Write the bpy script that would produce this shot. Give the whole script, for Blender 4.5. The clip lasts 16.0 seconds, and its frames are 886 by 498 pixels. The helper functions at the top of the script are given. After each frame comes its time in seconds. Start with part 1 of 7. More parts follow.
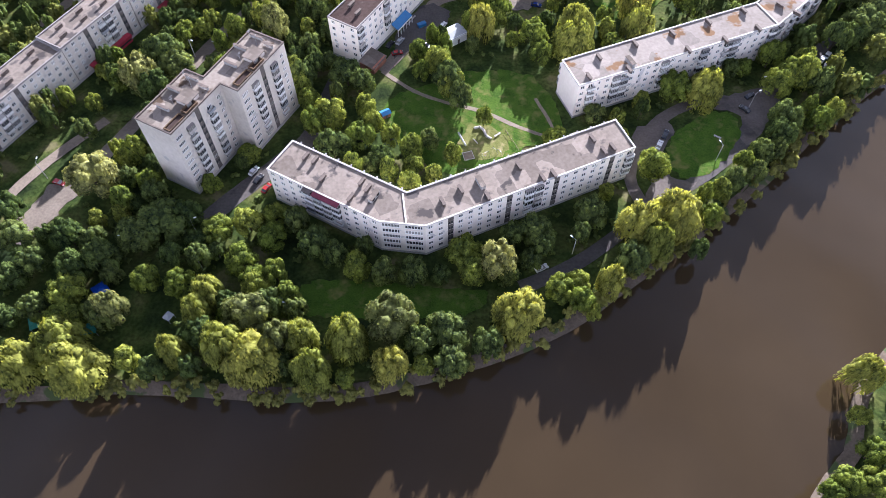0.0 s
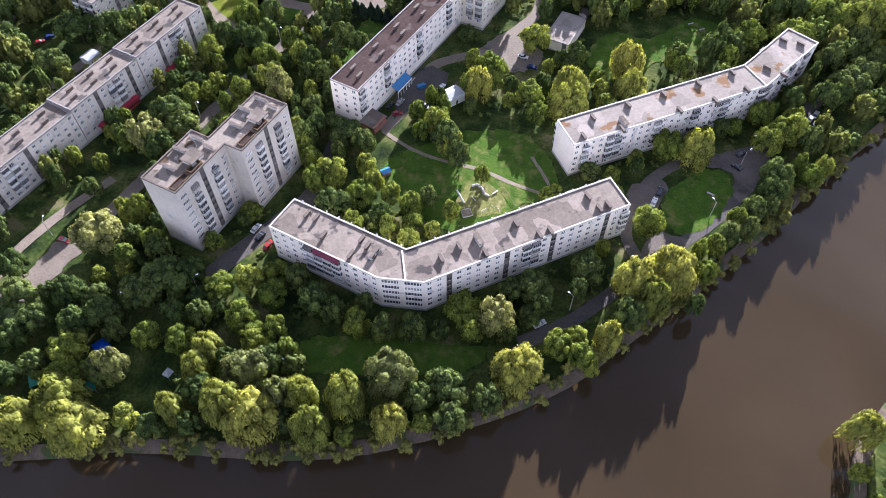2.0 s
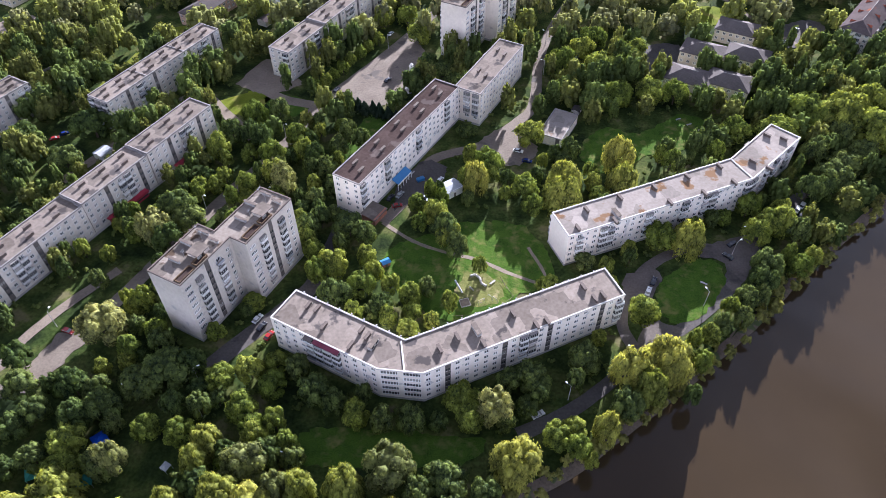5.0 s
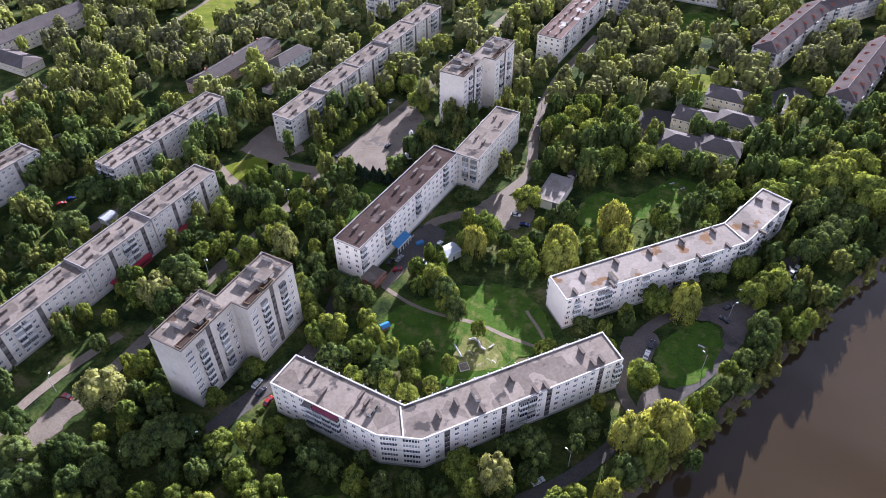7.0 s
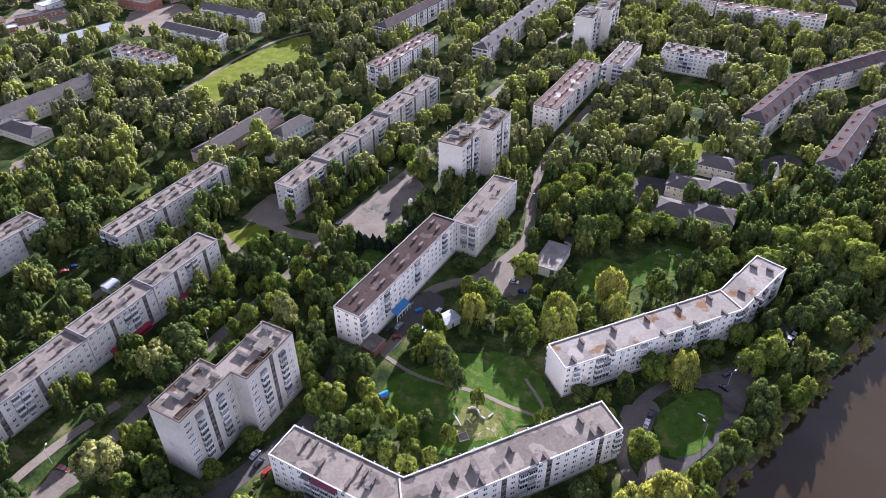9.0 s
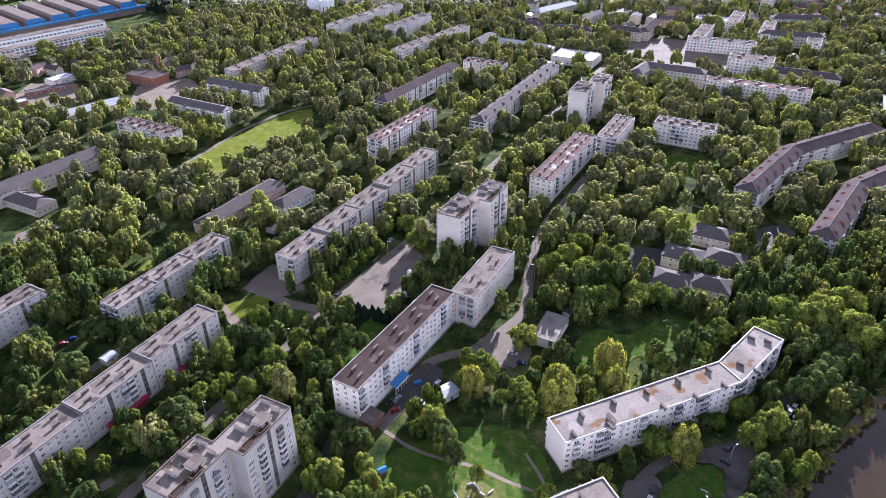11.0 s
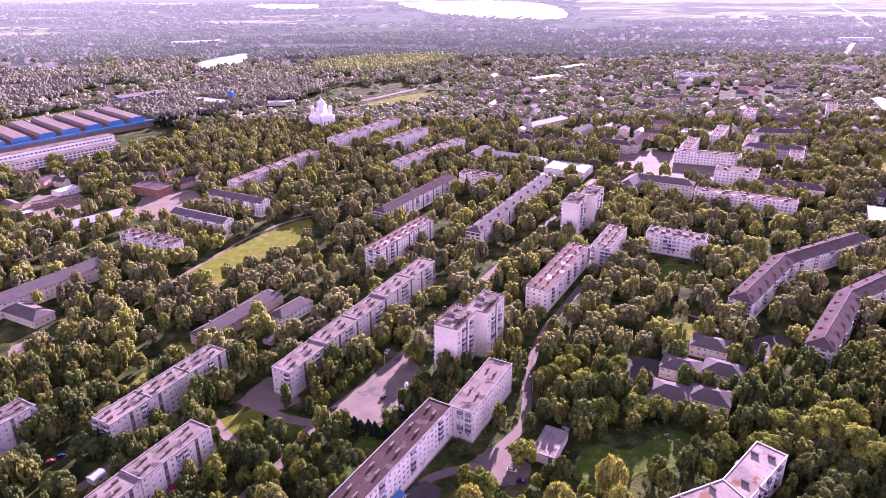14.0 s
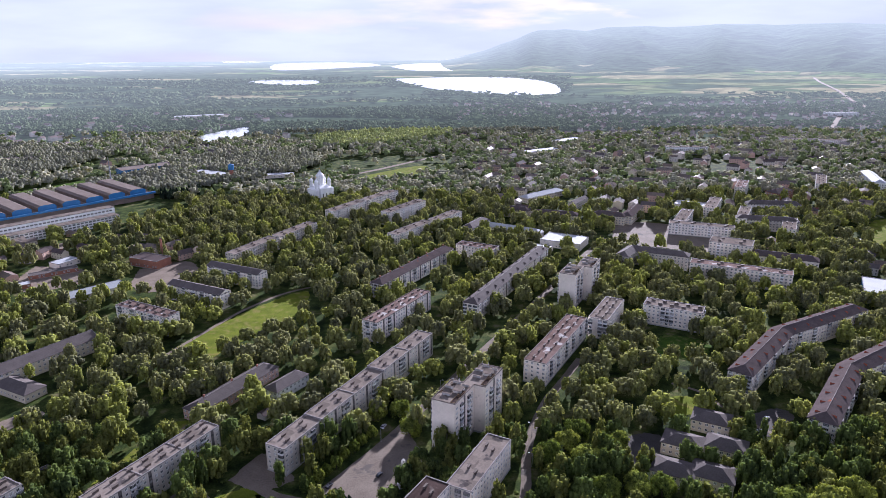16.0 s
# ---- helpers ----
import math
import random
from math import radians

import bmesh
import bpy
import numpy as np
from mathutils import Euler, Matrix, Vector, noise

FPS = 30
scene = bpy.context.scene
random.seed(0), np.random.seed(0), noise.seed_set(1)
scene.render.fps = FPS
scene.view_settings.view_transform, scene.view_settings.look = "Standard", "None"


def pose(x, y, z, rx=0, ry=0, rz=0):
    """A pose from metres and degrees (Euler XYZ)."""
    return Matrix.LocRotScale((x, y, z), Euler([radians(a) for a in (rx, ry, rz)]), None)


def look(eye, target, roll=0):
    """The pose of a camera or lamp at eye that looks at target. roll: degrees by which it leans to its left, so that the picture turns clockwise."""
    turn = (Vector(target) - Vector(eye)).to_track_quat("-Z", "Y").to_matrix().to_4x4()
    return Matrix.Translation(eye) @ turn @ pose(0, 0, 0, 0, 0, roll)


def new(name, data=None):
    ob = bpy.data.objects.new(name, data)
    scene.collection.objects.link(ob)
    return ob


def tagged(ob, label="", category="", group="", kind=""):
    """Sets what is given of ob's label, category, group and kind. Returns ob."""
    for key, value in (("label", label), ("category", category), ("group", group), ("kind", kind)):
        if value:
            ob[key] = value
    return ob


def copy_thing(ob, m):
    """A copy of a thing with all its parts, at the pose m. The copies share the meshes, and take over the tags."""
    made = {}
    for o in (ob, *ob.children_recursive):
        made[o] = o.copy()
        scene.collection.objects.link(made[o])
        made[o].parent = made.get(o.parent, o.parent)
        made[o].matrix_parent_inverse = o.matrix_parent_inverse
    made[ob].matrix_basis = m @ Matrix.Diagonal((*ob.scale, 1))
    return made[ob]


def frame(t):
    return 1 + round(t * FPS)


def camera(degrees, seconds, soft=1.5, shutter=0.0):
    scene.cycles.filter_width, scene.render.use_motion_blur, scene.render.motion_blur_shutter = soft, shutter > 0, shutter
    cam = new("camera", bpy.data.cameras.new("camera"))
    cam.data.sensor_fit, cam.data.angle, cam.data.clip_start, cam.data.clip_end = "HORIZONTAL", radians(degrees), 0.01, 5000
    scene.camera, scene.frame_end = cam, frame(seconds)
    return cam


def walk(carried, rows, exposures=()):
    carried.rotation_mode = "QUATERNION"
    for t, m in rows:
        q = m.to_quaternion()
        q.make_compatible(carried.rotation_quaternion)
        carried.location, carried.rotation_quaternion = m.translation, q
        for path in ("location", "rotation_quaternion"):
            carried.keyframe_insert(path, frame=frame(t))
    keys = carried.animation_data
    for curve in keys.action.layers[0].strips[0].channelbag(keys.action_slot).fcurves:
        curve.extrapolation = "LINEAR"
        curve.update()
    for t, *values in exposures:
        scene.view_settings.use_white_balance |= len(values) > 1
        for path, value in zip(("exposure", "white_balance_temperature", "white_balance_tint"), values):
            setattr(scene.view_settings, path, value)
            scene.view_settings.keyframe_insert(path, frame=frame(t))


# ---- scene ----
cam = camera(65.2, 16.0, soft=0.8)
PATH = [  # seconds, x, y, z, pitch, yaw, roll to the left
    (0, -1.322, 2.760, 182.975, -57.832, 0.024, -0.113),
    (0.5, -1.184, 2.611, 183.650, -56.761, 0.036, -0.148),
    (1, -1.055, 2.465, 184.363, -55.678, 0.045, -0.182),
    (1.5, -0.932, 2.320, 185.114, -54.586, 0.051, -0.213),
    (2, -0.817, 2.177, 185.904, -53.486, 0.053, -0.243),
    (2.5, -0.710, 2.037, 186.732, -52.379, 0.053, -0.272),
    (3, -0.610, 1.899, 187.597, -51.265, 0.049, -0.298),
    (3.5, -0.518, 1.763, 188.499, -50.144, 0.042, -0.322),
    (4, -0.434, 1.629, 189.436, -49.017, 0.032, -0.345),
    (5, -0.287, 1.369, 191.408, -46.737, 0.001, -0.385),
    (6, -0.170, 1.117, 193.495, -44.417, -0.042, -0.418),
    (6.5, -0.123, 0.994, 194.574, -43.238, -0.068, -0.432),
    (7, -0.084, 0.874, 195.672, -42.044, -0.098, -0.444),
    (7.5, -0.052, 0.755, 196.784, -40.834, -0.131, -0.454),
    (8, -0.027, 0.639, 197.907, -39.606, -0.167, -0.463),
    (8.5, -0.010, 0.525, 199.035, -38.359, -0.206, -0.469),
    (9, -0.001, 0.414, 200.163, -37.092, -0.249, -0.474),
    (10, -0.005, 0.197, 202.397, -34.493, -0.344, -0.478),
    (11, -0.038, -0.011, 204.559, -31.807, -0.451, -0.475),
    (11.5, -0.067, -0.111, 205.595, -30.433, -0.510, -0.471),
    (12, -0.102, -0.210, 206.592, -29.039, -0.572, -0.465),
    (12.5, -0.146, -0.306, 207.542, -27.627, -0.637, -0.457),
    (13, -0.197, -0.400, 208.436, -26.201, -0.705, -0.448),
    (13.5, -0.255, -0.492, 209.265, -24.764, -0.777, -0.436),
    (14, -0.321, -0.582, 210.021, -23.320, -0.852, -0.423),
    (14.5, -0.394, -0.669, 210.693, -21.873, -0.930, -0.408),
    (15, -0.475, -0.754, 211.272, -20.431, -1.011, -0.392),
    (15.5, -0.564, -0.837, 211.748, -18.999, -1.095, -0.373),
    (16, -0.660, -0.918, 212.110, -17.587, -1.183, -0.353),
]
walk(cam, [(t, pose(x, y, z, 90 + pitch, 0, yaw) @ pose(0, 0, 0, 0, 0, roll)) for t, x, y, z, pitch, yaw, roll in PATH],
     [(0.0, 2.5, 5080, 24), (4.0, 2.37, 5060, 24), (9.0, 2.15, 5000, 27), (11.5, 2.2, 4950, 30), (12.5, 2.42, 4920, 34), (13.5, 2.5, 4980, 42), (14.0, 2.42, 5500, 90), (14.5, 2.35, 5600, 108),
      (15.0, 1.75, 5300, 66), (15.5, 1.62, 5100, 38), (16.0, 1.53, 5020, 29)])

# ---- sky and sun ----
SUN_EL, SUN_AZ = radians(18), radians(20)
world = bpy.data.worlds.new("world")
scene.world = world
world.use_nodes = True
wn, wl = world.node_tree.nodes, world.node_tree.links
wn.clear()
w_out = wn.new("ShaderNodeOutputWorld")
w_bg = wn.new("ShaderNodeBackground")
w_bg.inputs["Strength"].default_value = 0.029
w_sky = wn.new("ShaderNodeTexSky")
w_sky.sky_type = "NISHITA"
w_sky.sun_disc = False
w_sky.sun_elevation, w_sky.sun_rotation = SUN_EL, SUN_AZ
w_tc = wn.new("ShaderNodeTexCoord")
w_map = wn.new("ShaderNodeMapping")
w_map.inputs["Scale"].default_value = (1.6, 1.6, 9.0)
w_noise = wn.new("ShaderNodeTexNoise")
w_noise.inputs["Scale"].default_value = 1.4
w_noise.inputs["Detail"].default_value = 7.0
w_ramp = wn.new("ShaderNodeValToRGB")
w_ramp.color_ramp.elements[0].position, w_ramp.color_ramp.elements[1].position = 0.22, 0.44
w_mix = wn.new("ShaderNodeMixRGB")
wl.new(w_tc.outputs["Generated"], w_map.inputs["Vector"])
wl.new(w_map.outputs["Vector"], w_noise.inputs["Vector"])
wl.new(w_noise.outputs["Fac"], w_ramp.inputs["Fac"])
wl.new(w_ramp.outputs["Color"], w_mix.inputs["Fac"])
w_noise2 = wn.new("ShaderNodeTexNoise")
w_noise2.inputs["Scale"].default_value, w_noise2.inputs["Detail"].default_value = 2.6, 8.0
wl.new(w_map.outputs["Vector"], w_noise2.inputs["Vector"])
w_tone = wn.new("ShaderNodeMixRGB")
w_tone.inputs["Color1"].default_value = (5.8, 6.2, 6.9, 1)
w_tone.inputs["Color2"].default_value = (9.3, 9.7, 10.4, 1)
w_ramp2 = wn.new("ShaderNodeValToRGB")
w_ramp2.color_ramp.elements[0].position, w_ramp2.color_ramp.elements[1].position = 0.35, 0.65
wl.new(w_noise2.outputs["Fac"], w_ramp2.inputs["Fac"])
wl.new(w_ramp2.outputs["Color"], w_tone.inputs["Fac"])
wl.new(w_tone.outputs["Color"], w_mix.inputs["Color2"])
wl.new(w_sky.outputs["Color"], w_mix.inputs["Color1"])
# bright haze low over the horizon
w_sep = wn.new("ShaderNodeSeparateXYZ")
wl.new(w_tc.outputs["Generated"], w_sep.inputs["Vector"])
w_low = wn.new("ShaderNodeMapRange")
w_low.inputs["From Min"].default_value, w_low.inputs["From Max"].default_value = 0.0, 0.95
w_low.inputs["To Min"].default_value, w_low.inputs["To Max"].default_value = 1.0, 0.0
wl.new(w_sep.outputs["Z"], w_low.inputs["Value"])
w_haze = wn.new("ShaderNodeMixRGB")
w_haze.blend_type, w_haze.inputs["Fac"].default_value = "MULTIPLY", 1.0
wl.new(w_mix.outputs["Color"], w_haze.inputs["Color1"])
w_boost = wn.new("ShaderNodeMixRGB")
w_boost.inputs["Color1"].default_value, w_boost.inputs["Color2"].default_value = (0.14, 0.16, 0.21, 1), (2.45, 2.25, 1.95, 1)
wl.new(w_low.outputs["Result"], w_boost.inputs["Fac"])
wl.new(w_boost.outputs["Color"], w_haze.inputs["Color2"])
# a veil of white cloud closes the sky low down
w_veil = wn.new("ShaderNodeMapRange")
w_veil.interpolation_type = "SMOOTHSTEP"
w_veil.inputs["From Min"].default_value, w_veil.inputs["From Max"].default_value = 0.02, 0.16
w_veil.inputs["To Min"].default_value, w_veil.inputs["To Max"].default_value = 0.75, 0.0
wl.new(w_sep.outputs["Z"], w_veil.inputs["Value"])
w_white = wn.new("ShaderNodeMixRGB")
w_white.inputs["Color2"].default_value = (7.6, 7.7, 7.0, 1)
wl.new(w_veil.outputs["Result"], w_white.inputs["Fac"])
wl.new(w_haze.outputs["Color"], w_white.inputs["Color1"])
wl.new(w_white.outputs["Color"], w_bg.inputs["Color"])
wl.new(w_bg.outputs["Background"], w_out.inputs["Surface"])

sun_data = bpy.data.lights.new("sun", "SUN")
sun_data.energy, sun_data.angle, sun_data.color = 5.0, radians(0.6), (1.0, 0.9, 0.72)
sun = new("sun", sun_data)
sun.matrix_world = look((500 * math.sin(SUN_AZ) * math.cos(SUN_EL), 500 * math.cos(SUN_AZ) * math.cos(SUN_EL), 500 * math.sin(SUN_EL)), (0, 0, 0))


# ---- materials ----
def nodes_of(name):
    m = bpy.data.materials.new(name)
    m.use_nodes = True
    return m, m.node_tree.nodes, m.node_tree.links, m.node_tree.nodes["Principled BSDF"]


def ramp(n, stops):
    r = n.new("ShaderNodeValToRGB")
    e = r.color_ramp.elements
    while len(e) < len(stops):
        e.new(0.5)
    for s, (p, c) in zip(e, stops):
        s.position, s.color = p, (*c, 1)
    return r


def surface(name, dark, light, big=0.08, fine=1.5, rough=0.85, bump=0.3, vary=0.0, metallic=0.0, spots=None, spot_scale=0.12, spot_at=0.62, spec=0.03, spot_soft=0.05):
    """Two scales of noise between two colours, with optional stains of a third colour and a shift from object to object."""
    m, n, l, b = nodes_of(name)
    tc = n.new("ShaderNodeTexCoord")
    n1, n2 = n.new("ShaderNodeTexNoise"), n.new("ShaderNodeTexNoise")
    n1.inputs["Scale"].default_value, n1.inputs["Detail"].default_value = big, 5
    n2.inputs["Scale"].default_value, n2.inputs["Detail"].default_value = fine, 6
    l.new(tc.outputs["Object"], n1.inputs["Vector"])
    l.new(tc.outputs["Object"], n2.inputs["Vector"])
    add = n.new("ShaderNodeMath")
    add.operation = "MULTIPLY_ADD"
    add.inputs[1].default_value, add.inputs[2].default_value = 0.5, 0.0
    l.new(n2.outputs["Fac"], add.inputs[0])
    sm = n.new("ShaderNodeMath")
    sm.operation = "MULTIPLY_ADD"
    sm.inputs[1].default_value = 0.5
    l.new(n1.outputs["Fac"], sm.inputs[0])
    l.new(add.outputs[0], sm.inputs[2])
    r = ramp(n, [(0.32, dark), (0.68, light)])
    l.new(sm.outputs[0], r.inputs["Fac"])
    col = r.outputs["Color"]
    if spots:
        n3 = n.new("ShaderNodeTexNoise")
        n3.inputs["Scale"].default_value, n3.inputs["Detail"].default_value = spot_scale, 4
        mp = n.new("ShaderNodeMapping")
        mp.inputs["Location"].default_value = (31, 17, 5)
        l.new(tc.outputs["Object"], mp.inputs["Vector"])
        l.new(mp.outputs["Vector"], n3.inputs["Vector"])
        sr = ramp(n, [(spot_at, (0, 0, 0)), (spot_at + spot_soft, (1, 1, 1))])
        l.new(n3.outputs["Fac"], sr.inputs["Fac"])
        mx = n.new("ShaderNodeMixRGB")
        mx.inputs["Color2"].default_value = (*spots, 1)
        l.new(sr.outputs["Color"], mx.inputs["Fac"])
        l.new(col, mx.inputs["Color1"])
        col = mx.outputs["Color"]
    if vary:
        oi = n.new("ShaderNodeObjectInfo")
        hs = n.new("ShaderNodeHueSaturation")
        mr = n.new("ShaderNodeMapRange")
        mr.inputs["To Min"].default_value, mr.inputs["To Max"].default_value = 1 - vary, 1 + vary
        l.new(oi.outputs["Random"], mr.inputs["Value"])
        l.new(mr.outputs["Result"], hs.inputs["Value"])
        l.new(col, hs.inputs["Color"])
        col = hs.outputs["Color"]
    l.new(col, b.inputs["Base Color"])
    b.inputs["Roughness"].default_value, b.inputs["Metallic"].default_value = rough, metallic
    b.inputs["Specular IOR Level"].default_value = spec
    if bump:
        bp = n.new("ShaderNodeBump")
        bp.inputs["Strength"].default_value, bp.inputs["Distance"].default_value = bump, 0.05
        l.new(n2.outputs["Fac"], bp.inputs["Height"])
        l.new(bp.outputs["Normal"], b.inputs["Normal"])
    return m


def palette(name, colours, rough=0.5):
    """One paint of the palette for each object, with grime."""
    m, n, l, b = nodes_of(name)
    oi = n.new("ShaderNodeObjectInfo")
    k = len(colours)
    r = ramp(n, [(i / k, c) for i, c in enumerate(colours)])
    r.color_ramp.interpolation = "CONSTANT"
    l.new(oi.outputs["Random"], r.inputs["Fac"])
    tc = n.new("ShaderNodeTexCoord")
    no = n.new("ShaderNodeTexNoise")
    no.inputs["Scale"].default_value, no.inputs["Detail"].default_value = 1.2, 5
    l.new(tc.outputs["Object"], no.inputs["Vector"])
    g = ramp(n, [(0.3, (0.6, 0.6, 0.6)), (0.65, (1, 1, 1))])
    l.new(no.outputs["Fac"], g.inputs["Fac"])
    mx = n.new("ShaderNodeMixRGB")
    mx.blend_type = "MULTIPLY"
    mx.inputs["Fac"].default_value = 1
    l.new(r.outputs["Color"], mx.inputs["Color1"])
    l.new(g.outputs["Color"], mx.inputs["Color2"])
    l.new(mx.outputs["Color"], b.inputs["Base Color"])
    b.inputs["Roughness"].default_value = rough
    return m


def leaves(name, dark, light, through_light, noise_scale=0.05, vary=0.25, relief=0.45, low=0.5, high=0.85, speckle=0.45):
    """Foliage: matt leaves that let some light through; each clump has its own shade, hollows of the relief are painted
    darker.
    """
    m, n, l, b = nodes_of(name)
    n.remove(b)
    out = n["Material Output"]
    geo, oi, tc = n.new("ShaderNodeNewGeometry"), n.new("ShaderNodeObjectInfo"), n.new("ShaderNodeTexCoord")
    no = n.new("ShaderNodeTexNoise")
    no.inputs["Scale"].default_value, no.inputs["Detail"].default_value = noise_scale, 3
    l.new(tc.outputs["Object"], no.inputs["Vector"])
    a = n.new("ShaderNodeMath")
    a.operation = "MULTIPLY_ADD"
    a.inputs[1].default_value = speckle
    l.new(geo.outputs["Random Per Island"], a.inputs[0])
    l.new(no.outputs["Fac"], a.inputs[2])
    # shade between leaves goes into the colour: low relief dark, high relief light
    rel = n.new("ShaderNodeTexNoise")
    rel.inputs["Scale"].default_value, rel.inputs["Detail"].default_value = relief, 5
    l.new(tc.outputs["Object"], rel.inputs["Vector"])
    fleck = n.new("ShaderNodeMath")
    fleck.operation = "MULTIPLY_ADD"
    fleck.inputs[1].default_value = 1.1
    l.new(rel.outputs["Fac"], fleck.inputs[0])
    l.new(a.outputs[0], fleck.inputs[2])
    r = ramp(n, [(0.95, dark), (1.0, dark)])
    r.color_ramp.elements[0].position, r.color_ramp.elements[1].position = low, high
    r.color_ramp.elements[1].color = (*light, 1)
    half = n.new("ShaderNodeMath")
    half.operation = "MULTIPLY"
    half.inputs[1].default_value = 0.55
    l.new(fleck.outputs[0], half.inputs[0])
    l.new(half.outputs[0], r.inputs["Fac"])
    hs = n.new("ShaderNodeHueSaturation")
    mr, mh = n.new("ShaderNodeMapRange"), n.new("ShaderNodeMapRange")
    mr.inputs["To Min"].default_value, mr.inputs["To Max"].default_value = 1 - vary, 1 + vary
    mh.inputs["To Min"].default_value, mh.inputs["To Max"].default_value = 0.515, 0.485
    l.new(oi.outputs["Random"], mr.inputs["Value"])
    l.new(oi.outputs["Random"], mh.inputs["Value"])
    l.new(mr.outputs["Result"], hs.inputs["Value"])
    l.new(mh.outputs["Result"], hs.inputs["Hue"])
    l.new(r.outputs["Color"], hs.inputs["Color"])
    d, t = n.new("ShaderNodeBsdfDiffuse"), n.new("ShaderNodeBsdfTranslucent")
    bp = n.new("ShaderNodeBump")
    bp.inputs["Strength"].default_value, bp.inputs["Distance"].default_value = 0.95, 0.6 / relief
    l.new(rel.outputs["Fac"], bp.inputs["Height"])
    l.new(bp.outputs["Normal"], d.inputs["Normal"])
    mx = n.new("ShaderNodeMixShader")
    mx.inputs["Fac"].default_value = through_light
    l.new(hs.outputs["Color"], d.inputs["Color"])
    tint = n.new("ShaderNodeMixRGB")
    tint.blend_type = "MULTIPLY"
    tint.inputs["Fac"].default_value = 1.0
    tint.inputs["Color2"].default_value = (1.45, 1.4, 0.6, 1)
    l.new(hs.outputs["Color"], tint.inputs["Color1"])
    l.new(tint.outputs["Color"], t.inputs["Color"])
    l.new(d.outputs[0], mx.inputs[1])
    l.new(t.outputs[0], mx.inputs[2])
    l.new(mx.outputs[0], out.inputs["Surface"])
    return m


def glass_pane(name):
    m, n, l, b = nodes_of(name)
    oi = n.new("ShaderNodeObjectInfo")
    r = ramp(n, [(0.0, (0.02, 0.022, 0.026)), (0.6, (0.05, 0.052, 0.056)), (0.8, (0.16, 0.155, 0.145)), (1.0, (0.34, 0.33, 0.31))])
    l.new(oi.outputs["Random"], r.inputs["Fac"])
    l.new(r.outputs["Color"], b.inputs["Base Color"])
    b.inputs["Roughness"].default_value, b.inputs["IOR"].default_value = 0.08, 1.45
    b.inputs["Specular IOR Level"].default_value = 0.35
    return m


def bitumen(name, dark, light, patch_dark=0.68, stain=None):
    """Roofing felt laid and mended in patches."""
    m = surface(name, dark, light, 0.1, 0.9, vary=0.1, spec=0.0, rough=1.0, spots=stain, spot_scale=0.16, spot_at=0.6)
    n, l = m.node_tree.nodes, m.node_tree.links
    b = n["Principled BSDF"]
    col = b.inputs["Base Color"].links[0].from_socket
    tc, v = n.new("ShaderNodeTexCoord"), n.new("ShaderNodeTexVoronoi")
    v.distance = "CHEBYCHEV"
    v.inputs["Scale"].default_value = 0.16
    l.new(tc.outputs["Object"], v.inputs["Vector"])
    r = ramp(n, [(0.0, (patch_dark,) * 3), (0.35, (0.9,) * 3), (0.7, (1.0,) * 3), (1.0, (1.12,) * 3)])
    r.color_ramp.interpolation = "CONSTANT"
    l.new(v.outputs["Color"], r.inputs["Fac"])
    mx = n.new("ShaderNodeMixRGB")
    mx.blend_type, mx.inputs["Fac"].default_value = "MULTIPLY", 1.0
    l.new(col, mx.inputs["Color1"])
    l.new(r.outputs["Color"], mx.inputs["Color2"])
    l.new(mx.outputs["Color"], b.inputs["Base Color"])
    return m


def grass(name, dark, light, dry, scale):
    """Rough turf: tufts, worn dry patches, relief."""
    m = surface(name, dark, light, scale, 2.6, bump=0, spots=dry, spot_scale=scale * 1.3, spot_at=0.52, spec=0.02, rough=1.0, spot_soft=0.22)
    n, l = m.node_tree.nodes, m.node_tree.links
    tc, no, bp = n.new("ShaderNodeTexCoord"), n.new("ShaderNodeTexNoise"), n.new("ShaderNodeBump")
    no.inputs["Scale"].default_value, no.inputs["Detail"].default_value = 0.8, 6
    l.new(tc.outputs["Object"], no.inputs["Vector"])
    bp.inputs["Strength"].default_value, bp.inputs["Distance"].default_value = 0.55, 0.35
    l.new(no.outputs["Fac"], bp.inputs["Height"])
    l.new(bp.outputs["Normal"], n["Principled BSDF"].inputs["Normal"])
    return m


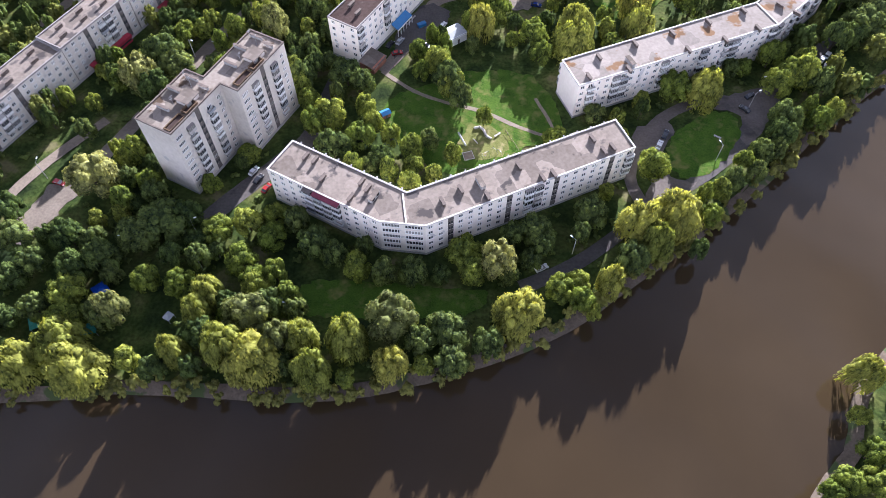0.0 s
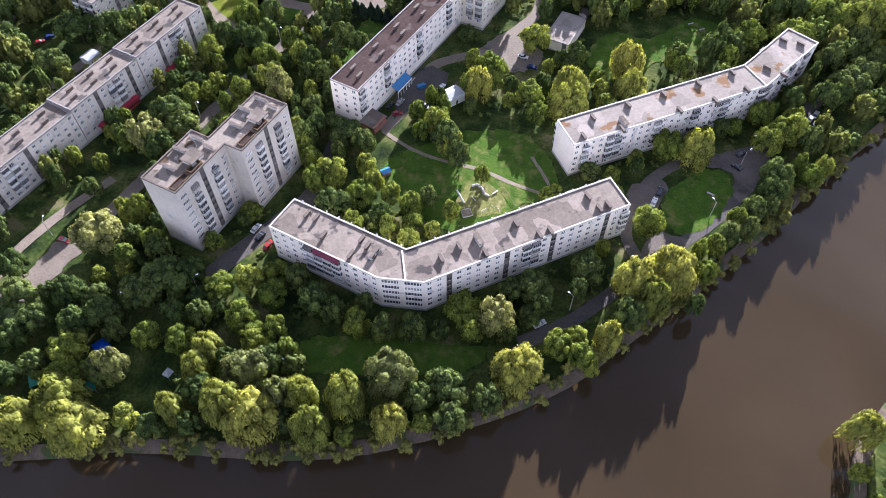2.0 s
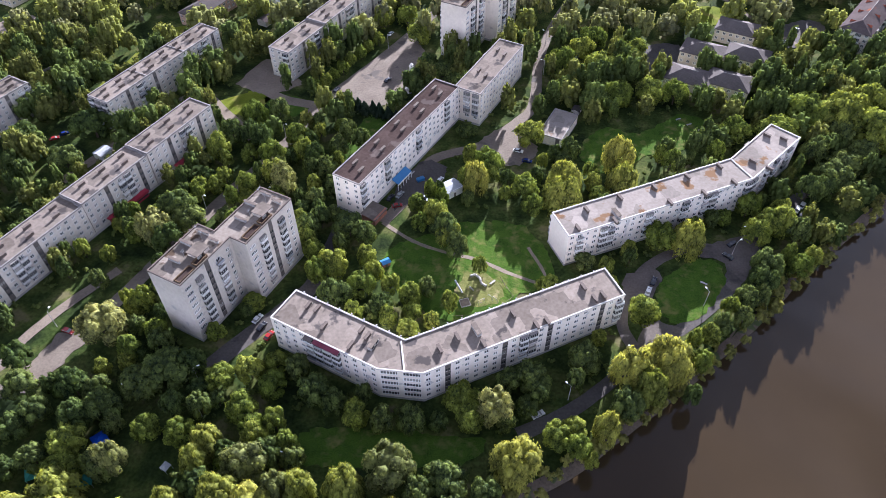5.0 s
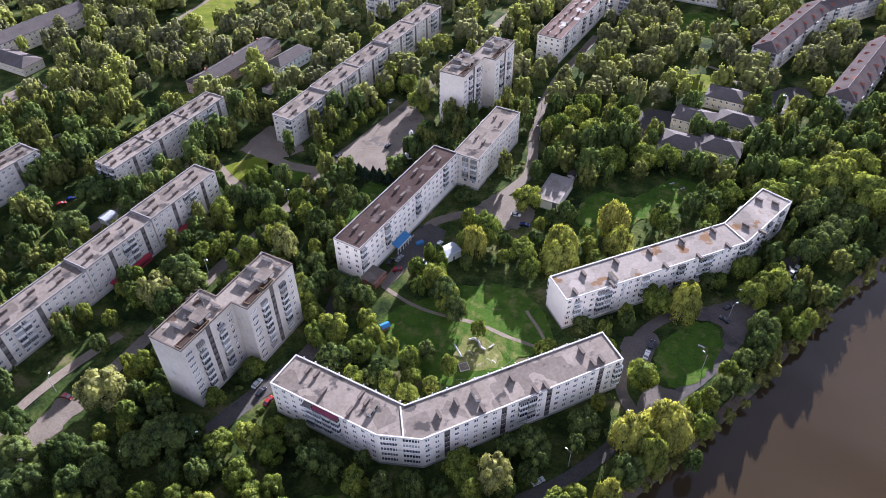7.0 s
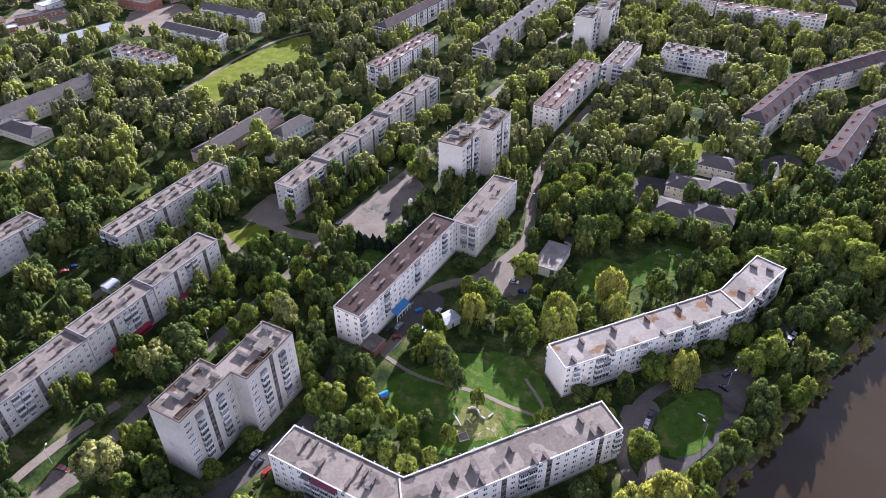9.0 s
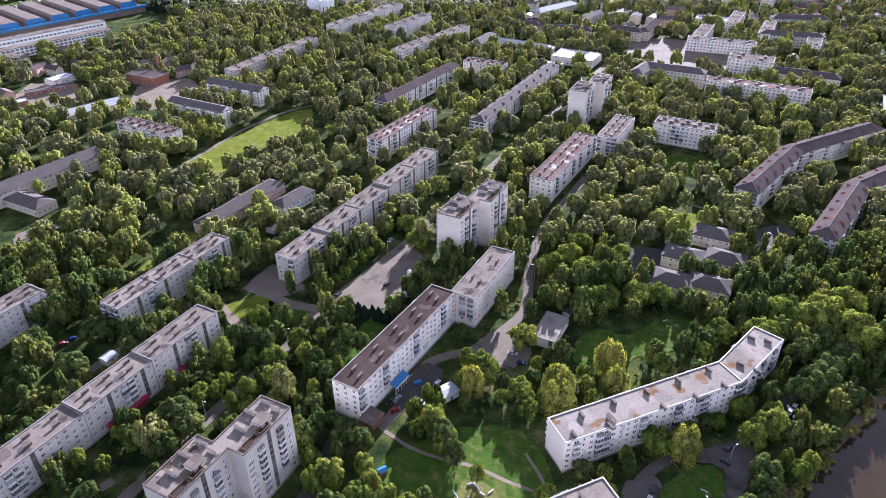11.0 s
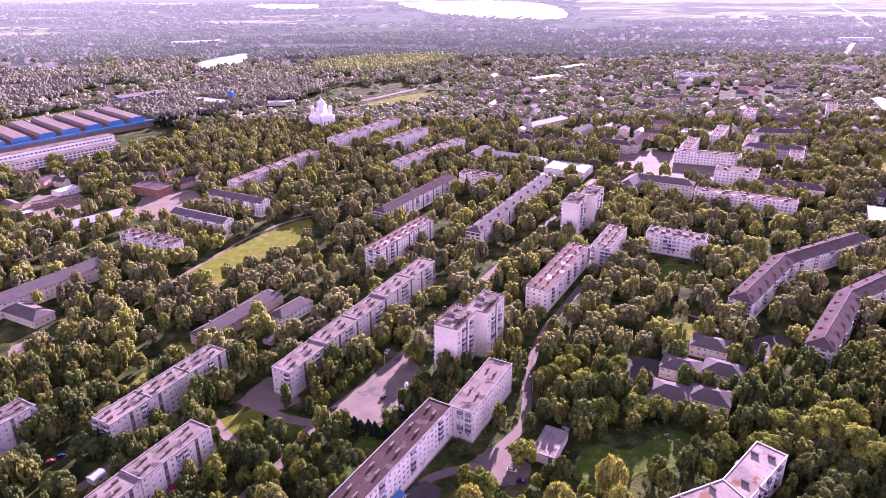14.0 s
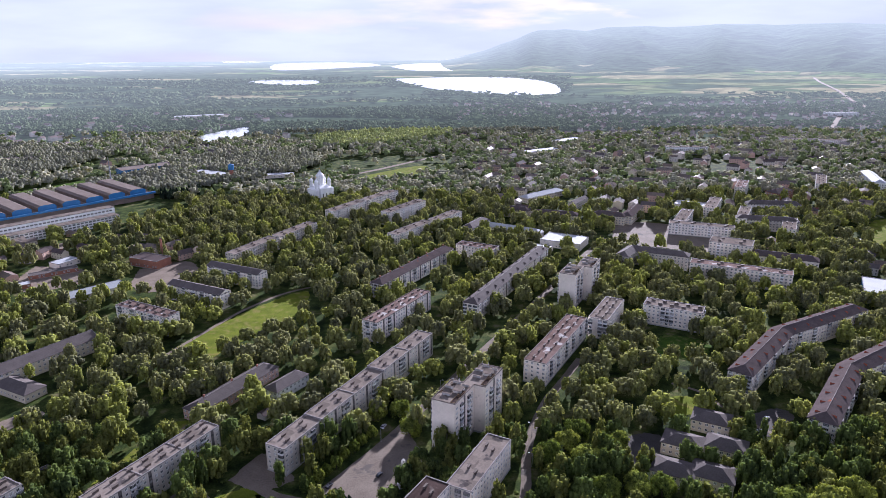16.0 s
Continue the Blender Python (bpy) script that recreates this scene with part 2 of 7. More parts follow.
MAT = dict(
    panel_white=surface("panel_white", (0.71, 0.645, 0.57), (0.83, 0.765, 0.69), 0.15, 0.9, vary=0.05, spots=(0.52, 0.5, 0.47), spot_scale=0.25, spot_at=0.62),
    panel_grey=surface("panel_grey", (0.46, 0.415, 0.36), (0.60, 0.55, 0.485), 0.15, 0.9, vary=0.06, spots=(0.4, 0.38, 0.35), spot_scale=0.25),
    panel_cream=surface("panel_cream", (0.60, 0.54, 0.455), (0.74, 0.67, 0.575), 0.15, 0.9, vary=0.06, spots=(0.5, 0.45, 0.39), spot_scale=0.25),
    plaster_yellow=surface("plaster_yellow", (0.5, 0.44, 0.33), (0.62, 0.55, 0.42), 0.2, 1.2),
    plaster_pink=surface("plaster_pink", (0.42, 0.28, 0.22), (0.52, 0.37, 0.3), 0.2, 1.2),
    plaster_white=surface("plaster_white", (0.62, 0.62, 0.6), (0.78, 0.78, 0.76), 0.2, 1.2),
    brick=surface("brick", (0.2, 0.09, 0.06), (0.33, 0.16, 0.11), 0.3, 2.0),
    infill=surface("infill", (0.09, 0.08, 0.075), (0.15, 0.135, 0.12), 0.3, 2.0),
    roof_grey=bitumen("roof_grey", (0.145, 0.121, 0.1), (0.235, 0.2, 0.17), stain=(0.085, 0.075, 0.07)),
    roof_brown=bitumen("roof_brown", (0.045, 0.032, 0.028), (0.078, 0.057, 0.05), 0.8, stain=(0.1, 0.08, 0.072)),
    roof_patchy=bitumen("roof_patchy", (0.20, 0.175, 0.15), (0.30, 0.265, 0.235), 0.75, stain=(0.19, 0.12, 0.07)),
    roof_rust=bitumen("roof_rust", (0.13, 0.09, 0.075), (0.21, 0.155, 0.135), 0.8, stain=(0.4, 0.38, 0.36)),
    roof_tower=bitumen("roof_tower", (0.16, 0.135, 0.112), (0.26, 0.225, 0.19), 0.62, stain=(0.07, 0.05, 0.035)),
    slate=surface("slate", (0.075, 0.064, 0.06), (0.13, 0.113, 0.105), 0.2, 1.6, vary=0.12, spec=0.03),
    slate_brown=surface("slate_brown", (0.065, 0.052, 0.05), (0.11, 0.09, 0.085), 0.2, 1.6, spec=0.0, rough=1.0, spots=(0.2, 0.07, 0.04), spot_scale=0.16, spot_at=0.68),
    metal_white=surface("metal_white", (0.3, 0.31, 0.32), (0.42, 0.43, 0.44), 0.1, 1.0, rough=0.8, spec=0.08),
    metal_blue=surface("metal_blue", (0.02, 0.11, 0.27), (0.035, 0.17, 0.37), 0.1, 1.0, rough=0.45, spec=0.5),
    metal_rib=surface("metal_rib", (0.12, 0.095, 0.078), (0.19, 0.155, 0.13), 0.1, 1.0, rough=0.6),
    cap=surface("cap", (0.38, 0.365, 0.345), (0.52, 0.5, 0.475), 0.2, 1.4, rough=0.6),
    cap_grey=surface("cap_grey", (0.17, 0.155, 0.145), (0.27, 0.25, 0.235), 0.2, 1.4, rough=0.7),
    rust=surface("rust", (0.075, 0.05, 0.032), (0.15, 0.105, 0.065), 0.6, 2.4, spots=(0.06, 0.045, 0.03), spot_scale=0.5, spot_at=0.55),
    cap_dark=surface("cap_dark", (0.09, 0.075, 0.065), (0.16, 0.13, 0.11), 0.2, 1.4, rough=0.7),
    concrete=surface("concrete", (0.28, 0.27, 0.25), (0.42, 0.4, 0.38), 0.3, 2.0, vary=0.1),
    # near-black for solid panels: the shade inside roof openings is painted
    dark_hole=surface("dark_hole", (0.02, 0.02, 0.02), (0.04, 0.038, 0.035), 0.5, 2.0),
    frame_white=surface("frame_white", (0.62, 0.62, 0.6), (0.78, 0.78, 0.77), 0.5, 2.0, rough=0.5, vary=0.1),
    pane=glass_pane("pane"),
    balcony_paint=palette("balcony_paint", [(0.66, 0.66, 0.65), (0.5, 0.49, 0.47), (0.7, 0.69, 0.67), (0.3, 0.31, 0.33), (0.62, 0.62, 0.61), (0.42, 0.39, 0.36), (0.68, 0.68, 0.68)]),
    pane_far=surface("pane_far", (0.05, 0.05, 0.05), (0.26, 0.255, 0.245), 0.9, 0.5, rough=0.25, bump=0.0, spec=0.35),
    asphalt=surface("asphalt", (0.058, 0.052, 0.049), (0.10, 0.091, 0.084), 0.12, 1.2, spots=(0.045, 0.043, 0.043), spot_scale=0.15),
    asphalt_pale=surface("asphalt_pale", (0.118, 0.096, 0.076), (0.2, 0.168, 0.136), 0.12, 1.2, spots=(0.1, 0.088, 0.077), spot_scale=0.1, spot_at=0.62),
    asphalt_worn=surface("asphalt_worn", (0.082, 0.07, 0.062), (0.145, 0.125, 0.11), 0.14, 1.2, spots=(0.06, 0.054, 0.05), spot_scale=0.12, spot_at=0.55, spot_soft=0.12),
    dry_grass=grass("dry_grass", (0.07, 0.085, 0.022), (0.17, 0.165, 0.055), (0.24, 0.205, 0.105), 0.3),
    dirt=surface("dirt", (0.13, 0.105, 0.08), (0.23, 0.19, 0.15), 0.12, 1.2),
    lawn=grass("lawn", (0.022, 0.05, 0.009), (0.075, 0.125, 0.016), (0.13, 0.125, 0.04), 0.22),
    meadow=grass("meadow", (0.06, 0.085, 0.01), (0.16, 0.18, 0.018), (0.19, 0.16, 0.05), 0.12),
    field=surface("field", (0.1, 0.11, 0.045), (0.15, 0.145, 0.065), 0.01, 0.08),
    bank=surface("bank", (0.06, 0.047, 0.034), (0.125, 0.1, 0.076), 0.3, 1.4, spots=(0.05, 0.065, 0.025), spot_scale=0.15, spot_at=0.55),
    bark=surface("bark", (0.05, 0.04, 0.03), (0.1, 0.08, 0.06), 0.8, 4.0),
    car_paint=palette("car_paint", [(0.6, 0.6, 0.6), (0.03, 0.035, 0.05), (0.35, 0.36, 0.37), (0.3, 0.02, 0.02), (0.02, 0.03, 0.12), (0.08, 0.08, 0.08)], rough=0.25),
    rubber=surface("rubber", (0.012, 0.012, 0.012), (0.025, 0.025, 0.025), 1, 4),
    steel=surface("steel", (0.3, 0.3, 0.3), (0.42, 0.42, 0.42), 1, 4, rough=0.45, metallic=0.6),
    tile_red=surface("tile_red", (0.2, 0.06, 0.035), (0.32, 0.1, 0.06), 0.5, 2, rough=0.9),
    wine=surface("wine", (0.11, 0.03, 0.045), (0.17, 0.05, 0.07), 0.5, 2, rough=0.5),
    red=surface("red", (0.25, 0.03, 0.05), (0.36, 0.05, 0.07), 0.5, 2, rough=0.5),
    gold=surface("gold", (0.6, 0.42, 0.12), (0.7, 0.5, 0.18), 0.5, 2, rough=0.3, metallic=0.9),
)
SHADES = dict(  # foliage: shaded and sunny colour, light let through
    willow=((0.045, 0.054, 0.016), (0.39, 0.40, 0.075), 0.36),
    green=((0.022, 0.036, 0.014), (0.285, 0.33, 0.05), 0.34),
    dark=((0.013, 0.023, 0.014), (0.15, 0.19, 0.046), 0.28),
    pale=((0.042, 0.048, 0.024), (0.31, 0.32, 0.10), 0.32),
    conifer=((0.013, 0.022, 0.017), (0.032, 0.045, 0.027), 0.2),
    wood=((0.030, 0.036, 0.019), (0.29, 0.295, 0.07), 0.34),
    # town and far trees: haze is put into the colour, paler and greyer
    hazy_dark=((0.046, 0.051, 0.042), (0.24, 0.245, 0.09), 0.3),
    hazy_mid=((0.058, 0.061, 0.046), (0.34, 0.345, 0.10), 0.34),
    hazy_green=((0.05, 0.059, 0.036), (0.36, 0.38, 0.075), 0.34),
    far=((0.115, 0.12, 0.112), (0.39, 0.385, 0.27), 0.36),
    hazy_light=((0.105, 0.13, 0.075), (0.39, 0.44, 0.18), 0.36),
)
LEAF = {k: leaves("leaf_" + k, *v, noise_scale={"wood": 0.11, "far": 0.03, "hazy_light": 0.02}.get(k, 0.05), relief=0.7, low=0.38, high=0.94, speckle=0.28) for k, v in SHADES.items()}
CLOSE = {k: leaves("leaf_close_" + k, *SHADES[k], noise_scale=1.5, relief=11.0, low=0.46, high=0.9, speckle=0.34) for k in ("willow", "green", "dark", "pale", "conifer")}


# ---- mesh helpers ----
class MB:
    """Collects faces for one mesh."""

    def __init__(self):
        self.v, self.f, self.m = [], [], []

    def face(self, pts, m=0):
        k = len(self.v)
        self.v += [tuple(p) for p in pts]
        self.f.append(tuple(range(k, k + len(pts))))
        self.m.append(m)

    def box(self, x0, x1, y0, y1, z0, z1, m=0, top=None):
        k = len(self.v)
        self.v += [(x0, y0, z0), (x1, y0, z0), (x1, y1, z0), (x0, y1, z0), (x0, y0, z1), (x1, y0, z1), (x1, y1, z1), (x0, y1, z1)]
        for q in ((3, 2, 1, 0), (4, 5, 6, 7), (0, 1, 5, 4), (1, 2, 6, 5), (2, 3, 7, 6), (3, 0, 4, 7)):
            self.f.append(tuple(k + i for i in q))
            self.m.append(m if top is None or q[0] != 4 else top)

    def tube(self, x, y, z0, z1, r0, r1, n=10, m=0):
        k = len(self.v)
        for z, r in ((z0, r0), (z1, r1)):
            self.v += [(x + r * math.cos(2 * math.pi * i / n), y + r * math.sin(2 * math.pi * i / n), z) for i in range(n)]
        for i in range(n):
            j = (i + 1) % n
            self.f.append((k + i, k + j, k + n + j, k + n + i))
            self.m.append(m)
        self.f += [tuple(k + n - 1 - i for i in range(n)), tuple(k + n + i for i in range(n))]
        self.m += [m, m]

    def limb(self, a, b, r0, r1, n=6, m=0):
        a, b = Vector(a), Vector(b)
        q = (b - a).to_track_quat("Z", "Y")
        k = len(self.v)
        for c, r in ((a, r0), (b, r1)):
            self.v += [tuple(c + q @ Vector((r * math.cos(2 * math.pi * i / n), r * math.sin(2 * math.pi * i / n), 0))) for i in range(n)]
        for i in range(n):
            j = (i + 1) % n
            self.f.append((k + i, k + j, k + n + j, k + n + i))
            self.m.append(m)

    def ring(self, outer, inner, z0, z1, m=0):
        n = len(outer)
        for i in range(n):
            j = (i + 1) % n
            a, b, c, d = outer[i], outer[j], inner[j], inner[i]
            self.face([(*a, z0), (*b, z0), (*b, z1), (*a, z1)], m)
            self.face([(*a, z1), (*b, z1), (*c, z1), (*d, z1)], m)
            self.face([(*c, z0), (*d, z0), (*d, z1), (*c, z1)], m)
            self.face([(*b, z0), (*a, z0), (*d, z0), (*c, z0)], m)

    def weld(self):
        """Corners at one place become one."""
        seen, to, v = {}, [], []
        for p in self.v:
            k = tuple(round(c, 4) for c in p)
            if k not in seen:
                seen[k] = len(v)
                v.append(p)
            to.append(seen[k])
        self.v, self.f = v, [tuple(to[i] for i in f) for f in self.f]
        return self

    def mesh(self, name, mats):
        me = bpy.data.meshes.new(name)
        me.from_pydata(self.v, [], self.f)
        for x in mats:
            me.materials.append(x)
        me.polygons.foreach_set("material_index", self.m)
        me.update()
        return me


def array_mesh(name, verts, quads, mat, smooth=False):
    """A mesh from arrays of corners and four-sided faces."""
    me = bpy.data.meshes.new(name)
    nv, nf = len(verts), len(quads)
    me.vertices.add(nv)
    me.vertices.foreach_set("co", np.asarray(verts, dtype=np.float32).ravel())
    me.loops.add(nf * 4)
    me.loops.foreach_set("vertex_index", np.asarray(quads, dtype=np.int32).ravel())
    me.polygons.add(nf)
    me.polygons.foreach_set("loop_start", np.arange(0, nf * 4, 4, dtype=np.int32))
    me.polygons.foreach_set("use_smooth", np.full(nf, smooth))
    me.materials.append(mat)
    me.update(calc_edges=True)
    return me


def mats_of(names):
    return [MAT[k] if isinstance(k, str) else k for k in (names if isinstance(names, (list, tuple)) else [names])]


def part(name, mb, mats, parent=None, label="", m=None):
    me = mb.mesh(name, mats_of(mats)) if isinstance(mb, MB) else mb
    ob = new(name, me)
    if parent is not None:
        ob.parent = parent
    if m is not None:
        ob.matrix_basis = m
    if label:
        tagged(ob, label)
    return ob


def thing(name, x, y, z, turn, label, category, group="", kind=""):
    ob = new(name)
    ob.empty_display_size = 0.5
    ob.matrix_basis = pose(x, y, z, 0, 0, turn)
    return tagged(ob, label, category, group, kind)


def offset(poly, d):
    """The outline moved outwards by d (inwards: minus); corners run counter-clockwise."""
    n, out = len(poly), []
    for i in range(n):
        p, a, b = Vector(poly[i]), Vector(poly[i - 1]), Vector(poly[(i + 1) % n])
        u, w = (p - a).normalized(), (b - p).normalized()
        n1, n2 = Vector((u.y, -u.x)), Vector((w.y, -w.x))
        s = (n1 + n2) / (1 + n1.dot(n2))
        out.append(tuple(p + s * d))
    return out


def inside(poly, x, y):
    hit = False
    for i in range(len(poly)):
        (x0, y0), (x1, y1) = poly[i - 1], poly[i]
        if (y0 > y) != (y1 > y) and x < (x1 - x0) * (y - y0) / (y1 - y0) + x0:
            hit = not hit
    return hit


def inside_many(poly, X, Y):
    hit = np.zeros(X.shape, bool)
    for i in range(len(poly)):
        (x0, y0), (x1, y1) = poly[i - 1], poly[i]
        if y0 == y1:
            continue
        hit ^= ((y0 > Y) != (y1 > Y)) & (X < (x1 - x0) * (Y - y0) / (y1 - y0) + x0)
    return hit


def distance_many(line, X, Y):
    best = np.full(X.shape, 1e9)
    for (x0, y0), (x1, y1) in zip(line, line[1:]):
        dx, dy = x1 - x0, y1 - y0
        t = np.clip(((X - x0) * dx + (Y - y0) * dy) / (dx * dx + dy * dy), 0, 1)
        best = np.minimum(best, np.hypot(X - x0 - t * dx, Y - y0 - t * dy))
    return best


def smooth_line(pts, step=3.0):
    """A rounded line through the points (Catmull-Rom)."""
    P = [Vector(p) for p in pts]
    P = [P[0] * 2 - P[1]] + P + [P[-1] * 2 - P[-2]]
    out = []
    for i in range(1, len(P) - 2):
        n = max(2, int((P[i + 1] - P[i]).length / step))
        for k in range(n):
            t = k / n
            out.append(tuple(0.5 * (2 * P[i] + (P[i + 1] - P[i - 1]) * t + (2 * P[i - 1] - 5 * P[i] + 4 * P[i + 1] - P[i + 2]) * t * t + (3 * P[i] - P[i - 1] - 3 * P[i + 1] + P[i + 2]) * t ** 3)))
    out.append(tuple(P[-2]))
    return out


FOOT, ROADS, OPEN = [], [], []  # outlines of buildings, lines of roads with half widths, open ground

# ---- ground and water ----
SHORE = smooth_line([(-900, 40), (-400, 62), (-125, 70), (-102, 72), (-78, 72), (-46, 70), (-27, 71), (-7, 75), (12, 81), (35, 91), (53, 104), (73, 118), (92, 133), (111, 149),
                     (131, 167), (163, 193), (184, 209), (240, 248), (330, 290), (600, 330), (1200, 360)], 5)
FAR_SHORE = smooth_line([(1200, 230), (600, 230), (260, 190), (200, 150), (150, 105), (126, 83), (114, 71), (106, 55), (94, 43), (70, 5), (10, -50), (-400, -90), (-900, -100)], 5)
WATER = SHORE + FAR_SHORE


def ridge(X, Y):
    """Height of the land: level town and plain, a long wooded hill on one side."""
    R, A = np.hypot(X, Y), np.degrees(np.arctan2(X, Y))
    hill = np.clip((A - 0.5) / 10.0, 0, 1)
    hill = hill * hill * (3 - 2 * hill)
    wave = 7 * np.sin(A * 0.9) + 4 * np.sin(A * 2.3 + 1)
    s = np.clip((R - 3500 + 12 * wave) / 2100, 0, 1)
    s = s * s * (3 - 2 * s)
    far = np.clip((R - 9000) / 12000, 0, 1)
    return hill * s * (218 + 0.6 * wave + np.clip((A - 10) / 15, 0, 1) * 16) * (Y > 0) + far * 60 * (Y > 0)


def axis(parts):
    out = [parts[0][0]]
    for a, b, step in parts:
        n = max(1, round((b - a) / step))
        out += [a + (b - a) * (k + 1) / n for k in range(n)]
    return np.array(out)


gx = axis([(-40000, -8000, 4000), (-8000, -4000, 400), (-4000, -1000, 200), (-1000, -300, 50), (-300, -140, 8), (-140, 200, 2.5), (200, 320, 8), (320, 1000, 50), (1000, 4000, 150), (4000, 8000, 400), (8000, 40000, 4000)])
gy = axis([(-4950, -400, 400), (-400, 20, 30), (20, 60, 5), (60, 240, 2.5), (240, 440, 8), (440, 1200, 40), (1200, 3000, 100), (3000, 6000, 100), (6000, 10000, 400), (10000, 40000, 3000)])
X, Y = np.meshgrid(gx, gy)
dw = np.minimum(distance_many(SHORE, X, Y), distance_many(FAR_SHORE, X, Y))
sd = np.where(inside_many(WATER, X, Y), dw, -dw)
drop = np.clip((sd + 2.4) / 4.0, 0, 1)
Z = ridge(X, Y) - 6 * drop * drop * (3 - 2 * drop)
Z += np.where(np.hypot(X, Y) < 900, 0.12 * np.sin(X * 0.21) * np.sin(Y * 0.17), 0) * (drop == 0) - 0.12
nx, ny = len(gx), len(gy)
idx = np.arange(nx * ny).reshape(ny, nx)
quads = np.stack([idx[:-1, :-1], idx[:-1, 1:], idx[1:, 1:], idx[1:, :-1]], -1).reshape(-1, 4)


def ground_material():
    m, n, l, b = nodes_of("ground")
    tc = n.new("ShaderNodeTexCoord")
    big, mid, fine, cells = n.new("ShaderNodeTexNoise"), n.new("ShaderNodeTexNoise"), n.new("ShaderNodeTexNoise"), n.new("ShaderNodeTexVoronoi")
    for t, s in ((big, 0.012), (mid, 0.09), (fine, 0.9)):
        t.inputs["Scale"].default_value, t.inputs["Detail"].default_value = s, 6
        l.new(tc.outputs["Object"], t.inputs["Vector"])
    cells.inputs["Scale"].default_value = 0.0045
    l.new(tc.outputs["Object"], cells.inputs["Vector"])
    r1 = ramp(n, [(0.35, (0.016, 0.025, 0.010)), (0.5, (0.040, 0.060, 0.016)), (0.66, (0.095, 0.105, 0.032))])
    l.new(mid.outputs["Fac"], r1.inputs["Fac"])
    r2 = ramp(n, [(0.3, (0.6, 0.6, 0.6)), (0.7, (1.25, 1.2, 1.1))])
    l.new(fine.outputs["Fac"], r2.inputs["Fac"])
    mx = n.new("ShaderNodeMixRGB")
    mx.blend_type, mx.inputs["Fac"].default_value = "MULTIPLY", 1
    l.new(r1.outputs["Color"], mx.inputs["Color1"])
    l.new(r2.outputs["Color"], mx.inputs["Color2"])
    dirt = ramp(n, [(0.60, (0, 0, 0)), (0.68, (1, 1, 1))])
    l.new(mid.outputs["Fac"], dirt.inputs["Fac"])
    md = n.new("ShaderNodeMixRGB")
    md.inputs["Color2"].default_value = (0.15, 0.12, 0.08, 1)
    sc = n.new("ShaderNodeMath")
    sc.operation = "MULTIPLY"
    sc.inputs[1].default_value = 0.45
    l.new(dirt.outputs["Color"], sc.inputs[0])
    l.new(sc.outputs[0], md.inputs["Fac"])
    l.new(mx.outputs["Color"], md.inputs["Color1"])
    # fields out in the plain
    sep = n.new("ShaderNodeSeparateXYZ")
    l.new(tc.outputs["Object"], sep.inputs["Vector"])
    far = n.new("ShaderNodeMapRange")
    far.inputs["From Min"].default_value, far.inputs["From Max"].default_value = 1300, 1900
    l.new(sep.outputs["Y"], far.inputs["Value"])
    fc = ramp(n, [(0.0, (0.045, 0.07, 0.025)), (0.25, (0.09, 0.11, 0.045)), (0.45, (0.06, 0.085, 0.03)), (0.6, (0.12, 0.115, 0.06)), (0.8, (0.075, 0.1, 0.04))])
    fc.color_ramp.interpolation = "CONSTANT"
    l.new(cells.outputs["Color"], fc.inputs["Fac"])
    mf = n.new("ShaderNodeMixRGB")
    l.new(far.outputs["Result"], mf.inputs["Fac"])
    l.new(md.outputs["Color"], mf.inputs["Color1"])
    l.new(fc.outputs["Color"], mf.inputs["Color2"])
    l.new(mf.outputs["Color"], b.inputs["Base Color"])
    b.inputs["Roughness"].default_value = 0.95
    b.inputs["Specular IOR Level"].default_value = 0.02
    bp = n.new("ShaderNodeBump")
    bp.inputs["Strength"].default_value, bp.inputs["Distance"].default_value = 0.5, 0.3
    l.new(fine.outputs["Fac"], bp.inputs["Height"])
    l.new(bp.outputs["Normal"], b.inputs["Normal"])
    return m


